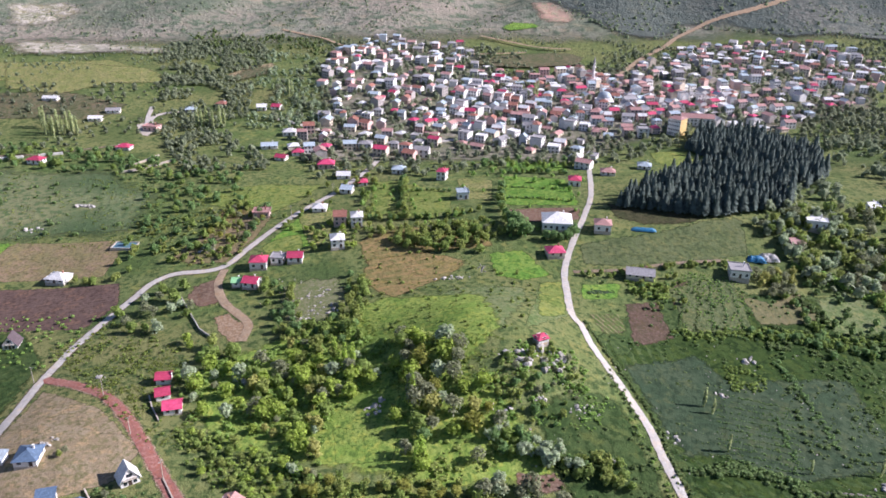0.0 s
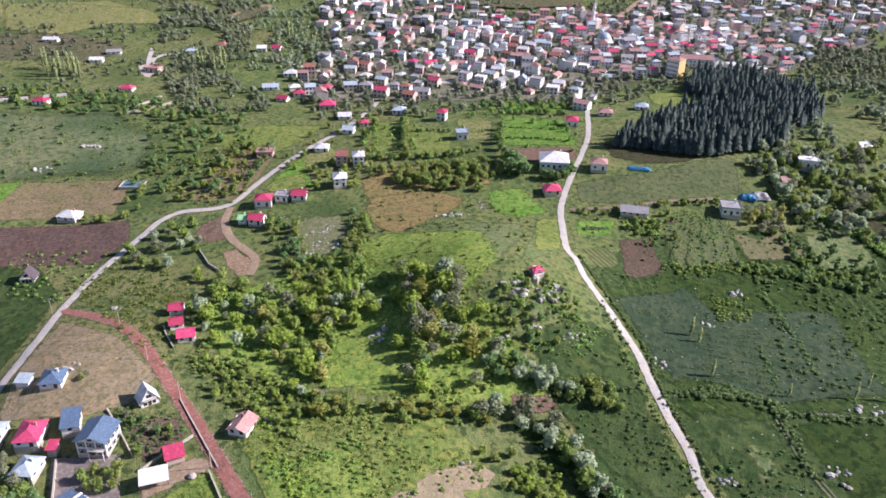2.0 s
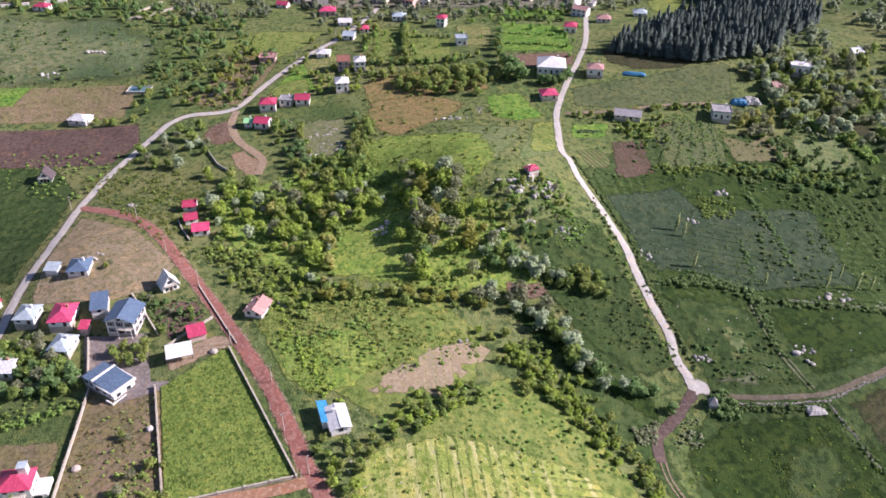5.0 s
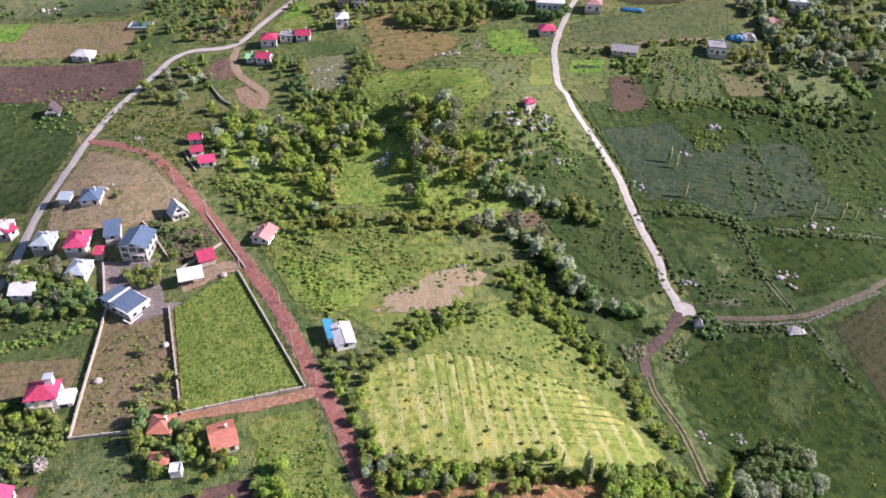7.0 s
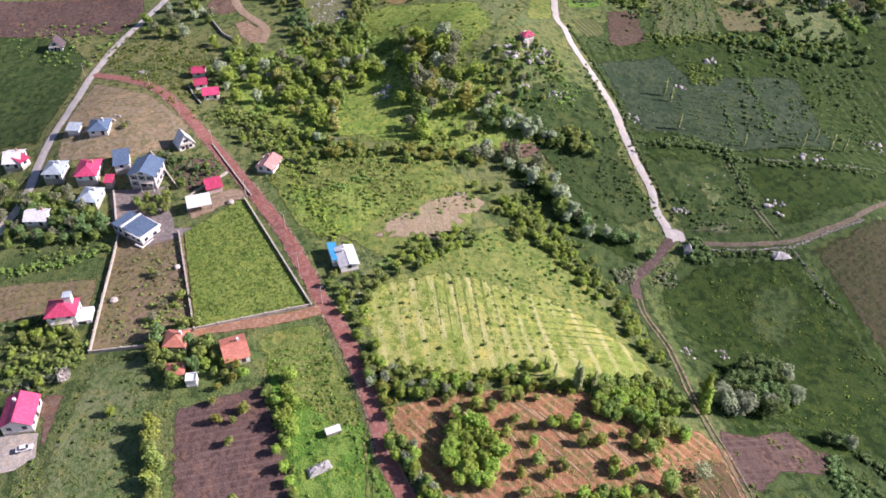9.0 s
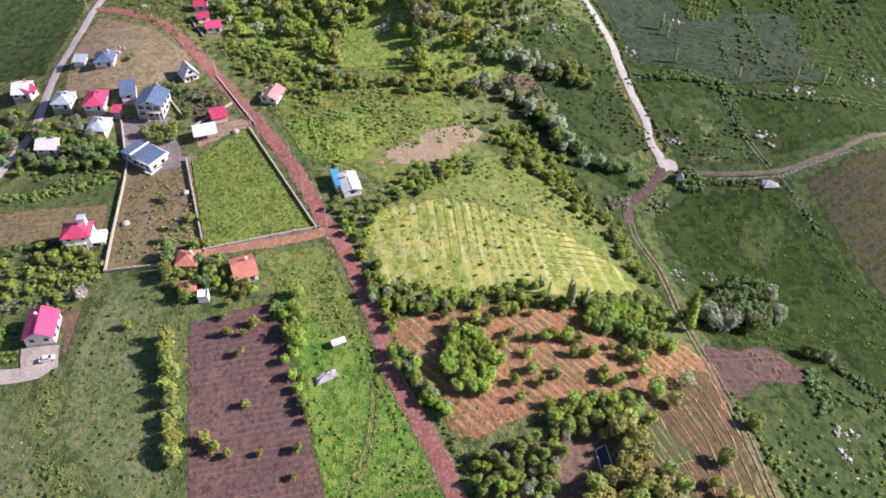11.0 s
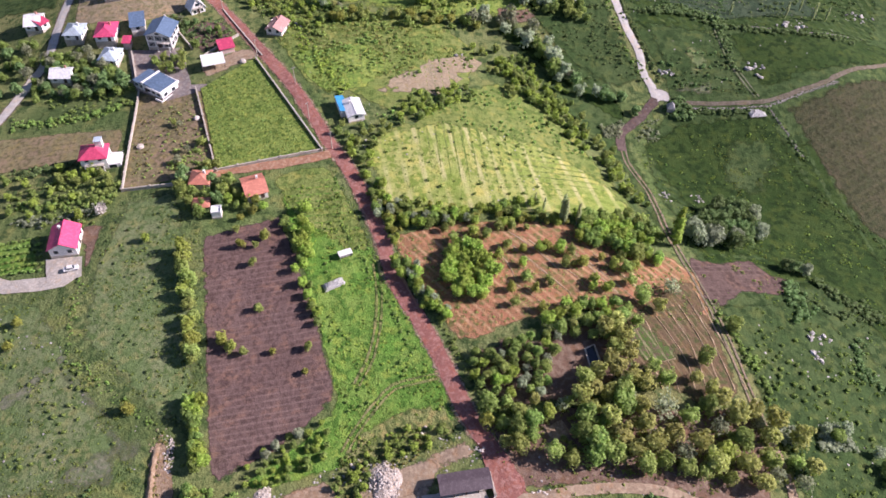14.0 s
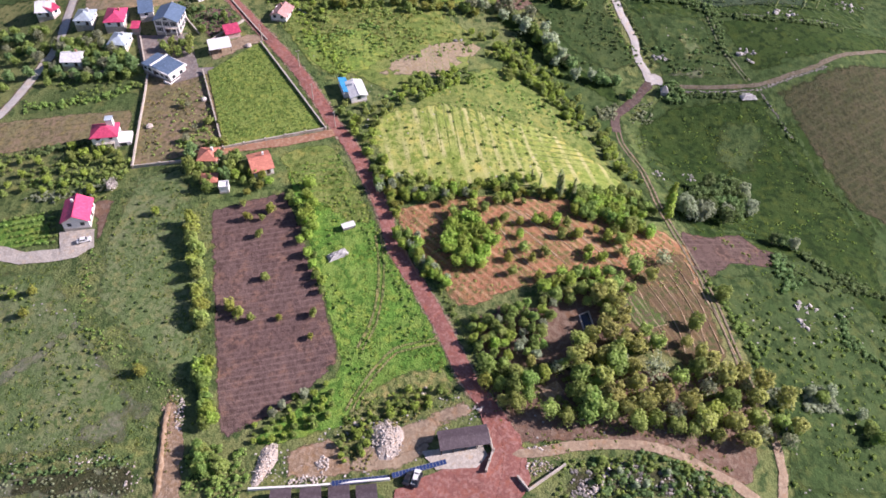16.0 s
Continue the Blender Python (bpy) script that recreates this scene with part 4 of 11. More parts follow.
def tower_house(x, y, yaw, label):
    root = house(x, y, 8.5, 7.0, yaw, 2, "hip", "crimson", "white", label, balcony=True, chimney=0)
    part("stair_tower", boxes((1.0, 0.6, 5.2, 3.2, 2.8, 9.4)), M["white"], root, "white stair tower above the roof")
    part("tower_roof", boxes((0.8, 0.4, 9.4, 3.4, 3.0, 9.6)), ROOF["steel"], root)
    part("terrace", boxes((4.25, -3.4, -0.6, 8.2, 2.5, 2.6), bevel=0.03), M["white"], root, "white lower wing with roof terrace")
    for o in (-2.2, -0.2):
        add_window(root, 6.2 + o * 0.6, -3.4, 0.9, 0)
    return root


def tent(x, y, w, d, yaw, material, label, name="tarpaulin", height=1.2):
    """A sheet thrown over a heap: a sagging, wrinkled sheet with thickness."""
    rng = random.Random(int(x * 3 + y))
    bm = bmesh.new()
    n = 9
    grid = {}
    for i in range(n + 1):
        for j in range(n + 1):
            u, v = i / n * 2 - 1, j / n * 2 - 1
            k = max(abs(u), abs(v))
            z = height * (1 - k ** 3) * (0.85 + 0.3 * rng.random()) + 0.05
            grid[i, j] = bm.verts.new((u * w / 2 * (0.9 + 0.14 * rng.random()), v * d / 2 * (0.9 + 0.14 * rng.random()), z))
    for i in range(n):
        for j in range(n):
            bm.faces.new((grid[i, j], grid[i + 1, j], grid[i + 1, j + 1], grid[i, j + 1]))
    bmesh.ops.solidify(bm, geom=bm.faces[:], thickness=0.03)
    me = bpy.data.meshes.new(name)
    bm.to_mesh(me)
    bm.free()
    me.materials.append(material)
    ob = new(name, me)
    ob.matrix_basis = pose(x, y, float(land(x, y)) + 0.1, 0, 0, yaw)
    return tagged(ob, label, "tarpaulin")


def open_shelter(x, y, w, d, yaw, roof, label, name="carport", h=2.6, pitch=14, kind="gable"):
    """A roof on posts, open at the sides."""
    root = thing(name, x, y, yaw, label, "shelter")
    bm, rise = roof_bm(kind, w, d, h, 0.3, pitch)
    part("roof", bm, ROOF[roof], root)
    n = max(1, round(w / 3.5))
    for i in range(n + 1):
        for j in (-d / 2 + 0.1, d / 2 - 0.1):
            px = -w / 2 + 0.1 + i * (w - 0.2) / n
            part("post", boxes((px - 0.09, j - 0.09, -0.5, px + 0.09, j + 0.09, h + 0.05)), M["dark_wood"], root)
    part("beam", boxes((-w / 2, -d / 2, h - 0.2, w / 2, -d / 2 + 0.16, h)), M["dark_wood"], root)
    part("beam", boxes((-w / 2, d / 2 - 0.16, h - 0.2, w / 2, d / 2, h)), M["dark_wood"], root)
    return root


def car(x, y, yaw, paint, label):
    """A parked saloon car: body, cabin glass, wheels with rims, lamps."""
    root = thing("car", x, y, yaw, label, "car", lift=0.3)
    bm = boxes((-2.15, -0.86, 0.28, 2.15, 0.86, 0.86), bevel=0.12)
    v = [bm.verts.new(p) for p in ((-1.5, -0.78, 0.84), (1.1, -0.78, 0.84), (1.1, 0.78, 0.84), (-1.5, 0.78, 0.84), (-1.0, -0.62, 1.42), (0.45, -0.62, 1.42), (0.45, 0.62, 1.42), (-1.0, 0.62, 1.42))]
    for f in ((4, 5, 6, 7), (0, 1, 5, 4), (1, 2, 6, 5), (2, 3, 7, 6), (3, 0, 4, 7)):
        bm.faces.new([v[i] for i in f])
    part("body", bm, paint, root)
    bm = bmesh.new()
    for a, b, c, e in (((1.06, -0.68, 0.9), (1.06, 0.68, 0.9), (0.52, 0.56, 1.37), (0.52, -0.56, 1.37)), ((-1.47, 0.68, 0.9), (-1.47, -0.68, 0.9), (-1.06, -0.56, 1.37), (-1.06, 0.56, 1.37))):
        o = 0.03 if a[0] > 0 else -0.03
        bm.faces.new([bm.verts.new((p[0] + o, p[1], p[2] + 0.01)) for p in (a, b, c, e)])
    for s in (-1, 1):
        bm.faces.new([bm.verts.new((p[0], s * (p[1] + 0.02), p[2])) for p in ((-1.3, 0.77, 0.9), (0.95, 0.77, 0.9), (0.42, 0.65, 1.36), (-0.95, 0.65, 1.36))])
    part("glazing", bm, M["pane"], root)
    for wx in (-1.3, 1.35):
        for wy in (-0.8, 0.8):
            bm = bmesh.new()
            bmesh.ops.create_cone(bm, cap_ends=True, segments=16, radius1=0.33, radius2=0.33, depth=0.22, matrix=pose(0, 0, 0, 90))
            wh = part("wheel", bm, M["black"], root, m=pose(wx, wy, 0.33))
            bm = bmesh.new()
            bmesh.ops.create_cone(bm, cap_ends=True, segments=12, radius1=0.2, radius2=0.2, depth=0.25, matrix=pose(0, 0, 0, 90))
            part("rim", bm, M["metal"], wh)
    for s in (-1, 1):
        part("headlight", boxes((2.1, s * 0.62 - 0.16, 0.6, 2.17, s * 0.62 + 0.16, 0.74)), M["metal"], root)
    return root


# ---- rocks
def rock_mesh(seed):
    rng = random.Random(seed)
    bm = bmesh.new()
    bmesh.ops.create_icosphere(bm, subdivisions=1, radius=0.5)
    for v in bm.verts:
        v.co *= 0.75 + 0.5 * rng.random()
        v.co.z = max(v.co.z * 0.75, -0.2)
    me = bpy.data.meshes.new("rock")
    bm.to_mesh(me)
    bm.free()
    return me


ROCKS = [rock_mesh(k) for k in range(5)]
PALE = [rock_mesh(k + 20) for k in range(5)]
for k in range(5):
    ROCKS[k].materials.append(M["rock"])
    PALE[k].materials.append(M["rubble"])


def rock_heap(x, y, rx, ry, n, size, label, meshes=ROCKS, yaw=0, rise=0.0, category="rocks", name="rock_pile", body=False):
    """A heap or scatter of single rocks."""
    rng = random.Random(int(x * 11 + y * 5))
    root = thing(name, x, y, 0, label, category)
    z0 = float(land(x, y))
    c, s = math.cos(radians(yaw)), math.sin(radians(yaw))
    if body:
        nrng = np.random.default_rng(n)
        rr, aa = np.meshgrid(np.linspace(0, 1.08, 9), np.linspace(0, 6.283, 25)[:-1], indexing="ij")
        wave = 1 + 0.12 * np.sin(aa * 3 + n) + 0.07 * np.sin(aa * 5 + 1)
        bx, by = rr * wave * rx * np.cos(aa), rr * wave * ry * np.sin(aa)
        bz = rise * (1 - np.minimum(rr, 1) ** 1.6) + nrng.normal(size=rr.shape) * 0.07 * (rr < 0.95) - 0.12 * (rr > 1)
        bx, by = c * bx - s * by, s * bx + c * by
        i = np.arange(9 * 24).reshape(9, 24)
        j = np.roll(i, -1, axis=1)
        q = np.stack([i[:-1], i[1:], j[1:], j[:-1]], -1).reshape(-1, 4)
        v = np.stack([bx, by, bz + land(x + bx, y + by) - z0], -1).reshape(-1, 3)
        piece("heap_body", quads_mesh("heap_body", v, q, M["rubble_dust"] if meshes is PALE else M["rock"]), None, root)
    for k in range(n):
        r, a = math.sqrt(rng.random()), rng.random() * 6.283
        px, py = r * rx * math.cos(a), r * ry * math.sin(a)
        px, py = c * px - s * py, s * px + c * py
        sz = size * (0.45 + rng.random() ** 2 * 1.3)
        z = float(land(x + px, y + py)) - z0 + (rise * (1 - r ** 1.6) if body else rise * (1 - r)) + sz * 0.1
        piece("rock", meshes[k % 5], None, root, m=pose(px, py, z, rng.random() * 40, rng.random() * 40, rng.random() * 360) @ Matrix.Diagonal((sz * (0.8 + 0.5 * rng.random()), sz, sz * 0.9, 1)))
    return root


# ---- trees and shrubs
def cube_ball(n):
    """A ball of four-cornered faces."""
    vs, qs = [], []
    for ax in range(3):
        for s in (-1, 1):
            base = len(vs)
            for i in range(n + 1):
                for j in range(n + 1):
                    p = [0, 0, 0]
                    p[ax], p[(ax + 1) % 3], p[(ax + 2) % 3] = s, math.tan((i / n * 2 - 1) * math.pi / 4), s * math.tan((j / n * 2 - 1) * math.pi / 4)
                    vs.append(np.array(p) / np.linalg.norm(p))
            for i in range(n):
                for j in range(n):
                    a = base + i * (n + 1) + j
                    qs.append((a, a + n + 1, a + n + 2, a + 1))
    return np.array(vs), np.array(qs)


BALL3, BALL2 = cube_ball(3), cube_ball(2)


def foliage(rng, lobes, count, size, ball, shrink=0.8, cores=4):
    """Verts and faces of a crown: dark inner lumps and a great many small leaf clumps round them."""
    vs, qs, base = [], [], 0
    total = sum(l[3] * l[4] for l in lobes)
    for k, (cx, cy, cz, rh, rv) in enumerate(lobes):
        bv, bq = ball if k < cores else (np.zeros((0, 3)), np.zeros((0, 4), int))
        v = bv * (1 + 0.2 * rng.normal(size=(len(bv), 1)).clip(-1.5, 1.5)) * np.array([rh, rh, rv]) * shrink + np.array([cx, cy, cz])
        vs.append(v)
        qs.append(bq + base)
        base += len(v)
        n = max(3, int(count * rh * rv / total))
        d = rng.normal(size=(n, 3))
        d /= np.linalg.norm(d, axis=1)[:, None]
        d[:, 2] = np.where(d[:, 2] < -0.5, -d[:, 2], d[:, 2])
        c = d * np.array([rh, rh, rv]) * (0.78 + 0.32 * rng.random((n, 1))) + np.array([cx, cy, cz])
        nor = d + np.array([0.2, 0, 0.5]) + 0.45 * rng.normal(size=(n, 3))
        nor /= np.linalg.norm(nor, axis=1)[:, None]
        t = np.cross(nor, rng.normal(size=(n, 3)))
        t /= np.linalg.norm(t, axis=1)[:, None]
        b = np.cross(nor, t)
        s = size * (0.55 + 0.9 * rng.random((n, 1)))
        lift = nor * s * 0.35
        q = np.stack([c - t * s * (0.7 + 0.5 * rng.random((n, 1))), c - b * s * 0.6 + lift, c + t * s * (0.7 + 0.5 * rng.random((n, 1))), c + b * s * 0.6 + lift * 0.5], 1)
        vs.append(q.reshape(-1, 3))
        qs.append(np.arange(n * 4).reshape(n, 4) + base)
        base += n * 4
    return np.vstack(vs), np.vstack(qs)


def lobes_round(rng, h, r, n=12):
    out = [(0, 0, h * 0.52, r * 0.72, h * 0.36)]
    for k in range(n):
        a, q, up = 6.283 * (k + rng.random() * 0.7) / n, 0.34 + 0.34 * rng.random(), rng.random()
        out.append((math.cos(a) * r * q, math.sin(a) * r * q, h * (0.24 + 0.60 * up), r * (0.40 + 0.14 * rng.random() - 0.16 * up), h * (0.15 + 0.08 * rng.random())))
    return out


def lobes_poplar(rng, h, r):
    return [(rng.normal() * r * 0.12, rng.normal() * r * 0.12, h * (0.2 + 0.74 * k / 7), r * (0.95 - 0.62 * abs(k / 7 - 0.35)), h * 0.11) for k in range(8)]


def trunk_bm(h, r, crown_r, rng, limbs=4, to=0.6):
    bm = bmesh.new()

    def limb(a, b, ra, rb):
        a, b = Vector(a), Vector(b)
        q = (b - a).to_track_quat("Z", "Y").to_matrix().to_4x4()
        bmesh.ops.create_cone(bm, cap_ends=True, segments=6, radius1=ra, radius2=rb, depth=(b - a).length, matrix=Matrix.Translation((a + b) / 2) @ q)

    limb((0, 0, -0.4), (0, 0, h * 0.35), r, r * 0.75)
    limb((0, 0, h * 0.33), (0.05 * h * rng.random(), 0, h * to), r * 0.74, r * 0.3)
    for k in range(limbs):
        a = 6.283 * (k + rng.random() * 0.6) / limbs
        z = h * (0.26 + 0.1 * rng.random())
        limb((0, 0, z), (math.cos(a) * crown_r * 0.6, math.sin(a) * crown_r * 0.6, h * (0.5 + 0.15 * rng.random())), r * 0.45, r * 0.14)
    return bm


TREE_KINDS = {}
TREE_SHAPES = {}


def tree_kind(key, leaf, h, r, shape, count, size, label, variants=3, bark="bark", name="tree"):
    """Prototype meshes of one kind of tree, at unit size h."""
    out = []
    for k in range(variants):
        rng = np.random.default_rng(abs(hash_text(key)) + k)
        lobes = lobes_poplar(rng, h, r) if shape == "poplar" else lobes_round(rng, h, r)
        v, q = foliage(rng, lobes, count, size, BALL2, 0.7 if shape != "airy" else 0.3, 4 if shape != "poplar" else 8)
        crown = quads_mesh("crown", v, q, LEAF[leaf])
        bm = trunk_bm(h, 0.035 * h if shape != "poplar" else 0.02 * h, r, rng, 4 if shape != "poplar" else 2, 0.6 if shape != "poplar" else 0.9)
        tm = bpy.data.meshes.new("trunk")
        bm.to_mesh(tm)
        bm.free()
        tm.materials.append(M[bark])
        out.append((tm, crown))
    TREE_KINDS[key] = (out, h, label, name)
    TREE_SHAPES[key] = (shape, leaf, r)


def hash_text(s):
    v = 7
    for c in s:
        v = (v * 31 + ord(c)) % 100003
    return v


tree_kind("green", "green", 6.0, 2.7, "round", 700, 0.33, "mid-green broadleaf tree with a rounded crown")
tree_kind("bright", "bright", 5.0, 2.4, "round", 700, 0.28, "bright spring-green leafy tree in the meadow")
tree_kind("olive", "olive", 5.0, 2.2, "round", 700, 0.25, "olive-green orchard tree with a round crown")
tree_kind("bronze", "bronze", 5.5, 2.2, "round", 620, 0.27, "yellowish olive fruit tree in young leaf")
tree_kind("yellow", "yellow", 3.5, 1.6, "round", 360, 0.26, "small yellow-green fruit tree")
tree_kind("silver", "silver", 7.5, 3.0, "round", 784, 0.33, "silvery grey-green willow tree")
tree_kind("dark", "dark", 6.5, 2.9, "round", 700, 0.33, "dark green dense tree")
tree_kind("poplar", "bright", 11.0, 1.35, "poplar", 420, 0.40, "slender upright light-green poplar", name="poplar_tree")
tree_kind("pale_poplar", "pale", 11.0, 0.95, "poplar", 260, 0.30, "slender pale poplar with thin foliage", bark="bark_pale", name="poplar_tree")
tree_kind("bare", "bare", 5.0, 2.2, "airy", 300, 0.26, "thin greyish tree just coming into leaf")
tree_kind("blossom", "blossom", 3.5, 1.7, "airy", 300, 0.24, "small fruit tree in white blossom")


def tree(key, x, y, h, turn=None, group=""):
    protos, h0, label, name = TREE_KINDS[key]
    if h < 3.1 or y > 95:
        VALLEY.setdefault(key, []).append((x, y, h))
        return None
    rng = random.Random(int(x * 17 + y * 31))
    tm, cm = protos[rng.randrange(len(protos))]
    if h < 4.1 and name == "tree":
        name, label = "bush", label.replace("tree", "bush")
    root = new(name)
    s = h / h0
    root.matrix_basis = pose(x, y, float(land(x, y)) + 0.05, 0, 0, rng.random() * 360) @ Matrix.Diagonal((s * (0.9 + 0.2 * rng.random()), s * (0.9 + 0.2 * rng.random()), s, 1))
    piece("trunk", tm, None, root)
    piece("crown", cm, None, root)
    return tagged(root, label, "bush" if name == "bush" else "tree", group)


def scatter(poly, n, gap, seed, clump=0.0):
    """Points in a polygon, at least gap apart, gathered in clumps of that size where one is given."""
    rng = np.random.default_rng(seed)
    xs, ys = [p[0] for p in poly], [p[1] for p in poly]
    got, cells = [], {}
    for _ in range(6):
        px, py = rng.uniform(min(xs), max(xs), n * 8), rng.uniform(min(ys), max(ys), n * 8)
        keep = inside(px, py, poly)
        toss = rng.uniform(-0.1, 0.3, n * 8)
        for x, y, t in zip(px[keep].tolist(), py[keep].tolist(), toss[keep].tolist()):
            if len(got) >= n:
                return got
            if clump and noise.noise(Vector((x / clump, y / clump, seed * 0.7))) + 0.5 * noise.noise(Vector((x / clump * 2.7, y / clump * 2.7, seed))) < t:
                continue
            key = (int(x // gap), int(y // gap))
            if any((x - q[0]) ** 2 + (y - q[1]) ** 2 < gap * gap for i in (-1, 0, 1) for j in (-1, 0, 1) for q in cells.get((key[0] + i, key[1] + j), ())):
                continue
            cells.setdefault(key, []).append((x, y))
            got.append((x, y))
    return got


def along(line, n, spread, seed):
    """Points along a line, spread to its sides."""
    rng = random.Random(seed)
    p = np.array(line, float)
    seg = np.linalg.norm(np.diff(p, axis=0), axis=1)
    cum = np.r_[0, np.cumsum(seg)]
    out = []
    for k in range(n):
        s = (k + rng.random() * 0.8) / n * cum[-1]
        i = min(int(np.searchsorted(cum, s, "right")) - 1, len(seg) - 1)
        q = p[i] + (p[i + 1] - p[i]) * (s - cum[i]) / seg[i]
        out.append((q[0] + rng.gauss(0, spread), q[1] + rng.gauss(0, spread)))
    return out


def trees(points, keys, lo, hi, group, seed=1):
    rng = random.Random(seed)
    for x, y in points:
        tree(rng.choice(keys), x, y, rng.uniform(lo, hi), group=group)


VALLEY = {}


def far_trees(points, keys, lo, hi, group, seed=1):
    """Trees too many to count: kept by kind until they are joined."""
    rng = random.Random(seed)
    for x, y in points:
        VALLEY.setdefault(rng.choice(keys), []).append((x, y, rng.uniform(lo, hi)))


def join_far_trees():
    for key, spots in VALLEY.items():
        _, h0, label, _ = TREE_KINDS[key]
        shape, leaf, r = TREE_SHAPES[key]
        protos = []
        for k in range(5):
            rng = np.random.default_rng(hash_text(key) + 50 + k)
            v, q = foliage(rng, lobes_poplar(rng, h0, r) if shape == "poplar" else lobes_round(rng, h0, r, 8), 260, 0.07 * h0 if shape != "poplar" else 0.4, BALL2, 0.8 if shape != "airy" else 0.35)
            c = 0.03 * h0
            ring = np.array([(c, c), (-c, c), (-c, -c), (c, -c)])
            tv = np.vstack([np.c_[ring, np.full(4, -0.3)], np.c_[ring * 0.5, np.full(4, h0 * 0.6)]])
            tq = np.array([(i, (i + 1) % 4, 4 + (i + 1) % 4, 4 + i) for i in range(4)]) + len(v)
            protos.append((np.vstack([v, tv]) / h0, np.vstack([q, tq])))
        rng = np.random.default_rng(hash_text(key))
        vs, qs, base = [], [], 0
        for x, y, h in spots:
            v, q = protos[int(rng.integers(5))]
            a, wd = rng.random() * 6.283, rng.uniform(0.9, 1.25)
            rot = np.array([[math.cos(a) * wd, -math.sin(a), 0], [math.sin(a) * wd, math.cos(a), 0], [0, 0, 1]])
            vs.append((v * h) @ rot.T + np.array([x, y, float(land(x, y))]))
            qs.append(q + base)
            base += len(v)
        tagged(new("valley_trees", quads_mesh("valley_trees", np.vstack(vs), np.vstack(qs), LEAF[leaf])), "many " + label.replace(" tree", " trees"), "trees", kind="stuff")


def clump_protos(h, r, count, size, lobes=3, seed=3, cores=1):
    out = []
    for k in range(5):
        rng = np.random.default_rng(seed * 10 + k)
        ls = [(0, 0, h * 0.42, r * 0.75, h * 0.42)]
        for i in range(lobes):
            a = 6.283 * (i + rng.random()) / lobes
            ls.append((math.cos(a) * r * 0.55, math.sin(a) * r * 0.55, h * (0.25 + 0.2 * rng.random()), r * 0.5, h * 0.28))
        out.append(foliage(rng, ls, count, size, BALL2, 0.8, cores))
    return out


def conifer_protos():
    out = []
    for k in range(4):
        rng = np.random.default_rng(70 + k)
        vs, qs, base = [], [], 0
        for tier in range(9):
            f = tier / 9
            r, z = 2.6 * (1 - f) ** 0.7 + 0.15, 2.0 + 11.0 * f
            n = 9
            for i in range(n):
                a = 6.283 * (i + rng.random() * 0.6) / n
                c, s = math.cos(a), math.sin(a)
                rr = r * (0.8 + 0.4 * rng.random())
                wd = rr * 0.34 + 0.1
                vs += [(0, 0, z + 1.3), (c * rr * 0.6 - s * wd, s * rr * 0.6 + c * wd, z + 0.35), (c * rr, s * rr, z - 0.35), (c * rr * 0.6 + s * wd, s * rr * 0.6 - c * wd, z + 0.35)]
                qs.append((base, base + 1, base + 2, base + 3))
                base += 4
        for s0, s1, z0, z1 in ((0.25, 0.2, -0.5, 3.2),):
            ring = [(s0, s0), (-s0, s0), (-s0, -s0), (s0, -s0)]
            vs += [(x, y, z0) for x, y in ring] + [(x * 0.8, y * 0.8, z1) for x, y in ring]
            qs += [(base + i, base + (i + 1) % 4, base + 4 + (i + 1) % 4, base + 4 + i) for i in range(4)]
            base += 8
        out.append((np.array(vs), np.array(qs)))
    return out


def stuff(name, label, category, protos, points, lo, hi, material, seed, squash=1.0):
    """Many plants nobody could count, as one mesh."""
    rng = np.random.default_rng(seed)
    vs, qs, base = [], [], 0
    for x, y in points:
        v, q = protos[int(rng.integers(len(protos)))]
        s = lo + (hi - lo) * rng.random() ** 1.8
        a = rng.random() * 6.283
        rot = np.array([[math.cos(a), -math.sin(a), 0], [math.sin(a), math.cos(a), 0], [0, 0, squash * rng.uniform(0.85, 1.2)]])
        vs.append((v * s) @ rot.T + np.array([x, y, float(land(x, y)) - 0.02]))
        qs.append(q + base)
        base += len(v)
    if not vs:
        return None
    return tagged(new(name, quads_mesh(name, np.vstack(vs), np.vstack(qs), material)), label, category, kind="stuff")


SHRUB = clump_protos(1.0, 0.75, 30, 0.2)
TUFT = clump_protos(0.5, 0.75, 12, 0.3, 1, 12, 0)
FAR_TREE = clump_protos(5.0, 2.3, 26, 0.92, 3, 8)
PINE = conifer_protos()
PINE = [(v * np.array([1.15, 1.15, 0.86]), q) for v, q in PINE]
STONE = []
for k in range(4):
    srng = np.random.default_rng(90 + k)
    STONE.append((BALL2[0] * (0.4 + 0.2 * srng.random((len(BALL2[0]), 1))) * np.array([1.2, 0.9, 0.6]), BALL2[1]))


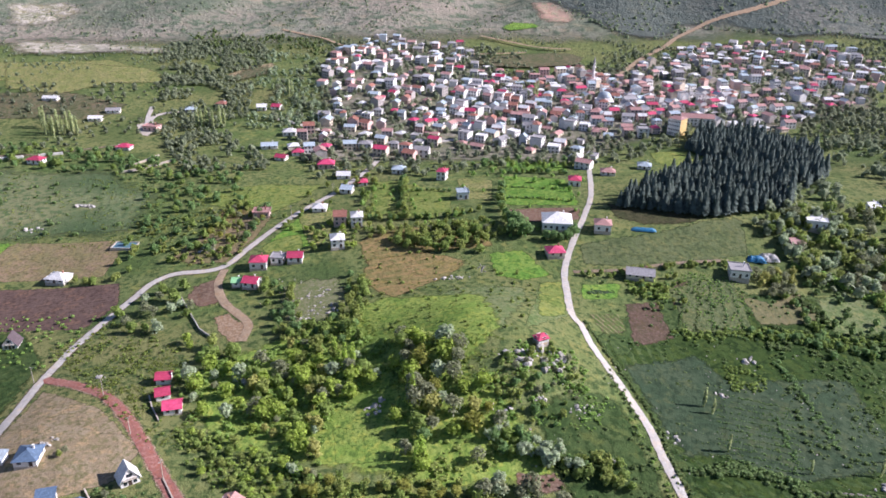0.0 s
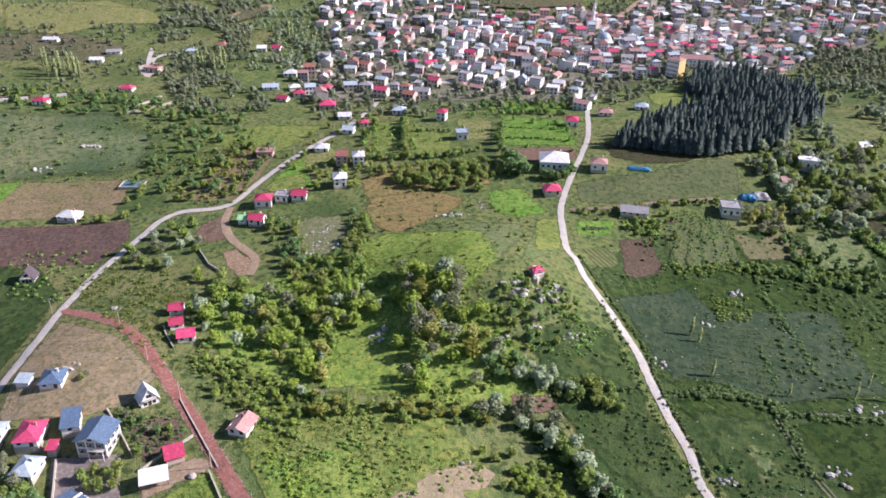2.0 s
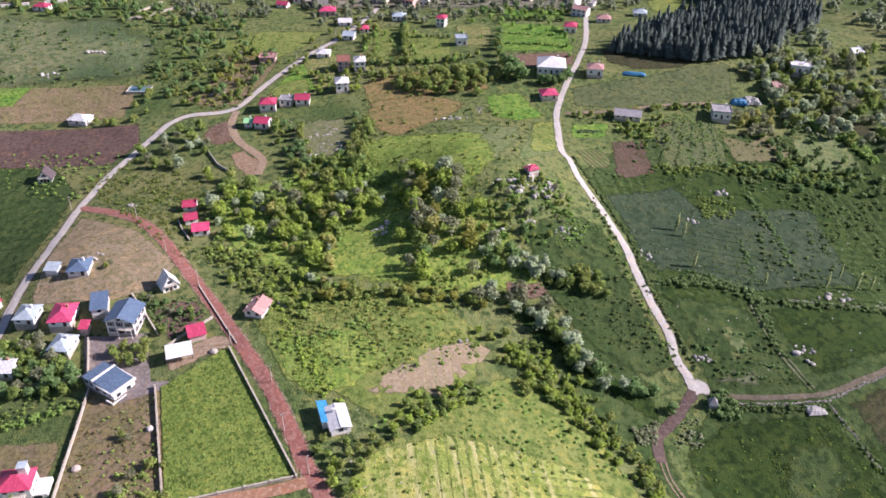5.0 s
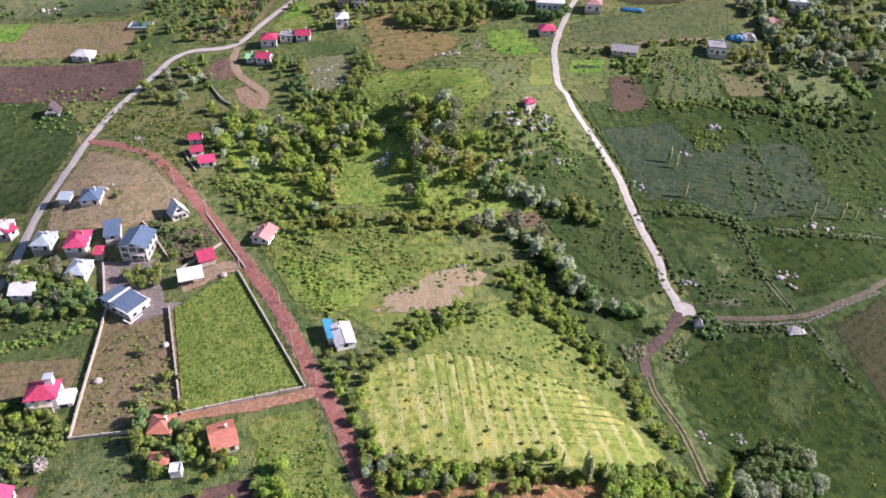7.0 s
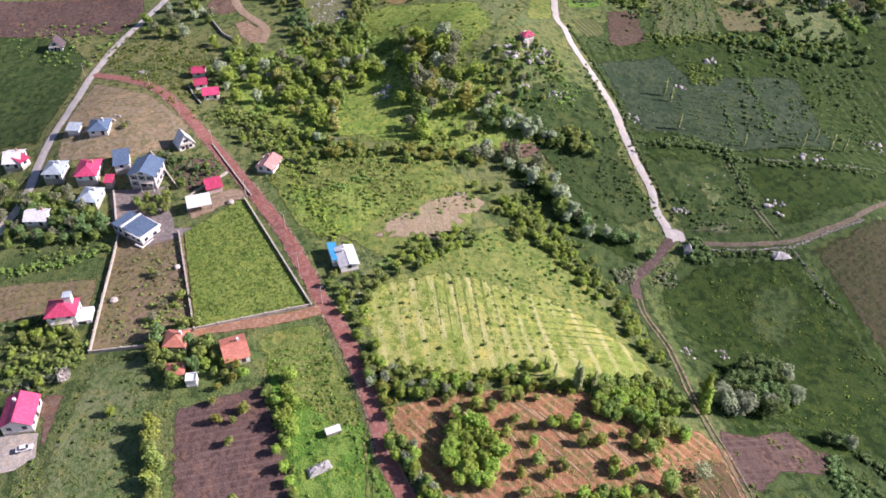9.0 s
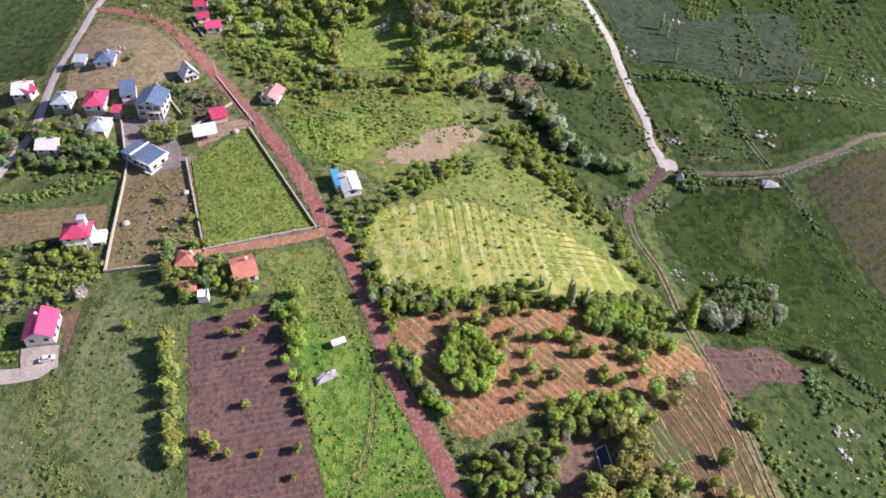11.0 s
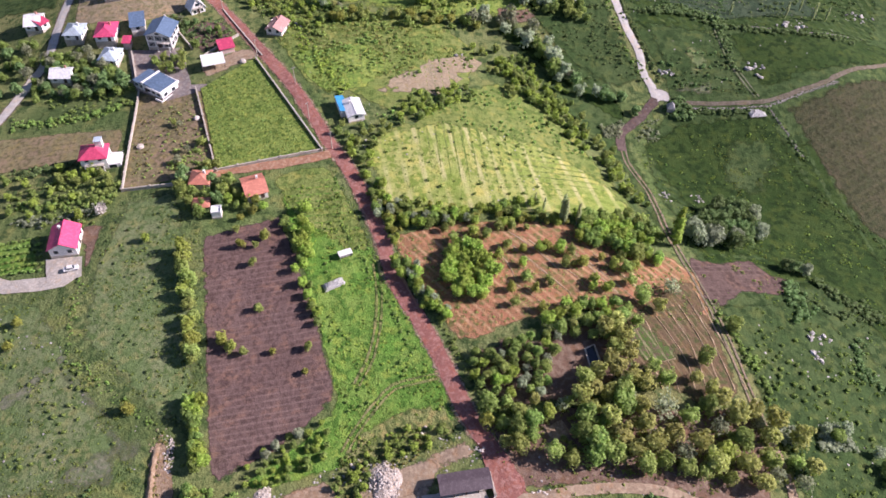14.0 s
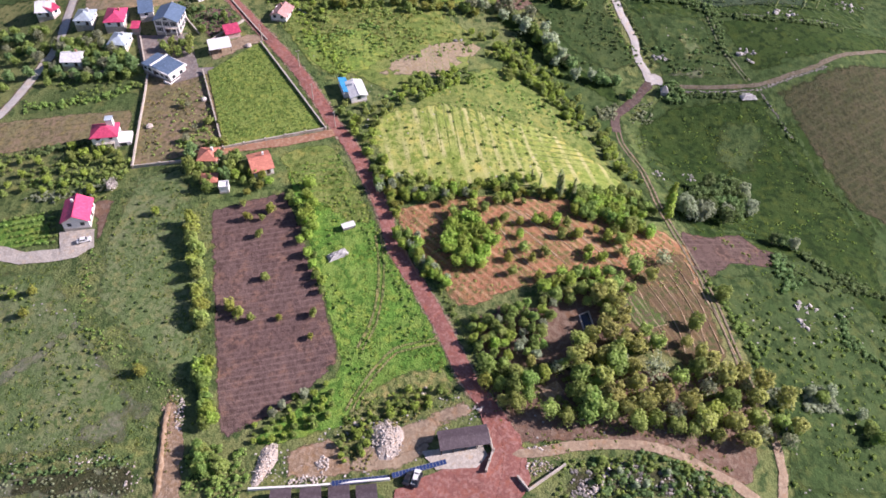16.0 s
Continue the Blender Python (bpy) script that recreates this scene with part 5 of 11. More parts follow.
# ---- small yard things
def solar_row(x0, y0, x1, y1):
    """A row of tilted solar panels along a line, each panel with its frame, on a rail."""
    n = 16
    yaw = math.degrees(math.atan2(y1 - y0, x1 - x0))
    length = math.hypot(x1 - x0, y1 - y0)
    root = thing("solar_panel_row", (x0 + x1) / 2, (y0 + y1) / 2, yaw, "long row of blue solar panels on a low frame", "solar panels")
    w = length / n
    part("rail", boxes((-length / 2, -0.5, 0.0, length / 2, -0.4, 0.6), (-length / 2, 0.4, 0.0, length / 2, 0.5, 1.0)), M["metal"], root)
    first = None
    for i in range(n):
        m = pose(-length / 2 + (i + 0.5) * w, 0, 0.9, 24)
        if first is None:
            first = part("panel", boxes((-w / 2 + 0.06, -0.6, 0, w / 2 - 0.06, 0.6, 0.04)), M["solar"], root, m=m)
            rim = boxes((-w / 2 + 0.02, -0.65, -0.02, -w / 2 + 0.06, 0.65, 0.06), (w / 2 - 0.06, -0.65, -0.02, w / 2 - 0.02, 0.65, 0.06), (-w / 2 + 0.06, 0.6, -0.02, w / 2 - 0.06, 0.65, 0.06), (-w / 2 + 0.06, -0.65, -0.02, w / 2 - 0.06, -0.6, 0.06))
            edge = part("panel_frame", rim, M["metal"], first)
        else:
            q = piece("panel", first.data, None, root, m=m)
            piece("panel_frame", edge.data, None, q)
    return root


def hut(x, y, w, d, yaw, label):
    root = thing("field_hut", x, y, yaw, label, "hut")
    part("top", boxes((-w / 2, -d / 2, 1.5, w / 2, d / 2, 1.7), bevel=0.03), M["white"], root)
    for i in (-1, 1):
        for j in (-1, 1):
            part("leg", boxes((i * (w / 2 - 0.2) - 0.08, j * (d / 2 - 0.2) - 0.08, -0.3, i * (w / 2 - 0.2) + 0.08, j * (d / 2 - 0.2) + 0.08, 1.5)), M["metal"], root)
    part("panel", boxes((-w / 2 + 0.3, -d / 2 + 0.3, 0.4, w / 2 - 0.3, d / 2 - 0.3, 1.5)), M["grey_wall"], root)
    return root


def pool(x, y, w, d, yaw):
    root = thing("water_tank", x, y, yaw, "raised concrete water tank full of blue-green water", "water tank")
    part("rim", boxes((-w / 2, -d / 2, -1.5, w / 2, -d / 2 + 0.5, 1.2), (-w / 2, d / 2 - 0.5, -1.5, w / 2, d / 2, 1.2), (-w / 2, -d / 2 + 0.5, -1.5, -w / 2 + 0.5, d / 2 - 0.5, 1.2), (w / 2 - 0.5, -d / 2 + 0.5, -1.5, w / 2, d / 2 - 0.5, 1.2)), M["concrete"], root)
    part("water", boxes((-w / 2 + 0.5, -d / 2 + 0.5, -0.5, w / 2 - 0.5, d / 2 - 0.5, 0.8)), M["pool"], root, "blue-green still water")
    return root


def round_tank(x, y, size, label):
    bm = bmesh.new()
    bmesh.ops.create_uvsphere(bm, u_segments=16, v_segments=10, radius=size / 2)
    rng = random.Random(int(x))
    for v in bm.verts:
        v.co.z = max(v.co.z * 0.7, -0.3)
        v.co *= 0.94 + 0.12 * rng.random()
    me = bpy.data.meshes.new("straw_bale")
    bm.to_mesh(me)
    bm.free()
    me.materials.append(M["rubble"])
    ob = new("straw_bale", me)
    ob.matrix_basis = pose(x, y, float(land(x, y)) + 0.3)
    return tagged(ob, label, "bale")


def kiosk(x, y, yaw):
    root = thing("stone_hut", x, y, yaw, "small pointed grey hut at the road fork", "hut")
    part("wall", boxes((-1.3, -1.3, -0.5, 1.3, 1.3, 1.6)), M["grey_wall"], root)
    bm = bmesh.new()
    bmesh.ops.create_cone(bm, cap_ends=True, segments=4, radius1=2.2, radius2=0.05, depth=2.6, matrix=Matrix.Translation((0, 0, 2.9)) @ pose(0, 0, 0, 0, 0, 45))
    part("roof", bm, ROOF["grey"], root)
    return root


def berm(label, pts, width, height):
    """A bank of dug earth along a line, lumpy, with thickness."""
    rng = np.random.default_rng(11)
    line = smooth_line(pts, 1.2)
    d = np.gradient(line, axis=0)
    d /= np.linalg.norm(d, axis=1)[:, None] + 1e-9
    side = np.stack([d[:, 1], -d[:, 0]], 1)
    cols = []
    taper = np.minimum(1, np.minimum(np.arange(len(line)), np.arange(len(line))[::-1]) / 4)
    for o in np.linspace(-0.5, 0.5, 7):
        xy = line + side * (o * width + rng.normal(size=len(line)) * 0.15)[:, None]
        cols.append(np.c_[xy, land(xy[:, 0], xy[:, 1]) - 0.1 + height * taper * (1 - (2 * o) ** 2) * rng.uniform(0.7, 1.2, len(line))])
    v = np.stack(cols, 1)
    i = np.arange(v.shape[0] * 7).reshape(-1, 7)
    q = np.stack([i[:-1, :-1], i[1:, :-1], i[1:, 1:], i[:-1, 1:]], -1).reshape(-1, 4)
    return tagged(new("earth_bank", mark_edges(quads_mesh("earth_bank", v.reshape(-1, 3), q, M["earth"]), (0.3, 1, 1, 1, 1, 1, 0.3))), label, "earth bank", kind="structure")


def furrows(label, lines, width=0.42, height=0.24):
    """Pale earth ridges thrown up along the rows of a plot."""
    rng = np.random.default_rng(23)
    vs, qs, base = [], [], 0
    for pts in lines:
        line = smooth_line(pts, 1.5)
        v, q = ribbon(line, np.full(len(line), width), (-0.5, -0.15, 0.15, 0.5), (0.1, height, height, 0.1), rng, 0.12)
        vs.append(v)
        qs.append(q + base)
        base += len(v)
    return tagged(new("furrow_ridges", mark_edges(quads_mesh("furrow_ridges", np.vstack(vs), np.vstack(qs), M["ridge"], True), (0.4, 1, 1, 0.4))), label, "furrows", kind="structure")


def utility_line(label, spots, h=7.5):
    """Poles with a crossarm and insulators, and sagging wires between them."""
    tops = []
    for k, (x, y) in enumerate(spots):
        pole = thing("utility_pole", x, y, 20 * k, label, "utility pole", "utility poles")
        bm = bmesh.new()
        bmesh.ops.create_cone(bm, cap_ends=True, segments=8, radius1=0.17, radius2=0.10, depth=h + 0.5, matrix=Matrix.Translation((0, 0, h / 2 - 0.25)))
        part("shaft", bm, M["concrete"], pole)
        part("crossarm", boxes((-0.8, -0.06, h - 0.55, 0.8, 0.06, h - 0.43)), M["metal"], pole)
        for dx in (-0.7, 0.0, 0.7):
            part("insulator", boxes((dx - 0.05, -0.05, h - 0.43, dx + 0.05, 0.05, h - 0.25)), M["white"], pole)
        tops.append(Vector((x, y, float(land(x, y)) + h - 0.3)))
    for a, b in zip(tops, tops[1:]):
        pts = [a.lerp(b, i / 8) - Vector((0, 0, 1.1 * (1 - (i / 4 - 1) ** 2))) for i in range(9)]
        curve = bpy.data.curves.new("power_cable", "CURVE")
        curve.dimensions, curve.bevel_depth = "3D", 0.025
        sp = curve.splines.new("POLY")
        sp.points.add(8)
        for p, q in zip(sp.points, pts):
            p.co = (*q, 1)
        curve.materials.append(M["black"])
        tagged(new("power_cable", curve), "thin dark power cable hung between poles", "cable")


# ---- fields and other ground cover
field("hillside", "dry olive-grey hillside beyond the town", M["hill"], [(-1000.0, 880.0), (-300.0, 850.0), (60.0, 880.0), (420.0, 900.0), (1400.0, 930.0), (1400.0, 1700.0), (-1000.0, 1700.0)], lift=1.3, feather=140.0, step=22)
field("town_ground", "dusty grey-brown ground between town houses", M["town"], [(-53.7, 743.4), (-33.2, 869.7), (8.3, 961.8), (80.2, 956.7), (134.2, 896.5), (148.1, 786.5), (233.4, 792.9), (315.9, 837.0), (416.1, 938.0), (569.6, 935.2), (596.8, 842.3), (464.7, 637.6), (344.4, 577.2), (268.8, 590.8), (202.0, 547.3), (149.2, 484.8), (99.3, 508.6), (28.3, 514.9), (-50.3, 521.2), (-65.2, 577.1), (-40.9, 644.7)], step=9, feather=25, lift=0.3)
field("far_meadow", "pale yellow-green far meadow", M["rough"], [(-350.6, 714.2), (-265.4, 718.1), (-196.9, 679.0), (-211.4, 631.2), (-313.1, 627.6)], step=8, feather=14, lift=0.3)
field("far_meadow", "yellowish far slope meadow", M["mown_rough"], [(-400.1, 829.4), (-261.6, 846.2), (-195.0, 779.2), (-231.6, 737.6), (-368.3, 755.0)], step=8, feather=14, lift=0.4)
# East of the road the cloud shade lies in the grass colours.
field("east_land", "rough land east of the road, green dimmed for shade", M["mid"], [(89.8, 272.2), (94.7, 243.4), (99.7, 211.9), (100.9, 180.0), (104.3, 159.0), (106.0, 143.1), (92.8, 129.3), (87.5, 110.7), (87.6, 81.6), (87.3, 69.3), (87.4, 47.0), (91.1, 34.6), (196.9, 38.2), (407.5, 317.4), (192.7, 320.1), (127.5, 311.0)], feather=9, step=5, wobble=2.5)
field("east_land", "rough land east of the track, green dimmed for shade", M["mid"], [(86.9, 56.1), (90.6, 27.2), (91.3, 0.9), (92.6, -13.9), (85.8, -39.8), (191.5, -38.6), (291.6, 106.0), (168.7, 97.4)], feather=6, step=5, wobble=2.5)
field("pasture_east", "rough pasture east of the road in a shade-darkened green", M["deep"], [(91.6, 267.9), (114.5, 282.5), (154.5, 296.9), (213.7, 319.0), (286.5, 301.5), (219.4, 181.7), (101.7, 177.3), (101.4, 222.9), (95.4, 246.3)], feather=12, wobble=2.5)
field("pasture_east", "rough pasture east of the road in a shade-darkened green", M["deep"], [(105.3, 128.6), (158.3, 123.3), (237.0, 132.3), (153.1, 46.9), (88.3, 45.4), (91.4, 78.6), (89.5, 106.1)], feather=12, wobble=2.5)
field("crop_field", "dense tall green crop inside a low wall", M["crop"], [(-71.7, 152.4), (-51.5, 168.9), (-26.9, 110.8), (-61.0, 105.5)], lift=0.3, wobble=0.2)
field("walled_garden", "brown dry garden ground inside a low wall", M["brown"], [(-95.2, 156.8), (-71.7, 152.4), (-61.4, 105.5), (-71.1, 104.2), (-91.5, 100.9)], wobble=0.2)
field("ploughed_field", "purple-brown ploughed field with young trees", M["plough"], [(-64.2, 77.0), (-51.4, 80.3), (-39.7, 83.1), (-33.5, 67.1), (-27.6, 45.5), (-23.9, 25.9), (-22.4, 19.9), (-26.3, 14.4), (-38.6, 4.3), (-52.3, -1.8), (-55.9, 0.6), (-59.1, 29.2)])
field("stream_grass", "darker green grass beside the dirt track", M["mid"], [(44.5, 176.1), (73.8, 176.5), (91.7, 154.8), (91.0, 130.8), (89.8, 96.9), (88.0, 61.8), (79.4, 66.3), (77.1, 106.8), (61.6, 138.1)], feather=9, wobble=2.0)
field("junction", "pale worn asphalt at the road fork", M["pale_road"], [(102.9, 150.9), (106.1, 151.7), (108.1, 149.5), (110.1, 147.3), (109.3, 145.6), (113.4, 144.7), (112.9, 142.8), (108.5, 143.5), (105.1, 144.2), (102.8, 143.7), (101.9, 146.1)], lift=0.24, feather=1.0, category="road")
field("grass_strip", "lush green grass strip beside the red road", M["lush"], [(-39.9, 92.1), (-21.9, 100.4), (-15.0, 76.8), (-5.5, 53.3), (4.4, 28.1), (8.4, 12.9), (9.2, 5.9), (-2.6, 1.9), (-13.9, 2.3), (-20.7, -1.9), (-25.2, -2.7), (-38.3, -4.8), (-47.0, -5.7), (-49.2, -4.0), (-41.5, 2.5), (-31.9, 8.1), (-24.7, 16.0), (-23.9, 18.6), (-26.7, 33.7), (-34.0, 65.0), (-38.4, 82.9)])
# Sunlight on this strip is put into a lighter grass colour.
field("grass_strip", "yellow-green grass beside the earth lane, coloured as sunlit", M["spring"], [(-43.9, 100.0), (-34.1, 102.8), (-24.7, 104.2), (-20.1, 94.4), (-16.1, 84.1), (-11.7, 71.9), (-11.2, 62.9), (-20.2, 66.8), (-26.8, 73.5), (-34.4, 79.5), (-39.0, 87.7)], feather=3, wobble=1.5)
field("meadow_west", "green meadow below the walled garden", M["meadow"], [(-92.5, 96.9), (-71.9, 102.1), (-65.1, 75.2), (-60.7, 48.6), (-57.0, 11.4), (-69.1, 12.5), (-97.0, 42.9), (-97.8, 66.1), (-94.8, 84.6)], feather=9, wobble=2.5)
field("meadow_south_west", "green meadow crossed by worn paths", M["meadow"], [(-139.2, 67.4), (-107.3, 61.1), (-97.2, 43.9), (-76.9, 15.0), (-76.0, -2.7), (-119.8, -2.6)], feather=9, wobble=2.5)
field("bank_grass", "rough grass bank with stones", M["worn"], [(-119.8, -2.9), (-75.9, -3.5), (-72.5, -17.6), (-117.5, -11.6)], feather=7, wobble=2.0)
field("scrub_bank", "dark scrub and thin grass below the track", M["dull"], [(33.4, -16.7), (55.9, -16.0), (73.4, -24.1), (72.6, -31.2), (25.5, -28.2)], feather=9, wobble=2.5)
field("upper_meadow", "light green rough meadow dotted with shrubs", M["spring"], [(-13.7, 111.3), (-8.1, 120.1), (0.8, 123.2), (12.2, 130.7), (31.3, 148.0), (53.5, 157.4), (60.3, 140.6), (68.1, 123.2), (73.6, 103.0), (79.6, 79.5), (60.7, 74.6), (44.5, 74.9), (28.7, 74.2), (13.6, 76.2), (1.4, 76.8), (-9.0, 83.6)], feather=6, wobble=2.5)
field("mown_meadow", "pale green mown meadow with light swath stripes", M["mown"], [(-12.5, 111.2), (-5.5, 118.7), (6.1, 121.7), (18.9, 124.6), (31.0, 120.0), (43.2, 116.2), (55.5, 112.6), (65.8, 102.1), (74.0, 90.9), (78.1, 79.3), (61.1, 75.8), (44.9, 76.4), (28.9, 75.4), (13.7, 77.6), (1.5, 77.6), (-7.4, 85.3)], feather=4, wobble=2.0)
field("orange_orchard", "bright orange-brown orchard soil with small trees", M["orange"], [(-7.1, 71.2), (14.3, 75.3), (51.7, 73.9), (68.8, 64.2), (83.2, 59.8), (89.6, 52.5), (87.2, 32.3), (64.8, 36.2), (44.2, 37.9), (26.7, 35.3), (17.9, 31.3), (10.5, 32.2), (3.5, 46.0), (-3.0, 59.5)])
field("vegetable_plot", "brown vegetable plot with pale furrows and green rows", M["veg"], [(58.1, 34.2), (68.1, 41.6), (85.0, 53.3), (87.3, 37.8), (88.3, 9.7), (73.7, 7.0), (58.2, 17.5)])
field("vegetable_rows", "green vegetable rows", M["veg_green"], [(58.0, 31.5), (64.4, 34.7), (72.9, 24.8), (71.3, 20.5), (62.2, 18.4)], lift=0.2)

field("grove_floor", "brown soil between grove trees", M["soil"], [(12.3, 28.7), (21.4, 32.8), (36.7, 34.3), (63.3, 40.5), (58.5, 17.5), (44.8, 9.2), (22.7, 8.6), (14.3, 15.8)], feather=5, wobble=2.0)
field("orchard_floor", "red-brown orchard floor under round trees", M["soil"], [(14.7, 6.9), (38.6, 9.7), (70.4, 7.1), (89.4, 7.9), (89.4, -10.7), (81.7, -27.3), (73.4, -24.1), (63.4, -16.3), (41.6, -12.8), (21.1, -11.7)])
# Eastern fields: their mid, deep and cool grasses carry the painted shade.
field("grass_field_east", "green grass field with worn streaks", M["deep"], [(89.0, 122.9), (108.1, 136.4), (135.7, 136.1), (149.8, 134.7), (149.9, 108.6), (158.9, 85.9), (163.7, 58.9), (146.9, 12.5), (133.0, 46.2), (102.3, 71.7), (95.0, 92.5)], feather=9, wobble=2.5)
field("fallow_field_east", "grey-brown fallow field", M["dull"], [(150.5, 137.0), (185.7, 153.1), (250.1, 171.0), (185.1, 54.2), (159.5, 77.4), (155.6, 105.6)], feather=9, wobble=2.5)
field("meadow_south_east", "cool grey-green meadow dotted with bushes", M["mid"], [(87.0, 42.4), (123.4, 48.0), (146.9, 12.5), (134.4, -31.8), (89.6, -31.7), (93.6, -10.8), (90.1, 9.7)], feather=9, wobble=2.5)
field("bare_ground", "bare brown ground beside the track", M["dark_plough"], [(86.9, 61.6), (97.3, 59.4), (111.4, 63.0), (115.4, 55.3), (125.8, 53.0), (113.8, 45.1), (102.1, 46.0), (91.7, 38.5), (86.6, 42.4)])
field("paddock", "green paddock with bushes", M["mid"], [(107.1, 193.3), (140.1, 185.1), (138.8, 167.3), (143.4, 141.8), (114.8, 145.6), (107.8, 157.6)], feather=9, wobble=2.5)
field("paddock_upper", "grass field in a shade-darkened green", M["deep"], [(142.2, 184.4), (236.9, 188.2), (221.8, 166.2), (165.7, 149.5), (145.4, 142.6), (139.9, 167.2)], feather=9, wobble=2.5)
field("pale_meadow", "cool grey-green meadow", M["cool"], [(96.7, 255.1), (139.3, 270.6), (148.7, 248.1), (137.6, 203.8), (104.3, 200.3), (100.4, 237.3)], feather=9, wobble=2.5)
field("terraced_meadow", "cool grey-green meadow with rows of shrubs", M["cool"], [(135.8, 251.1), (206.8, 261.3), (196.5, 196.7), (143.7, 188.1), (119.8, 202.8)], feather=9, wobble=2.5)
field("dry_field", "tan dry field around a blue-roofed house", M["dry"], [(-129.2, 268.8), (-98.4, 245.2), (-77.3, 216.5), (-81.6, 201.5), (-95.4, 195.6), (-127.8, 197.9), (-130.4, 228.1)])
field("meadow_north_west", "green meadow beside the pale road", M["mid"], [(-234.9, 336.8), (-155.6, 323.8), (-135.6, 293.7), (-135.7, 276.8), (-134.8, 211.5), (-189.4, 221.1)], feather=9, wobble=2.5)
field("ploughed_field_west", "dull purple-brown ploughed field", M["dark_plough"], [(-212.9, 366.5), (-162.4, 362.6), (-123.3, 360.3), (-118.9, 337.6), (-128.8, 316.8), (-194.5, 325.7)])
field("fallow_field_west", "brown and olive fallow field", M["brown"], [(-211.7, 389.5), (-195.0, 413.7), (-140.3, 409.5), (-132.3, 391.3), (-134.4, 367.1), (-203.9, 370.8)])
field("grass_west", "bright green grass plot", M["lush"], [(-222.6, 415.3), (-195.6, 413.7), (-200.1, 388.8), (-211.7, 389.5)])
field("terrace_scrub", "brown grassy scrub between trees", M["terrace"], [(-9.4, 381.2), (15.4, 394.8), (64.2, 382.6), (68.2, 359.3), (34.2, 358.3), (-3.5, 350.3)], feather=8, wobble=2.5)
field("terrace_field", "orange-brown terraced plot with rough rows", M["terrace"], [(-8.5, 334.2), (-2.0, 361.6), (31.7, 363.4), (54.2, 349.6), (40.2, 332.1), (12.0, 313.1)], feather=8, wobble=2.5)
field("sage_field", "grey-green smooth field", M["meadow"], [(19.2, 304.2), (39.2, 323.6), (76.8, 320.7), (73.4, 298.5), (53.3, 253.6), (19.1, 265.9)], feather=9, wobble=2.5)
field("roadside_strip", "bright green roadside strip", M["meadow"], [(80.8, 323.8), (93.0, 323.9), (88.0, 287.3), (60.5, 256.0), (60.7, 263.0)])
field("hay_field", "olive green hay field", M["rough_green"], [(108.8, 360.4), (130.7, 365.7), (156.3, 370.1), (186.5, 380.9), (211.3, 383.4), (199.7, 346.7), (179.5, 342.7), (149.9, 339.1), (127.4, 336.1), (105.4, 339.0)], feather=5, wobble=2.0)
field("fallow_strip", "dull brown fallow strip under the pines", M["dull"], [(135.0, 406.5), (152.2, 400.6), (176.3, 390.6), (202.0, 385.9), (177.4, 374.1), (150.5, 372.6), (133.8, 383.6)], feather=7, wobble=2.0)
field("soil_plot", "dark red-brown soil plot", M["plough_red"], [(116.3, 304.7), (128.4, 308.5), (135.6, 307.2), (133.1, 277.6), (122.8, 273.0), (109.6, 267.4)], feather=3, wobble=1.5)
field("stubble_plot", "olive-brown stubble plot", M["stubble"], [(178.2, 317.8), (191.9, 310.8), (212.5, 323.5), (215.1, 298.1), (195.9, 292.3), (178.2, 291.3)], feather=3, wobble=1.5)
field("pale_paddock", "pale grey-green grazed paddock", M["meadow"], [(217.1, 315.5), (234.5, 321.6), (247.9, 317.8), (250.2, 291.9), (229.4, 286.8), (212.2, 287.3)], feather=5, wobble=2.0)
field("green_plot", "bright green slope beside the hedge", M["spring"], [(258.9, 359.1), (270.8, 355.8), (286.5, 349.5), (279.8, 335.9), (267.5, 342.5), (257.4, 347.5)], feather=5, wobble=2.0)
field("vegetable_plot", "green plot with vegetable rows", M["lush"], [(100.6, 322.5), (122.6, 323.2), (116.9, 309.1), (97.8, 306.2)], feather=2, wobble=0.8)
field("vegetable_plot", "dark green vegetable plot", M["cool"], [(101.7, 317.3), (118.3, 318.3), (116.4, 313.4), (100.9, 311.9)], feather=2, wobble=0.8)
field("vegetable_plot", "yellow-green plot with rows", M["veg_green"], [(96.8, 293.6), (113.5, 296.9), (111.8, 279.8), (98.4, 273.3)], feather=2, wobble=0.8)
field("vegetable_plot", "dark green plot beside the road", M["mid"], [(98.7, 272.4), (111.1, 277.6), (108.6, 262.4), (98.0, 256.8)], feather=2.5, wobble=0.8)
field("soil_patch", "small dark soil patch", M["plough_red"], [(148.0, 325.5), (158.8, 326.8), (156.8, 317.6), (146.5, 317.3)], feather=2, wobble=1.0)
field("soil_patch", "small dark soil patch", M["plough_red"], [(141.1, 310.0), (148.0, 311.2), (147.5, 302.8), (140.2, 301.9)], feather=2, wobble=1.0)
field("soil_strip", "red-brown soil strip", M["soil"], [(77.9, 404.8), (122.9, 400.6), (116.1, 382.2), (76.9, 384.6)])
field("green_plot", "bright green roadside plot", M["lush"], [(-36.4, 426.8), (-20.1, 432.5), (-21.5, 380.5), (-39.1, 374.8), (-57.5, 381.8)])
field("dirt_yard", "bare tan earth yard", M["soil"], [(-89.7, 337.8), (-85.8, 349.6), (-73.9, 356.7), (-68.8, 337.8), (-70.4, 327.4), (-79.9, 325.2)], feather=4, wobble=2.0)
field("dirt_yard", "bare tan earth yard", M["earth"], [(-72.9, 317.6), (-63.5, 319.8), (-54.0, 306.3), (-53.1, 291.7), (-60.2, 289.8), (-66.3, 297.5)], feather=4, wobble=2.0)
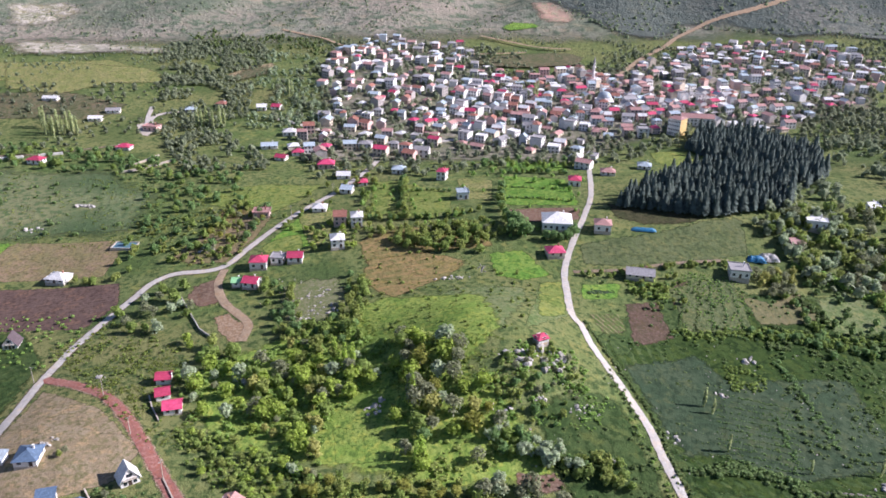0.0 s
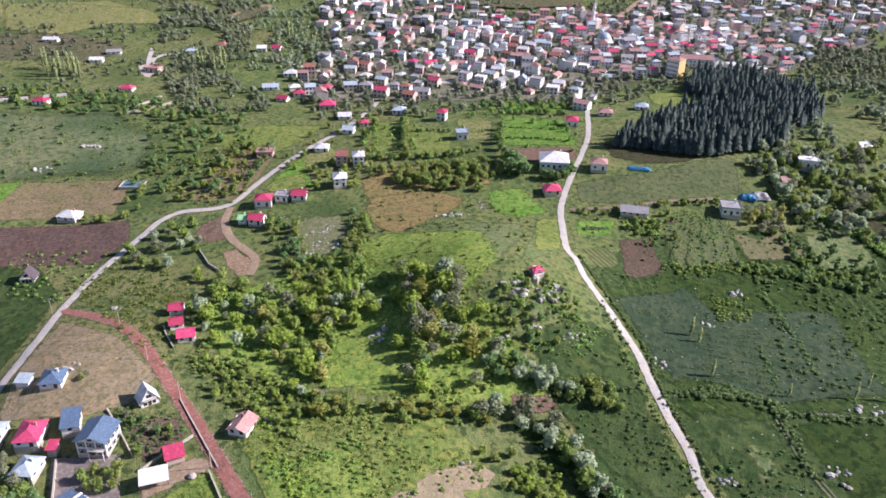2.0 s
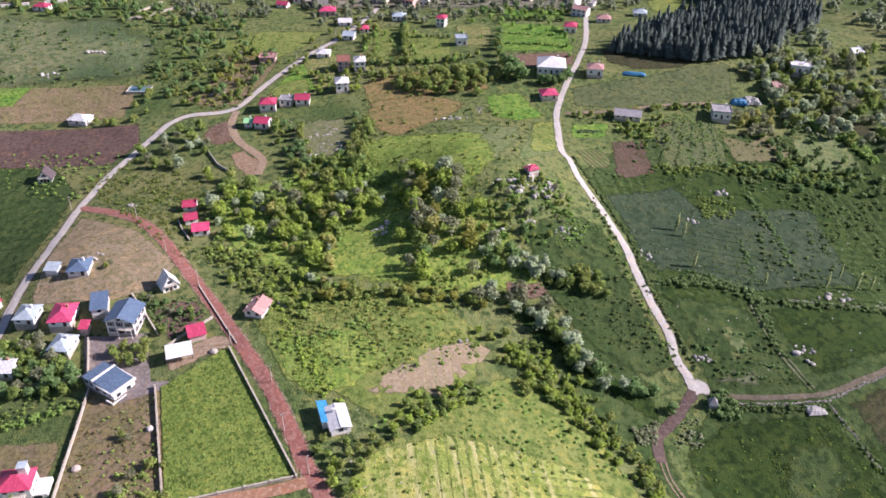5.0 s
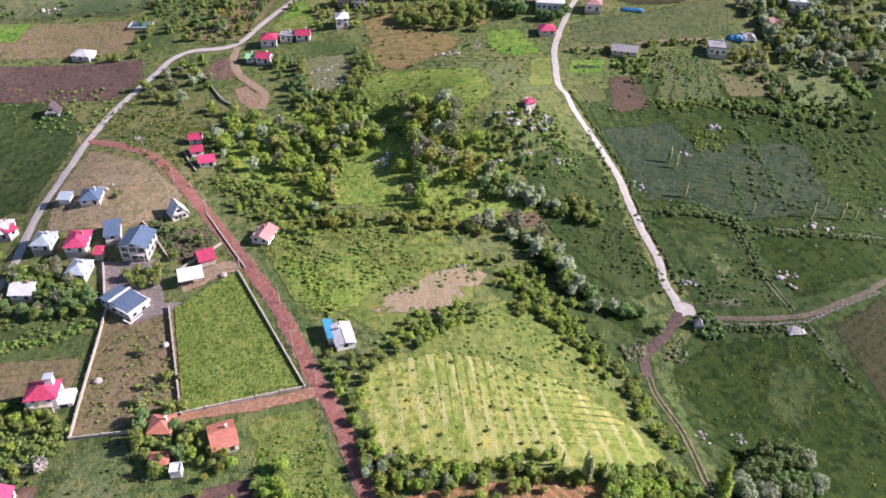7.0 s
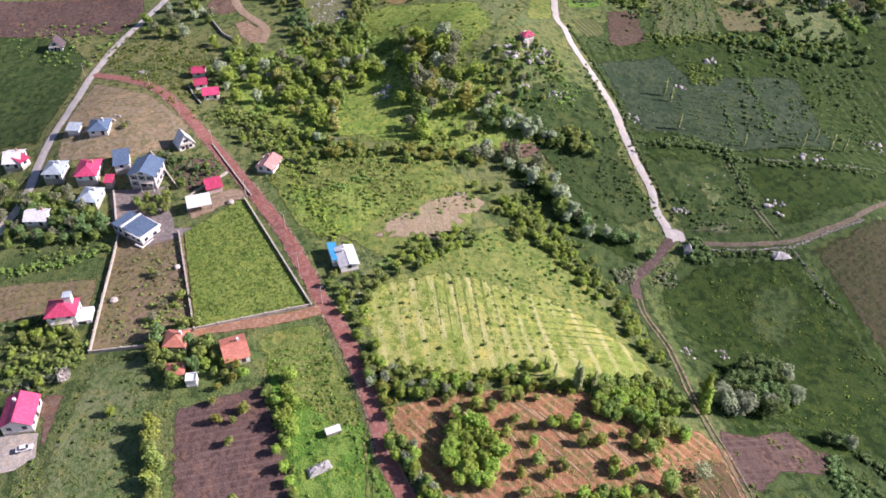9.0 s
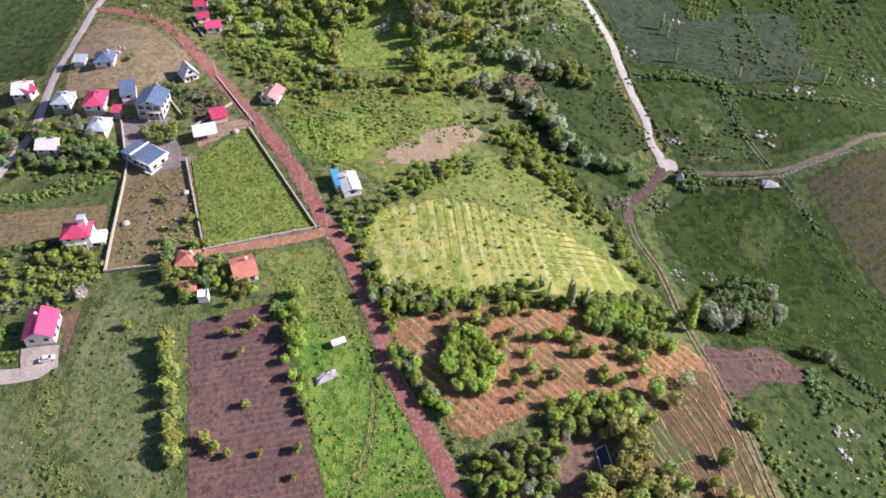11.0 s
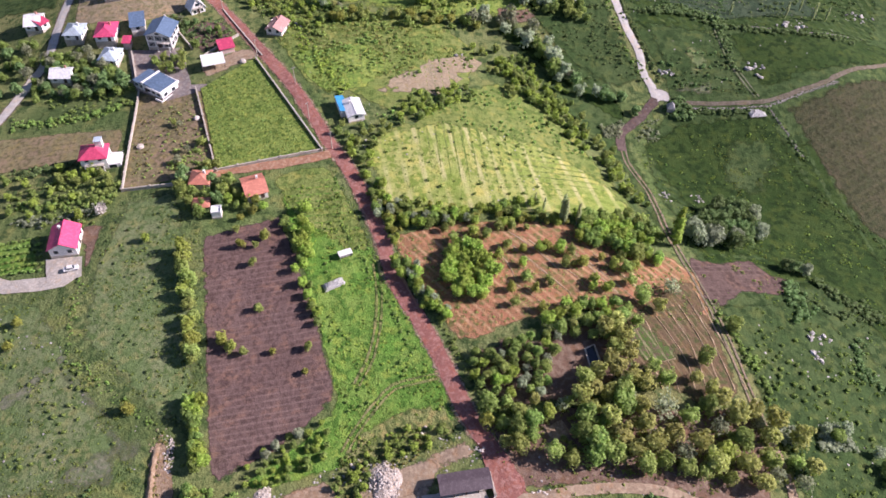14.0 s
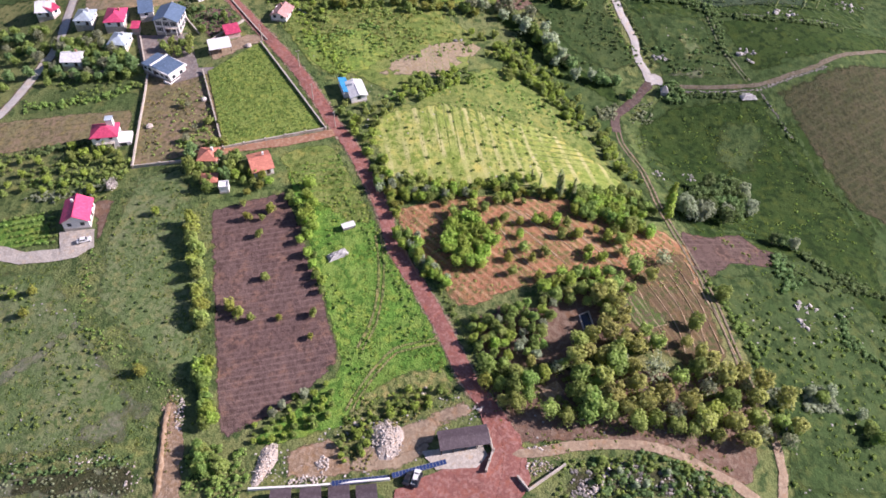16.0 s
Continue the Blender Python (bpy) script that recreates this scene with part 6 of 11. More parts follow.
field("rock_knoll", "pale rocky knoll with thin dry grass", M["knoll"], [(-46.6, 339.1), (-29.9, 347.0), (-11.2, 345.8), (-6.2, 322.5), (-16.3, 301.6), (-32.6, 295.2), (-44.3, 308.3)], feather=10, wobble=2.0)
field("farm_yard", "grey paved farm yard", M["grey_yard"], [(-103.3, 181.1), (-94.9, 179.9), (-81.5, 179.6), (-75.8, 156.3), (-69.7, 155.0), (-69.2, 151.9), (-83.9, 148.0), (-97.8, 158.3)], wobble=0.2)
field("garden_plot", "dark reddish garden soil behind the houses", M["plough"], [(-84.5, 190.5), (-75.5, 196.5), (-66.5, 196.0), (-60.5, 186.0), (-73.2, 172.8)], feather=4, wobble=1.5)
field("white_yard", "pale dusty yard", M["tan_road"], [(-75.5, 166.6), (-58.5, 176.3), (-50.1, 173.3), (-50.6, 168.5), (-70.2, 158.1)])
field("works_yard", "worn red gravel works yard", M["red"], [(12.2, 5.5), (18.0, -2.7), (23.0, -8.8), (23.9, -21.0), (17.6, -29.5), (-11.7, -26.4), (-10.0, -20.0), (3.2, -15.5), (15.4, -12.7)], lift=0.12, wobble=0.4)
field("concrete_apron", "pale concrete apron before the shelter", M["concrete"], [(-2.9, -10.6), (12.7, -8.9), (13.8, -13.3), (11.0, -16.4), (0.3, -15.8)], lift=0.13, wobble=0.2)
field("pale_terrace", "pale sandy terrace with rubble", M["tan_road"], [(-23.2, -13.6), (-17.9, -7.0), (-2.8, -0.7), (9.7, 3.6), (13.8, -2.2), (2.0, -5.2), (0.0, -10.9), (-6.8, -15.0), (-18.2, -16.1)])
field("house_apron", "pale concrete apron beside the pink-roofed house", M["concrete"], [(-111.0, 74.9), (-99.7, 74.2), (-98.4, 66.2), (-102.9, 64.9), (-109.2, 66.5)], lift=0.2, wobble=0.2)
field("house_garden", "bare brown garden behind the pink-roofed house", M["soil"], [(-103.9, 88.9), (-94.1, 88.1), (-95.1, 76.8), (-97.1, 67.8), (-99.1, 69.0)], feather=2.5, wobble=1.5)
field("soil_terrace", "brown soil terrace", M["earth"], [(-39.4, -6.5), (-25.2, -2.5), (-23.0, -5.9), (-17.5, -15.7), (-38.0, -15.1), (-37.4, -11.3)])
field("pond", "dark still pond water", M["water"], [(46.0, 25.7), (48.7, 26.9), (49.4, 17.9), (46.5, 16.8)], lift=0.16, wobble=0.1, category='pond')
field("orchard_terrace", "small reddish paved terrace under orchard trees", M["earth"], [(30.4, 3.5), (35.4, 5.6), (37.1, 2.0), (32.8, -0.4)], lift=0.2, wobble=0.2, category="terrace")
boundary_wall("pond_rim", "pale concrete rim of the pond", M["concrete"], [(46.0, 25.9), (48.9, 27.1), (49.7, 17.8), (46.4, 16.6), (46.0, 25.9)], height=0.3, thick=0.3)
field("far_red_slope", "reddish bare slope on the hillside", M["hill_red"], [(224.0, 1110.0), (269.5, 1081.7), (284.0, 1042.7), (284.1, 1011.3), (259.6, 1001.8), (226.4, 1021.4)], step=10, lift=2.2, feather=22)
field("far_rock_band", "pale rocky band on the hillside", M["hill_rock"], [(-409.6, 935.7), (-344.1, 940.5), (-274.0, 936.2), (-217.0, 906.7), (-194.4, 871.5), (-205.0, 851.5), (-265.9, 861.6), (-315.6, 854.4), (-374.7, 847.2)], step=9, lift=2.0, feather=34, wobble=6.0)
field("far_rock_slope", "pale rocky hillside", M["hill_rock"], [(-465.3, 1086.5), (-388.3, 1127.6), (-341.9, 1056.2), (-366.1, 1010.3), (-390.2, 984.5), (-428.1, 984.0)], step=14, lift=2.2, feather=25)
field("far_green", "green plot on the hillside", M["lush"], [(170.5, 998.6), (192.9, 1022.6), (225.7, 1017.5), (229.8, 1001.2), (181.8, 978.8)], step=8, lift=2.4, feather=10)
field("far_green", "pale green slope below the hillside", M["rough"], [(101.2, 811.6), (146.9, 852.0), (229.4, 876.0), (248.5, 848.7), (231.3, 807.8), (167.4, 794.2), (132.2, 798.0)], step=9, lift=2.0, feather=12)
field("far_green", "yellow-green plot at the wood", M["rough"], [(-137.0, 753.4), (-121.2, 794.3), (-84.6, 825.1), (-91.3, 774.8), (-120.0, 744.7)], step=8, lift=1.6, feather=14)
field("far_wood", "dark wooded far hillside", M["hill_wood"], [(239.5, 1108.2), (261.4, 1061.9), (287.0, 1023.4), (302.0, 979.7), (327.4, 953.4), (377.4, 950.3), (420.0, 995.1), (482.1, 988.6), (554.2, 948.3), (619.8, 956.9), (654.7, 930.6)] + [(1400.0, 1000.0), (1400.0, 1700.0), (240.0, 1700.0)], step=22, lift=2.4, feather=20)
field("far_meadow", "pale yellow-green far slope", M["mown_rough"], [(-370.8, 837.3), (-284.6, 828.2), (-210.8, 801.4), (-171.4, 741.5), (-231.6, 737.6), (-264.3, 699.9), (-324.9, 721.4)], step=8, lift=0.5, feather=14)
field("far_meadow", "pale sandy bank by the wood", M["dry"], [(-137.3, 772.8), (-123.1, 809.2), (-96.2, 824.5), (-83.5, 811.3), (-111.9, 764.3), (-130.4, 744.3)], step=8, lift=0.8, feather=9)
field("valley_grass", "bright grass under the valley trees", M["lime"], [(-75.1, 274.1), (-50.2, 289.0), (-17.7, 308.1), (5.5, 323.4), (56.3, 310.6), (55.8, 258.2), (41.0, 240.4), (53.9, 227.4), (64.3, 201.6), (71.9, 192.5), (43.9, 188.6), (17.2, 187.8), (-8.6, 197.4), (-56.1, 214.4), (-67.8, 237.6)], feather=14)
field("wood_glade", "bright lush grass between valley trees", M["lime"], [(-49.0, 272.1), (-28.6, 289.8), (-6.7, 294.6), (9.0, 276.8), (11.9, 240.1), (7.2, 203.3), (-17.4, 204.0), (-26.9, 223.8), (-37.1, 241.6)])
field("wood_glade", "bright grass running up between the trees", M["lime"], [(-22.6, 284.8), (-5.7, 306.0), (20.0, 306.8), (18.5, 259.4), (7.8, 245.5), (-6.1, 250.2), (-16.2, 261.1)], feather=6, wobble=2.0)
field("wood_glade", "bright lush grass between valley trees", M["lime"], [(-15.1, 225.7), (10.4, 218.2), (7.2, 203.3), (-13.0, 203.5)])
field("knoll_grass", "yellow-green grass on the low hill", M["spring"], [(-43.6, 197.4), (-8.6, 197.4), (23.8, 188.0), (34.7, 170.4), (29.4, 146.8), (0.9, 125.8), (-17.2, 141.0), (-32.5, 148.6), (-44.1, 175.8)])
field("slope_grass", "bright green slope grass", M["lime"], [(-37.7, 171.5), (-9.1, 173.9), (2.6, 158.3), (-9.6, 143.2), (-24.7, 141.8), (-32.7, 151.6)])
field("bare_knoll", "pale bare earth on a low hill", M["bare_tan"], [(5.4, 157.0), (13.0, 164.1), (30.5, 169.6), (37.4, 165.5), (37.1, 159.4), (27.8, 149.0), (21.0, 142.1), (5.2, 138.7), (-6.1, 139.8), (-2.9, 149.7)], feather=4, wobble=4.0)
field("worn_patch", "worn pale grass with faint tracks", M["worn"], [(-105.2, 34.6), (-96.1, 38.0), (-86.6, 28.4), (-76.9, 15.0), (-70.6, 12.7), (-72.0, -0.1), (-73.6, -14.7), (-77.7, -15.6), (-78.6, 0.7), (-86.2, 16.1), (-94.0, 25.7)], feather=9, wobble=2.0)
field("worn_patch", "worn pale grass beside the path", M["worn"], [(-97.6, 4.6), (-81.3, 13.8), (-74.7, 9.8), (-77.4, -2.5), (-93.4, -2.1)], feather=9, wobble=2.0)
field("worn_path", "thin worn path in grass", M["worn"], [(-120.6, 24.2), (-109.2, 30.7), (-101.2, 38.7), (-98.4, 41.2), (-96.3, 38.9), (-100.2, 33.9), (-108.2, 26.0), (-119.3, 19.2)], feather=0.8)
field("ditch_bank", "grey-brown scrubby ditch bank", M["dull"], [(-110.1, -5.9), (-101.4, -5.7), (-92.7, -5.7), (-81.4, -4.8), (-76.4, -4.9), (-74.9, -10.3), (-75.0, -14.7), (-109.1, -10.2)], feather=2.5, wobble=2.0)
field("bare_patch", "small bare soil patch in the grass", M["soil"], [(-23.8, 14.0), (-19.0, 16.7), (-16.9, 15.7), (-22.3, 12.4)], feather=1.5, wobble=1.0)
field("scrub_slope", "rough grass slope above the rubble", M["mown_rough"], [(-23.7, 1.4), (-17.4, 9.1), (-4.7, 14.6), (7.9, 14.8), (9.0, 4.2), (0.4, 1.1), (-8.8, -0.3), (-17.8, -2.5)], feather=4, wobble=2.0)
field("rubble_slope", "pale stony slope below the grass", M["tan_road"], [(-18.0, -8.8), (-14.9, -4.5), (-5.8, -1.5), (0.2, -0.6), (4.7, -0.3), (0.9, -9.5), (-9.5, -12.1), (-16.8, -15.1)], feather=2.5, wobble=1.5)
field("earth_cut", "dug orange-brown earth track", M["earth"], [(-69.0, 11.7), (-65.5, 10.2), (-63.8, -0.9), (-62.5, -18.8), (-69.4, -18.0), (-69.6, -3.4), (-69.8, 6.0)], feather=1.0)
field("brown_strip", "brown rough grass strip between gardens", M["brown"], [(-152.7, 139.3), (-127.3, 139.3), (-97.0, 135.9), (-95.5, 119.7), (-112.2, 119.2), (-146.4, 118.1)])
field("grass_under_vines", "green plot with rows of low vines", M["lush"], [(-136.6, 84.4), (-117.3, 86.0), (-111.2, 70.7), (-125.5, 70.3), (-133.5, 72.9)])
field("slope_west", "mid-green scrubby slope", M["pale_slope"], [(-282.6, 539.1), (-209.4, 521.3), (-174.2, 528.1), (-124.1, 471.4), (-124.9, 410.0), (-184.5, 409.5), (-221.5, 399.1)], feather=22, wobble=2.5)
field("green_plot", "light green sloping meadow above the road", M["spring"], [(-109.9, 460.6), (-92.7, 476.7), (-64.1, 483.6), (-34.0, 476.7), (-22.2, 480.9), (-37.9, 446.8), (-60.0, 421.6), (-73.1, 433.8), (-95.6, 447.7)], feather=6, wobble=2.0)
field("green_plot", "light green meadow beside the road", M["spring"], [(-59.5, 382.5), (-49.4, 392.8), (-35.2, 395.5), (-32.0, 373.9), (-54.1, 373.5)], feather=4, wobble=1.5)
field("green_plot", "pale green yard between houses", M["mown_rough"], [(-43.6, 426.9), (-18.2, 428.6), (-16.9, 395.1), (-28.7, 365.7), (-36.8, 394.3)], feather=5, wobble=1.5)
field("green_plot", "light green garden plot", M["spring"], [(2.5, 473.9), (22.8, 476.7), (19.5, 413.1), (0.7, 406.6)], feather=3, wobble=1.0)
field("green_plot", "light green garden plot", M["spring"], [(25.5, 470.6), (52.1, 440.6), (48.4, 406.2), (22.8, 401.3)], feather=3, wobble=1.0)
field("green_plot", "yellow-green plot with rows", M["mown_rough"], [(57.9, 475.6), (81.7, 464.6), (74.4, 418.7), (54.2, 428.0)], feather=3, wobble=1.0)
field("green_plot", "bright green plot with dark rows", M["lush"], [(99.7, 542.7), (145.6, 527.2), (135.8, 479.8), (92.0, 485.1)], feather=4, wobble=1.5)
field("green_plot", "bright green plot with dark rows", M["lush"], [(88.5, 475.9), (128.0, 459.1), (122.8, 400.3), (77.4, 409.5)], feather=4, wobble=1.5)
field("green_plot", "bright green plot by the hall", M["lush"], [(60.5, 357.4), (81.3, 357.9), (91.3, 329.5), (74.7, 323.8), (59.4, 330.9)], feather=5, wobble=2.0)
field("green_plot", "light green roadside plot", M["spring"], [(80.2, 323.8), (94.8, 326.7), (87.4, 287.1), (67.2, 271.3)], feather=4, wobble=1.5)
field("scrub_patch", "orange-brown scrub beside the road", M["terrace"], [(-89.4, 440.9), (-75.0, 449.5), (-62.2, 433.2), (-56.8, 412.1), (-72.9, 391.0), (-87.3, 392.8)], feather=6, wobble=2.0)
field("pine_meadow", "light green meadow between the pines", M["spring"], [(207.9, 533.5), (236.5, 539.3), (253.5, 521.1), (241.1, 507.0), (207.0, 478.7), (200.9, 501.2)], feather=6, wobble=2.0)
field("pale_yard", "pale bare yard at the farm fork", M["concrete"], [(-182.0, 625.0), (-170.9, 631.1), (-163.0, 606.5), (-167.6, 591.7), (-176.3, 603.8)], feather=3, wobble=1.5)
field("damp_plot", "dull brown damp plot below the bushes", M["soil"], [(42.1, 200.3), (62.6, 198.8), (65.1, 190.5), (56.1, 187.5), (44.0, 191.7)], feather=5, wobble=2.0)
field("slope_brown", "brown scrub slope beside the road", M["brown"], [(-89.7, 413.7), (-70.2, 434.5), (-52.8, 426.1), (-59.1, 395.5), (-73.4, 368.2), (-93.9, 370.1), (-105.1, 382.6)], feather=5)
field("shrub_plot", "dull green plot with rows of low bushes", M["rough_green"], [(143.5, 319.2), (160.9, 325.8), (180.8, 327.8), (175.0, 289.1), (157.3, 283.9), (139.2, 282.4)], feather=3, wobble=1.5)
field("soil_strip_east", "brown soil strip among trees", M["dull"], [(242.5, 341.2), (256.8, 334.3), (272.5, 323.5), (267.2, 312.7), (252.5, 319.5), (241.0, 327.1)], feather=4)
# Shade beside the stream trees is given by the dimmed grass colour.
field("stream_meadow", "meadow beside the stream trees in a shaded green", M["mid"], [(53.5, 224.7), (80.4, 236.5), (95.1, 232.0), (97.5, 201.9), (100.7, 171.2), (105.2, 154.5), (87.7, 146.8), (73.8, 160.0), (64.1, 176.2), (58.2, 193.0)], feather=10, wobble=2.5)
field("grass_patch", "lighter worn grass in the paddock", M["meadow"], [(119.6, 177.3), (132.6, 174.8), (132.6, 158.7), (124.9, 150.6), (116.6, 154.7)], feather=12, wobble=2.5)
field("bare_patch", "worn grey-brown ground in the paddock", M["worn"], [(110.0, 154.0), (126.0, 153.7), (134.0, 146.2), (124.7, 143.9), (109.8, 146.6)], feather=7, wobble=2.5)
# A less darkened green gives the sunlit part of the pasture.
field("grass_patch", "green pasture patch coloured as sunlit", M["mid"], [(119.0, 127.1), (143.6, 127.8), (148.3, 110.3), (128.8, 89.3), (113.1, 96.9)], feather=16, wobble=3.0)
# Darkened grass colour stands in for shade along the stream.
field("stream_bank", "grass along the stream in a shaded green", M["deep"], [(39.6, 190.0), (61.7, 186.9), (73.1, 157.2), (91.2, 144.2), (89.1, 129.3), (74.3, 143.9), (60.7, 159.6), (46.7, 177.6)], feather=5, wobble=2.5)

# ---- roads and tracks
road("field_lane", "narrow earth lane between fields", M["track"], 2.6, [(100.8, 333.6), (113.8, 334.2), (128.5, 334.9), (157.1, 340.7), (185.4, 343.3)])
road("road_east", "pale worn asphalt village road", M["pale_road"], 3.4, [(199.2, 637.0), (182.3, 590.1), (167.4, 549.4), (150.3, 484.7), (133.0, 420.4), (121.6, 391.1), (112.3, 371.8), (104.7, 355.9), (96.5, 334.8), (92.9, 315.5), (88.7, 289.6), (89.8, 279.0), (89.8, 262.2), (92.2, 249.7), (95.2, 238.5), (97.8, 225.8), (99.5, 215.3), (99.5, 204.9), (99.9, 193.9), (100.9, 180.3), (102.2, 169.9), (101.2, 159.8), (103.1, 152.2), (103.4, 145.7)])
road("road_west", "pale worn asphalt country road", M["pale_road"], 3.9, [(8.0, 527.2), (0.6, 503.6), (-17.5, 460.9), (-32.1, 438.3), (-42.5, 421.0), (-53.5, 401.5), (-63.6, 383.1), (-71.9, 367.9), (-81.1, 362.9), (-98.1, 363.0), (-107.8, 355.9), (-113.1, 343.8), (-127.5, 305.9), (-130.8, 288.5), (-132.9, 273.0), (-132.4, 249.9), (-131.8, 228.8), (-133.2, 210.2), (-134.1, 196.8), (-135.1, 183.8), (-138.1, 174.1), (-138.3, 174.7), (-143.2, 160.7), (-149.5, 143.1), (-157.8, 128.4)], verge=M["track"])
road("red_road", "red gravel road between fields", M["red"], 4.8, [(-132.6, 277.0), (-116.1, 267.7), (-100.5, 254.6), (-88.2, 237.5), (-78.0, 220.7), (-68.6, 204.9), (-60.2, 191.1), (-52.5, 177.0), (-45.2, 163.4), (-38.3, 150.0), (-32.9, 137.1), (-27.8, 124.3), (-23.1, 111.9), (-18.7, 103.2), (-15.4, 94.5), (-13.0, 86.4), (-10.6, 78.8), (-8.1, 69.5), (-5.4, 55.0), (1.2, 39.8), (5.7, 28.0), (8.7, 18.3), (11.8, 8.1), (16.2, -0.3), (20.0, -8.8), (19.4, -17.6), (15.8, -27.3)], verge=M["tan_road"])
road("red_lane", "orange-brown earth lane along a wall", M["lane"], 4.2, [(-23.5, 108.1), (-37.1, 105.7), (-50.3, 104.8), (-60.1, 104.1), (-67.9, 101.4)])
road("verge", "orange earth shoulder beside the red road", M["lane"], 1.0, [(-13.9, 83.0), (-12.0, 77.7), (-9.5, 70.8), (-6.1, 62.9), (-2.6, 53.8), (0.4, 45.6), (2.2, 39.7), (4.6, 33.6), (5.9, 27.7)], lift=0.2, category="verge")
road("dirt_track", "purple-brown dirt track", M["purple"], 3.8, [(103.5, 146.0), (99.9, 142.2), (95.2, 137.5), (89.6, 132.5), (85.8, 129.3), (83.8, 123.9), (83.3, 118.9)])
two_track("wheel_track", "worn two-wheel farm track", M["track"], 1.7, [(85.0, 126.5), (83.7, 118.3), (83.3, 111.7), (84.5, 105.2), (86.0, 97.0), (86.0, 90.2), (85.6, 81.4), (85.0, 72.3), (85.9, 58.7), (86.5, 54.7), (88.1, 40.1), (89.1, 27.1), (89.6, 13.4), (90.3, 0.9), (91.2, -5.9), (91.6, -13.9)])
two_track("wheel_track", "faint wheel marks across the grass", M["worn"], 1.6, [(139.7, 185.2), (138.8, 173.4), (138.8, 162.7), (140.7, 151.9), (143.3, 142.3)])
two_track("wheel_track", "faint wheel marks in lush grass", M["mown_rough"], 1.6, [(4.6, 21.9), (-1.9, 21.1), (-7.5, 20.0), (-12.5, 15.5), (-17.4, 9.1), (-21.4, 2.8)])
two_track("wheel_track", "faint wheel marks in lush grass", M["mown_rough"], 1.6, [(-10.5, 61.0), (-9.9, 51.2), (-10.8, 40.1), (-13.3, 29.8), (-17.5, 21.8)])
road("gravel_path", "pale gravel path", M["tan_road"], 2.6, [(90.7, -1.7), (91.3, -6.7), (91.7, -12.7), (91.2, -20.1), (89.6, -26.0), (87.1, -31.6)])
road("earth_road", "tan earth road", M["tan_road"], 2.8, [(20.0, -13.9), (28.0, -13.9), (37.0, -13.2), (45.9, -13.4), (54.8, -14.4), (63.2, -17.1), (69.7, -21.4), (76.1, -25.4), (81.5, -30.1)])
road("east_lane", "brown earth lane", M["dull_track"], 2.1, [(110.1, 143.7), (117.7, 142.1), (125.8, 140.8), (136.2, 140.1), (146.9, 140.1), (154.1, 141.8), (161.8, 144.5), (172.3, 147.9)] + [(188.5, 156.4), (203.2, 162.7), (219.9, 171.3)] + [(230.0, 172.0)])
road("concrete_drive", "pale concrete drive", M["concrete"], 4.2, [(-137.4, 73.8), (-128.9, 69.7), (-120.9, 66.5), (-111.8, 65.6), (-104.0, 66.0), (-101.4, 68.3)])
road("dirt_lane", "tan dirt lane in a bare yard", M["tan_road"], 4.5, [(-73.1, 362.3), (-74.1, 347.2), (-68.6, 329.7), (-60.5, 317.1), (-54.0, 306.3), (-55.1, 292.1)])
road("town_road", "pale town street", M["pale_road"], 6, [(-78.9, 640.6), (-55.6, 621.2), (-20.7, 592.1), (5.5, 575.4), (49.1, 574.9), (85.4, 582.1), (129.4, 587.5)], lift=0.6)
road("town_road", "pale town street", M["pale_road"], 5, [(-45.8, 648.0), (-2.9, 649.9), (55.7, 654.9)], lift=0.6)
road("hill_road", "pale road climbing the far hillside", M["tan_road"], 7, [(204.5, 662.7), (243.9, 736.9), (276.2, 789.9), (314.1, 846.6), (360.0, 907.1), (397.4, 964.3), (441.2, 1001.5), (472.6, 1014.6), (520.1, 1027.2), (580.3, 1047.8)], lift=3.2, wobble=0.6)
road("hill_road", "pale track across the far slope", M["tan_road"], 5, [(105.7, 849.4), (140.9, 854.1), (181.0, 864.0)], lift=2.4, wobble=0.5)
road("hill_road", "pale track across the far slope", M["tan_road"], 5, [(141.7, 948.9), (171.3, 919.2), (199.8, 892.0), (238.5, 885.9)], lift=3.0, wobble=0.5)
road("hill_road", "pale track on the hillside", M["tan_road"], 5, [(-98.4, 984.6), (-55.9, 953.6), (-21.4, 900.7), (4.4, 907.2)], lift=2.2, wobble=0.5)
road("farm_track", "pale farm track at the fork", M["pale_road"], 4, [(-173.5, 618.8), (-178.0, 643.6), (-181.3, 672.1)], lift=0.5)
road("farm_track", "pale farm track at the fork", M["pale_road"], 5, [(-174.2, 621.9), (-172.9, 645.2), (-163.9, 654.9), (-153.4, 658.3)], lift=0.5)
road("farm_track", "brown farm lane", M["track"], 3, [(-270.9, 546.6), (-234.1, 549.4), (-209.7, 557.1), (-181.4, 569.0)], lift=0.5)

furrows("pale earth ridges between vegetable rows", [[(58.1, 34.0), (59.0, 27.7), (58.9, 19.6)], [(62.2, 33.3), (63.3, 26.3), (64.4, 18.5), (64.7, 12.5)], [(65.9, 34.6), (67.4, 26.2), (69.3, 18.3), (69.2, 12.3)], [(69.5, 36.1), (72.3, 28.3), (74.3, 20.9), (74.0, 12.2)], [(73.8, 37.7), (76.6, 29.8), (77.6, 20.9), (77.3, 12.1)], [(77.8, 40.3), (80.2, 30.3), (81.5, 20.9), (81.3, 11.7)], [(81.4, 42.5), (83.7, 32.3), (84.8, 21.8), (85.6, 12.0)], [(85.2, 44.9), (86.5, 33.3), (88.1, 22.8), (89.3, 12.0)], [(59.6, 18.7), (64.9, 20.2), (71.2, 21.9)]])
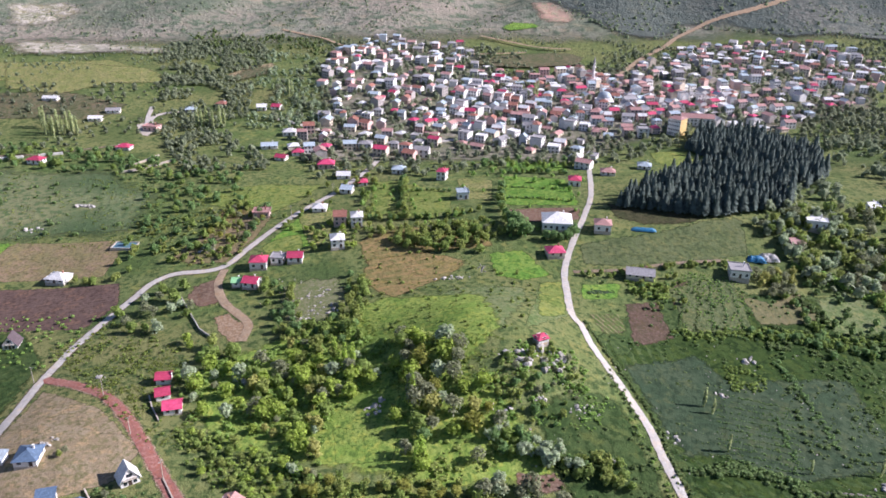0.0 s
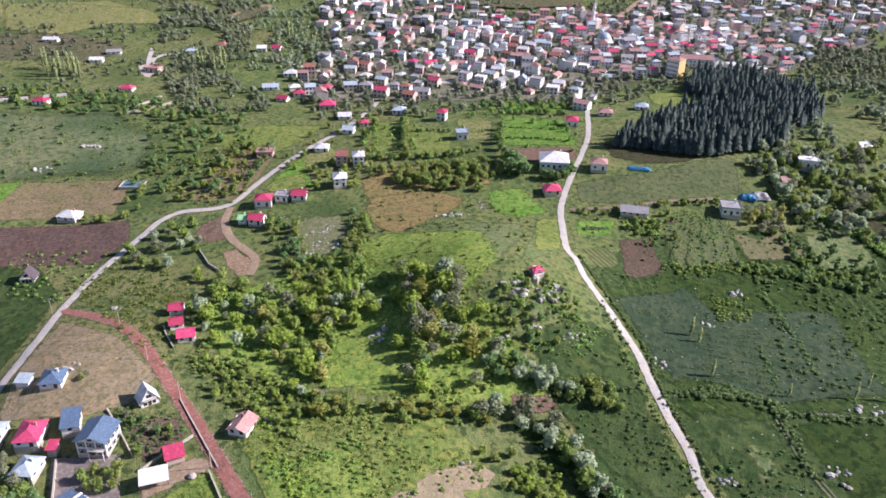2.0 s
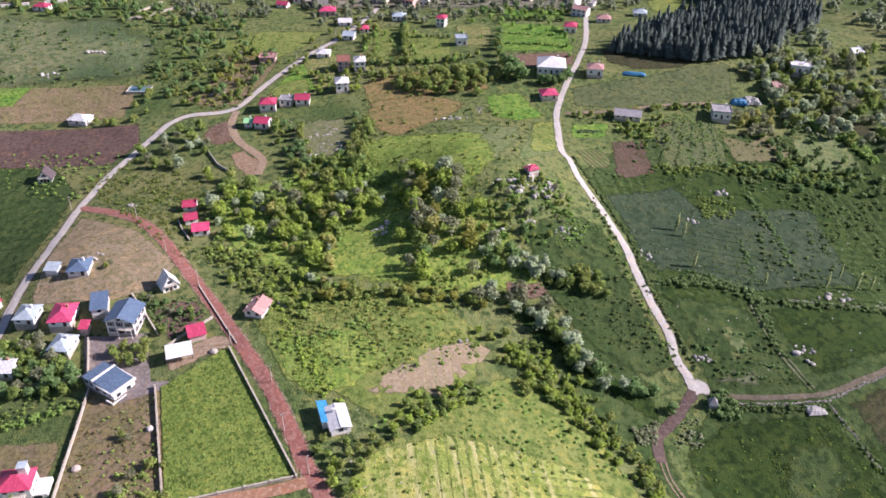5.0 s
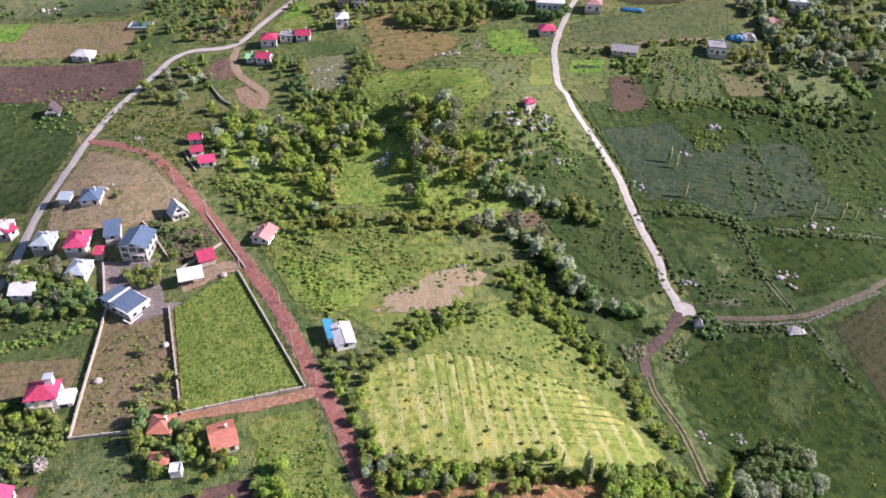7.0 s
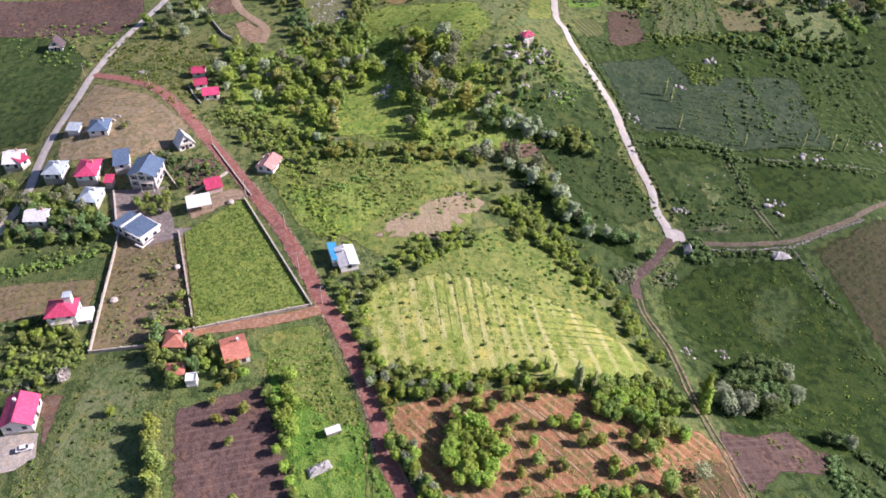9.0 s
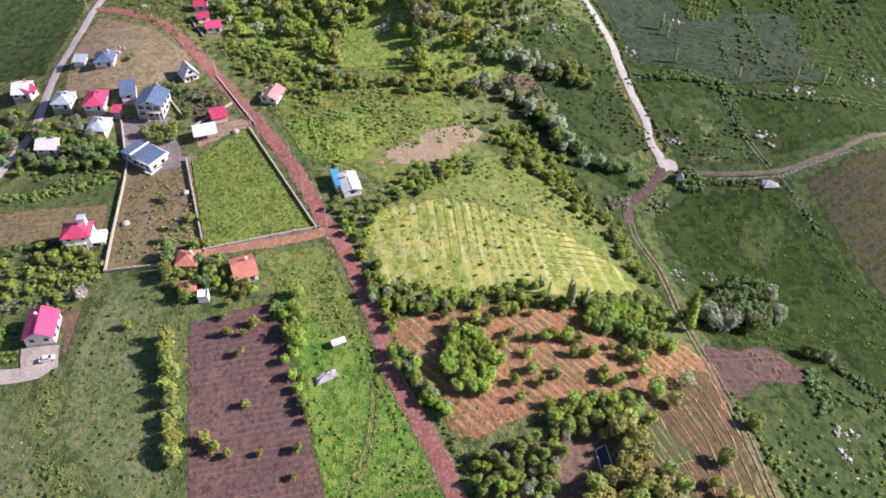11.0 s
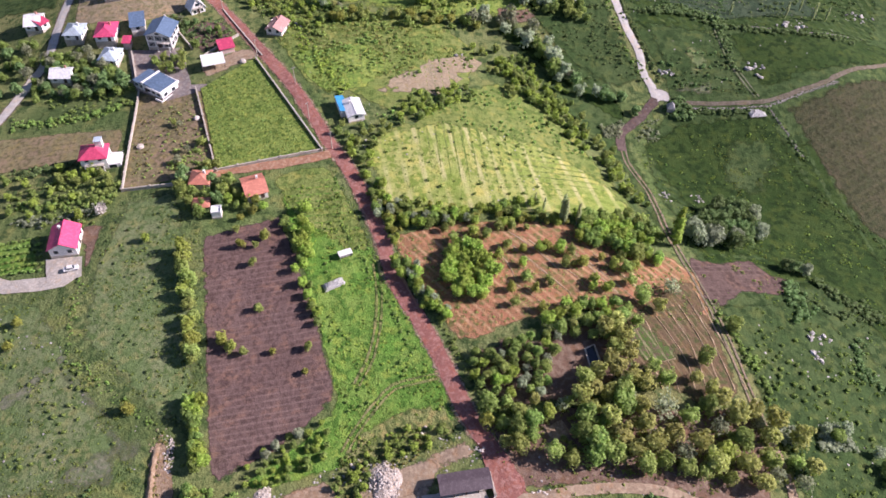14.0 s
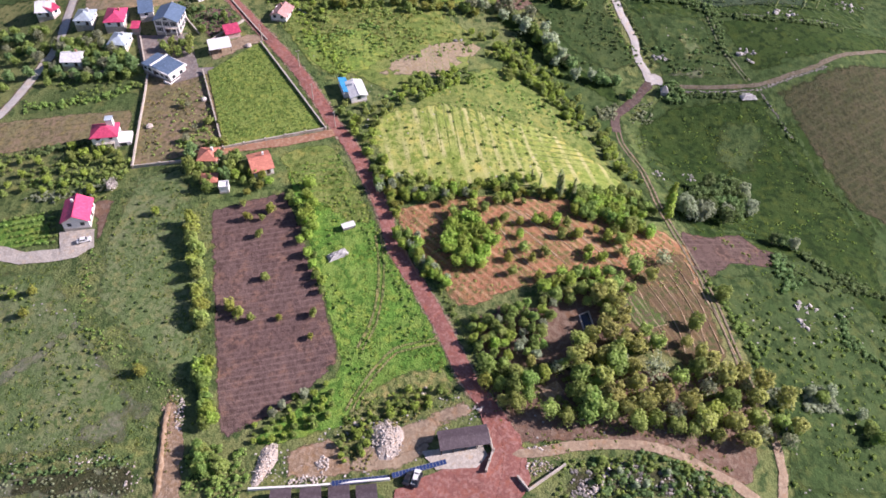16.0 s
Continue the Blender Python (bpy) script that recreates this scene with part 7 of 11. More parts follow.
furrows("pale earth ridges among young orchard trees", [[(26.6, 61.9), (29.2, 56.3), (30.7, 49.9)], [(30.5, 65.0), (39.1, 53.9), (45.9, 44.8)], [(36.9, 65.8), (46.1, 54.3), (54.4, 44.5)], [(45.8, 65.6), (53.4, 55.2), (60.4, 44.3)], [(49.5, 62.1), (58.5, 50.8), (65.7, 41.2)], [(56.2, 59.8), (64.5, 49.7), (69.5, 42.2)], [(29.9, 50.0), (35.5, 43.5), (40.4, 38.2)], [(31.2, 69.5), (38.0, 62.3), (44.3, 53.7)]], width=0.38, height=0.2)

# ---- boundary walls
boundary_wall("field_wall", "low pale concrete wall round the crop field", M["concrete"], [(-73.5, 152.8), (-61.4, 104.9), (-47.1, 106.9), (-26.3, 110.1), (-33.9, 126.9), (-51.9, 167.3)], height=1.0, posts=6.0)
boundary_wall("garden_wall", "low pale concrete wall round the brown garden", M["concrete"], [(-61.3, 104.6), (-71.4, 104.9), (-73.2, 100.3), (-91.8, 100.7), (-93.4, 125.2), (-95.5, 157.6)], height=1.1, posts=7.0)
boundary_wall("yard_wall", "low pale wall beside the farm yard", M["concrete"], [(-96.3, 158.0), (-101.3, 179.5)], height=1.3)
boundary_wall("road_wall", "low concrete kerb wall beside the red road", M["concrete"], [(-49.7, 169.3), (-58.6, 186.4), (-67.5, 203.1)], height=0.6, thick=0.3)
boundary_wall("plot_wall", "low pale garden wall", M["concrete"], [(-73.8, 171.4), (-59.9, 184.8)], height=0.9)
boundary_wall("stone_wall", "rough low wall between gardens", M["concrete"], [(-121.6, 163.0), (-110.3, 161.4), (-98.7, 162.7)], height=1.0)
boundary_wall("stone_wall", "low pale dry-stone wall", M["rock"], [(-90.2, 338.4), (-83.1, 322.3), (-75.3, 305.3), (-66.4, 294.3)], height=1.0)
boundary_wall("retaining_wall", "white retaining wall", M["white"], [(-46.4, -16.0), (-29.5, -16.9), (-11.2, -17.2)], height=1.0)
boundary_wall("entrance_wall", "pale wall at the yard entrance", M["concrete"], [(14.7, -7.1), (15.4, -12.7), (13.0, -17.7)], height=1.2, posts=2.5)
boundary_wall("entrance_wall", "pale wall at the yard entrance", M["concrete"], [(20.5, -19.9), (22.7, -23.7), (33.1, -18.1)], height=1.2)
boundary_wall("plot_wall", "low pale garden wall", M["concrete"], [(-90.5, 199.0), (-83.9, 188.8), (-77.4, 177.8)], height=0.9)
boundary_wall("cabin_wall", "low pale wall behind the red cabins", M["concrete"], [(-84.1, 252.6), (-81.0, 244.3), (-76.2, 234.6)], height=0.8)
boundary_wall("terrace_wall", "long pale concrete retaining wall on the slope", M["concrete"], [(-167.2, 520.1), (-158.1, 527.1), (-146.7, 543.8)], height=1.3, thick=0.6)
boundary_wall("terrace_wall", "long pale concrete retaining wall on the slope", M["concrete"], [(-165.2, 511.7), (-151.5, 518.0), (-131.8, 535.9)], height=1.3, thick=0.6)
boundary_wall("roadside_wall", "long white garden wall by the red-roofed house", M["white"], [(-256.7, 540.0), (-239.0, 544.1)], height=1.6, thick=0.7)
boundary_wall("roadside_wall", "long white garden wall by the red-roofed house", M["white"], [(-228.5, 547.2), (-214.6, 550.4)], height=1.6, thick=0.7)
utility_line("slender grey concrete utility pole beside the road", [(-135.7, 275.6), (-101.7, 255.4), (-83.7, 226.3), (-67.6, 203.4)])
utility_line("slender grey concrete utility pole along the wall", [(-51.7, 169.6), (-36.4, 149.1), (-30.9, 127.5), (-23.0, 110.8)])
utility_line("slender grey concrete utility pole beside the road", [(-66.2, 398.6), (-43.7, 419.5), (-20.8, 453.7), (4.5, 506.0)])

# ---- houses by the red road
house(-112.2, 213.8, 7.1, 8.0, 2, 1, "hip", "blue", "white", "white bungalow with slate-blue hipped roof")
house(-122.6, 215.1, 4.4, 4.0, -6, 0.8, "shed", "steel", "white", "low shed with pale blue metal roof", name='shed', windows=False, chimney=0, category='shed')
a_frame(-78.2, 203.0, 6.6, 5.8, 30, "white", "white A-frame house with a glazed gable", height=6.8)
a_frame(-157.9, 310.2, 7.0, 7.0, 3, "dark", "dark-roofed A-frame cabin in a meadow", height=6.2)
house(-99.8, 192.4, 5.1, 8.0, 10, 1, "shed", "blue", "white", "blue-roofed annex beside the large house", name='annex', chimney=0)
framed_house(-89.0, 184.3, -10, "two-storey white-framed house with dark panels and slate-blue roof")
house(-111.5, 188.9, 7.3, 10.0, -0, 1, "hip", "pink", "white", "bungalow with bright pink hipped roof")
house(-103.1, 183.3, 2.5, 3.5, -3, 0.8, "shed", "crimson", "pink_wall", "small crimson garden shed", name='shed', windows=False, chimney=0, category='shed')
house(-124.5, 191.5, 6.7, 8.0, -4, 1, "hip", "steel", "white", "white bungalow with pale blue metal roof")
house(-143.8, 203.5, 5.8, 9.0, 2, 1, "gable", "white", "white", "white house with white sheet roof")
house(-141.2, 202.0, 3.7, 6.0, 53, 1, "shed", "crimson", "white", "small outbuilding with red roof", name='shed', chimney=0, category='shed')
house(-108.4, 175.9, 6.6, 8.0, -10, 1, "hip", "steel", "white", "white cottage with pale hipped roof")
house(-126.2, 169.5, 7.3, 7.0, -3, 1, "gable", "white", "white", "white cottage with pale sheet roof")
modern_house(-88.8, 157.2, -38, "long modern white house with tilted slate-blue roof")
house(-63.9, 175.6, 5.3, 5.0, 18, 0.8, "shed", "crimson", "pink_wall", "low shed with crimson roof", name='shed', windows=False, chimney=0, category='shed')
open_shelter(-68.0, 166.1, 8.0, 5.5, 14, "white", "white-roofed open shelter in a dusty yard", name="open_shelter", kind="shed")
house(-44.2, 186.5, 8.0, 6.5, 69, 0.9, "gable", "faded", "white", "low house with faded pinkish sheet roof")
house(-19.3, 131.4, 8.6, 2.6, 103, 0.95, "shed", "skyblue", "white", "low annex with bright blue sheet roof", name='shed', windows=False, chimney=0, category='shed', over=0.2)
house(-15.2, 128.8, 9.0, 5.7, 103, 1, "gable", "white", "white", "white house with white and blue roof beside the red road", pitch=16)
tower_house(-102.8, 116.6, 4, "white two-storey house with crimson roof and stair tower")
house(-105.2, 79.6, 9.5, 8.0, 93, 1.3, "gable", "pink", "white", "white house with steep bright pink gable roof", pitch=30)
house(-47.9, 93.8, 6.5, 8.5, 17, 1, "gable", "orange", "white", "white cottage with orange tiled roof", pitch=24)
house(-65.5, 99.8, 6.0, 6.0, -5, 1, "hip", "orange", "cream", "cottage with orange tiled roof among trees")
open_shelter(-64.2, 88.6, 5.0, 4.0, 0, "orange", "small open shelter with orange roof", name="open_shelter", kind="hip", pitch=20)
house(-59.3, 85.0, 2.9, 2.8, 2, 0.8, "flat", "white", "white", "small white flat-roofed shed", name='shed', windows=False, chimney=0, category='shed', over=0.1)
house(-81.2, 264.5, 5.3, 5.5, 3, 1, "gable", "crimson", "white", "small white cabin with crimson roof", group='red-roofed cabins', chimney=0)
house(-78.6, 251.6, 4.9, 5.5, 14, 1, "gable", "crimson", "white", "small white cabin with crimson roof", group='red-roofed cabins', chimney=0)
house(-72.7, 241.7, 6.2, 6.0, 8, 1, "gable", "pink", "white", "small white cabin with pinkish roof", group='red-roofed cabins', chimney=0)
house(65.9, 252.2, 4.6, 3.9, 21, 0.75, "hip", "crimson", "white", "tiny white house with red roof on a rocky knoll", chimney=0)

# ---- houses along the roads
house(-226.4, 533.8, 9.9, 7.2, -15, 1.2, "hip", "crimson", "white", "white house with crimson roof on the western slope")
house(-174.8, 560.6, 9.9, 7.2, -11, 0.9, "hip", "crimson", "white", "white bungalow with crimson roof")
house(-157.1, 367.9, 10.1, 8.1, -14, 0.9, "hip", "white", "white", "white pavilion-like house with pale roof")
house(-61.1, 425.1, 9.0, 8.1, -3, 1.28, "flat", "faded", "pink_wall", "unfinished pinkish concrete house")
house(-15.2, 402.7, 6.8, 8.1, -1, 2.4, "gable", "tile", "pink_wall", "three-storey house with white and pink walls")
house(-6.0, 399.8, 6.2, 8.1, 2, 2.4, "hip", "white", "white", "three-storey white house with pale roof")
house(-16.1, 375.4, 6.9, 8.1, 4, 2.0, "hip", "white", "white", "white house with pale hipped roof")
house(-55.6, 361.6, 8.3, 8.1, -2, 1.6, "hip", "crimson", "white", "two-storey house with crimson roof")
house(-46.1, 364.6, 6.3, 6.3, -11, 1.2, "flat", "grey", "white", "unfinished white concrete house")
house(-57.0, 342.9, 7.0, 7.2, -15, 1.12, "gable", "crimson", "white", "white house with crimson roof")
house(-64.4, 345.1, 4.0, 5.4, -5, 0.96, "gable", "green", "white", "small building with light green roof")
house(-37.3, 364.4, 7.3, 7.2, -3, 1.12, "gable", "crimson", "white", "white house with crimson roof")
house(-27.7, 426.5, 7.8, 7.2, -5, 0.96, "hip", "white", "white", "white bungalow with pale hipped roof")
house(-15.0, 488.2, 8.6, 7.2, -1, 0.96, "gable", "white", "white", "white house with plain white roof")
house(-12.1, 456.6, 6.9, 7.2, -15, 1.12, "gable", "steel", "white", "white house with blue-grey roof")
house(-2.7, 470.5, 5.8, 6.3, 3, 0.96, "hip", "crimson", "white", "small house with crimson roof")
house(21.8, 494.4, 8.7, 7.2, -9, 1.28, "hip", "steel", "white", "white house with pale roof")
house(49.1, 473.7, 5.8, 7.2, -21, 2.4, "hip", "crimson", "white", "tall narrow house with red roof")
house(56.9, 429.1, 6.5, 7.2, 1, 1.6, "flat", "steel", "white", "white square two-storey house")
house(128.8, 443.0, 7.3, 8.1, -16, 1.6, "hip", "crimson", "white", "white house with crimson roof by the road")
house(157.5, 467.1, 9.0, 7.2, -13, 0.96, "hip", "faded", "white", "white house with faded roof")
house(188.0, 483.5, 8.8, 8.1, -18, 0.9, "hip", "steel", "white", "pale building with metal roof")
house(101.8, 377.1, 15.4, 14.4, -11, 1.76, "hip", "white", "white", "large white hall with white roof and annex")
house(95.0, 350.3, 8.6, 8.1, 1, 0.96, "hip", "pink", "cream", "bungalow with bright pink roof by the road")
house(125.9, 371.9, 8.6, 8.1, -14, 1.6, "hip", "faded", "white", "white two-storey house by the road")
house(132.6, 327.9, 13.1, 8.1, -17, 0.9, "gable", "grey", "cream", "long low farmhouse with grey and red roof")
house(184.4, 329.9, 9.2, 9.0, -15, 1.6, "flat", "grey", "white", "unfinished white frame house")
house(246.9, 371.4, 10.3, 8.1, -21, 1.6, "flat", "white", "white", "white two-storey house among trees")
house(227.7, 356.5, 7.3, 7.2, 1, 0.96, "gable", "faded", "white", "white cottage with faded roof")
house(290.0, 388.7, 6.6, 7.2, 6, 0.9, "gable", "white", "white", "white cottage among trees")
house(-166.4, 608.2, 11.4, 8.1, -17, 1.28, "flat", "faded", "pink_wall", "pinkish unfinished house at the fork")
house(-216.4, 632.7, 9.9, 6.3, 3, 0.9, "gable", "white", "white", "long white farm building")
house(-268.6, 685.8, 12.1, 6.3, -5, 0.9, "gable", "white", "white", "long white farm building")
house(-208.4, 654.3, 11.0, 6.3, 5, 0.9, "gable", "grey", "white", "long grey-roofed farm building")
house(-146.5, 659.7, 9.0, 7.2, 5, 0.96, "hip", "steel", "white", "small house with blue-grey roof")
house(-123.2, 676.1, 9.3, 7.2, -21, 0.96, "hip", "tile", "white", "small house with clay roof")
house(-88.0, 662.9, 7.6, 7.2, 1, 1.28, "gable", "white", "white", "white house with white gable roof")
house(-75.7, 665.7, 7.6, 7.2, -17, 0.96, "gable", "crimson", "white", "small house with crimson roof")
house(-58.8, 592.6, 9.9, 8.1, -1, 1.28, "hip", "white", "white", "white house with rounded roof")
house(-70.9, 560.2, 11.5, 7.2, 3, 0.96, "gable", "steel", "white", "white house with pale roof")
house(-59.8, 533.5, 7.7, 6.3, -21, 0.9, "gable", "crimson", "white", "cottage with crimson roof")
house(-48.9, 544.2, 7.8, 7.2, -1, 1.12, "hip", "crimson", "white", "white house with crimson roof")
house(-27.4, 513.8, 10.9, 9.0, -2, 1.44, "hip", "pink", "pink_wall", "pink house with pink roof")

# ---- yard and small things
open_shelter(8.2, -9.2, 12.5, 5.0, 4, "dark", "dark plum sheet-roofed shelter beside the gravel yard", name="open_shelter", kind="gable", pitch=16)
solar_row(-25.7, -17.0, -11.2, -16.7)
solar_row(-10.6, -16.7, 3.3, -14.1)
house(-37.9, -20.6, 4.2, 5.0, 2, 1, "gable", "dark", "white", "small cabin with dark ribbed roof", group="row of cabins", chimney=0, name="cabin", simple=True)
house(-30.6, -21.0, 4.2, 5.0, 2, 1, "gable", "dark", "white", "small cabin with dark ribbed roof", group="row of cabins", chimney=0, name="cabin", simple=True)
house(-23.7, -21.3, 4.2, 5.0, 2, 1, "gable", "dark", "white", "small cabin with dark ribbed roof", group="row of cabins", chimney=0, name="cabin", simple=True)
house(-17.0, -21.8, 4.2, 5.0, 2, 1, "gable", "dark", "white", "small cabin with dark ribbed roof", group="row of cabins", chimney=0, name="cabin", simple=True)
car(-6.7, -17.4, 65, M["car_black"], "black car parked in the gravel yard")
car(-4.5, -18.2, 62, M["car_black"], "dark car parked in the gravel yard")
car(-4.7, -17.6, 70, M["car_white"], "white car parked in the gravel yard")
car(-102.0, 69.5, 12, M["car_white"], "white car parked on the concrete drive")
tent(-23.1, 54.8, 7.0, 3.2, 24, M["tarp"], "white tarpaulin over a long heap in grass", height=1.0)
hut(-19.5, 64.8, 4.2, 2.2, 18, "small white field table-like hut on legs")
tent(140.7, 134.6, 7.0, 5.0, 0, M["tarp"], "crumpled pale tarpaulin by the lane", height=0.9)
tent(200.6, 344.1, 10.0, 6.0, -20, M["tarp_blue"], "blue tarpaulin shelter beside trees", height=2.4)
tent(208.1, 345.4, 11.0, 7.0, -10, M["tarp"], "white tarpaulin shelter beside trees", height=3.0)
tent(148.4, 370.4, 14.0, 4.0, -12, M["tarp_blue"], "bright blue tarpaulin over a stack", height=1.4)
pool(-132.5, 399.7, 13.0, 9.0, -6)
round_tank(-89.5, 122.6, 2.6, "round pale straw bale in the garden")
round_tank(-71.1, 134.5, 2.4, "round pale straw bale in the garden")
round_tank(-57.0, 166.6, 2.6, "round white wrapped bale in the yard")
kiosk(107.6, 140.0, -14)
rock_heap(148.0, 159.6, 4.5, 3, 10, 2.2, "cluster of white boulders in grass")
rock_heap(147.4, 153.0, 1.5, 1.2, 4, 1.8, "white boulders in grass")
rock_heap(110.7, 158.7, 3.5, 2, 12, 1.2, "grey stone heap beside the road")
rock_heap(66.3, 243.7, 9, 6, 34, 2.4, "rugged grey rock outcrop on a knoll")
rock_heap(56.0, 242.6, 6, 4, 16, 2.2, "rugged grey rock outcrop on a knoll")
rock_heap(73.9, 221.9, 4, 3, 14, 1.6, "grey rocks among shrubs")
rock_heap(79.0, 222.7, 3, 3, 8, 1.5, "pale rocks among shrubs")
rock_heap(58.5, 225.7, 4, 2, 10, 1.5, "grey rocks among shrubs")
rock_heap(44.1, 222.2, 5, 2.5, 10, 1.4, "grey rocks among shrubs")
rock_heap(1.7, 231.0, 5, 4, 16, 2.0, "pale rock outcrop in the wood")
rock_heap(80.9, 202.2, 3, 1.5, 6, 1.6, "pale rocks beside bushes")
rock_heap(160.2, 265.7, 5, 4, 10, 1.8, "white rocks in meadow")
rock_heap(137.6, 240.0, 3, 2, 6, 1.6, "white rocks in meadow")
rock_heap(106.8, 213.3, 3, 3, 8, 1.4, "pale rocks beside the road")
rock_heap(27.8, 166.4, 2, 1.5, 4, 1.4, "white rocks on a grassy knoll")
rock_heap(119.9, 29.9, 4, 2.5, 16, 1.3, "white stone heap in the meadow")
rock_heap(116.7, 23.3, 2, 2.5, 10, 1.2, "white stone heap in the meadow")
rock_heap(104.0, 93.8, 2.5, 2.5, 12, 1.2, "white stones by the track")
rock_heap(91.8, 93.3, 2.5, 3, 12, 1.2, "white stones beside the track")
rock_heap(40.2, 332.1, 10, 2, 22, 1.3, "line of pale stones on the terrace edge")
rock_heap(55.8, 340.5, 2, 5, 12, 1.3, "line of white stones in grass")
rock_heap(-26.4, 329.4, 9, 6, 30, 1.2, "pale limestone outcrop on the knoll")
rock_heap(-20.4, 314.8, 9, 6, 26, 1.3, "pale limestone outcrop on the knoll")
rock_heap(-29.1, 308.9, 7, 4, 16, 1.3, "pale limestone outcrop on the knoll")
rock_heap(-86.5, 386.1, 6, 4, 12, 2.0, "grey rocks beside bushes")
rock_heap(-170.3, 458.4, 8, 4, 10, 2.2, "pale rocks on the slope")
rock_heap(-190.8, 427.3, 6, 4, 8, 2.2, "pale rocks on the slope")
rock_heap(-50.6, 259.1, 3, 2, 6, 1.5, "white rocks by the dirt lane")
rock_heap(-109.2, 273.3, 3, 1.5, 6, 1.4, "pale rocks by the lane")
rock_heap(-109.3, 223.2, 2.5, 3.5, 12, 1.1, "white stones beside the bungalow")
rock_heap(-37.7, 188.5, 3, 2, 8, 1.2, "white stones beside the low house")
rock_heap(175.5, 188.0, 8, 3, 14, 1.6, "pale rocks on the terrace edge")
rock_heap(221.1, 208.5, 8, 5, 14, 1.6, "pale rocks on the slope")
rock_heap(-11.2, -6.2, 4.2, 5.8, 290, 0.5, "heap of white rubble beside the terrace", PALE, rise=1.5, body=True, yaw=0)
rock_heap(-42.7, -9.5, 2.3, 6.0, 170, 0.45, "long heap of white rubble", PALE, rise=1.0, body=True, yaw=-24)
rock_heap(-28.1, -11.1, 1.9, 2.2, 60, 0.6, "pale rubble heap on the terrace", PALE, rise=0.4, body=False, yaw=0)
rock_heap(-31.7, -14.9, 5.0, 1.3, 90, 0.5, "strip of pale rubble above the wall", PALE, rise=0.4, body=False, yaw=0)
rock_heap(-65.7, 6.4, 1.3, 5, 80, 0.5, "pale stones along the earth bank", PALE, rise=0.4, body=False, yaw=0)
rock_heap(26.6, -18.0, 3.6, 2.0, 60, 0.5, "reddish stones beside the yard", PALE, rise=0.4, body=False, yaw=0)
rock_heap(-17.7, -0.9, 2.5, 2, 14, 0.7, "pale stones in grass", PALE, rise=0.0, body=False, yaw=0)
rock_heap(0.1, 6.5, 2, 1.4, 14, 0.7, "pale stones among bushes", PALE, rise=0.0, body=False, yaw=0)
rock_heap(13.1, 0.3, 1.6, 1, 10, 0.7, "white stones at the gate", PALE, rise=0.0, body=False, yaw=0)
rock_heap(46.9, -21.7, 6, 2.5, 26, 0.7, "pale stones in scrub below the track", PALE, rise=0.0, body=False, yaw=0)
rock_heap(59.4, -25.0, 5, 2, 30, 0.8, "grey rubble on the bank", PALE, rise=0.0, body=False, yaw=0)
rock_heap(40.5, -24.1, 5, 2, 36, 0.8, "grey rubble on the bank", PALE, rise=0.4, body=False, yaw=0)
rock_heap(26.7, -13.0, 3, 1, 14, 0.7, "stones by the earth road", PALE, rise=0.0, body=False, yaw=0)
rock_heap(-85.9, -3.8, 5, 1, 18, 0.6, "stones along the ditch", PALE, rise=0.0, body=False, yaw=0)
rock_heap(-75.7, -9.4, 2, 4, 20, 0.6, "stones along the path", PALE, rise=0.0, body=False, yaw=0)
rock_heap(17.7, 65.4, 2, 5, 14, 0.5, "small stones in mown meadow", PALE, rise=0.0, body=False, yaw=0)
rock_heap(43.8, 93.4, 4, 4, 14, 0.4, "small stones in mown meadow", PALE, rise=0.0, body=False, yaw=0)
berm("bank of dug stony earth beside a trench", [(-68.9, 11.2), (-69.3, 4.4), (-69.3, -3.5), (-69.2, -10.9), (-69.1, -16.7)], 2.2, 1.1)
stuff("bank_stones", "stones and clods on the dug earth bank", "stones", STONE, along([(-68.3, 12.5), (-67.7, 4.2), (-67.5, -3.6), (-67.5, -11.1), (-67.1, -16.9)], 230, 1.5, 731), 0.25, 0.9, M["earth_rock"], 731)
stuff("bank_stones", "pale stones on the dug earth bank", "stones", STONE, along([(-67.3, 12.4), (-66.1, 4.0), (-65.5, -3.9), (-65.2, -11.4)], 90, 0.9, 732), 0.2, 0.6, M["rubble"], 732)
stuff("dry_stone_wall", "grey dry-stone wall along the lane", "stone wall", STONE, along([(116.5, 139.7), (125.0, 138.4), (135.3, 137.7), (146.4, 137.6), (153.3, 139.8), (161.0, 142.7), (171.6, 146.2), (180.0, 149.4)], 275, 0.3, 943), 0.4, 1.0, M["grey_stone"], 943)
stuff("dry_stone_wall", "grey dry-stone wall between fields", "stone wall", STONE, along([(146.5, 136.3), (147.4, 131.4), (149.0, 125.9), (150.0, 120.1), (151.6, 112.5)], 102, 0.3, 1543), 0.4, 1.0, M["grey_stone"], 1543)
stuff("dry_stone_wall", "low pale stone wall beside the fork", "stone wall", STONE, along([(99.1, 142.3), (97.2, 138.6), (93.3, 134.5), (89.5, 132.0)], 60, 0.3, 1060), 0.4, 1.0, M["grey_stone"], 1060)
stuff("dry_stone_wall", "long low grey stone wall across the pasture", "stone wall", STONE, along([(144.3, 186.2), (156.1, 186.2), (169.0, 183.5), (182.5, 181.7), (201.8, 184.4)], 243, 0.3, 1269), 0.4, 1.0, M["grey_stone"], 1269)
stuff("dry_stone_wall", "low pale stone edge beside the road", "stone wall", STONE, along([(103.5, 156.4), (103.1, 150.3), (102.3, 145.7)], 45, 0.3, 1370), 0.4, 1.0, M["grey_stone"], 1370)

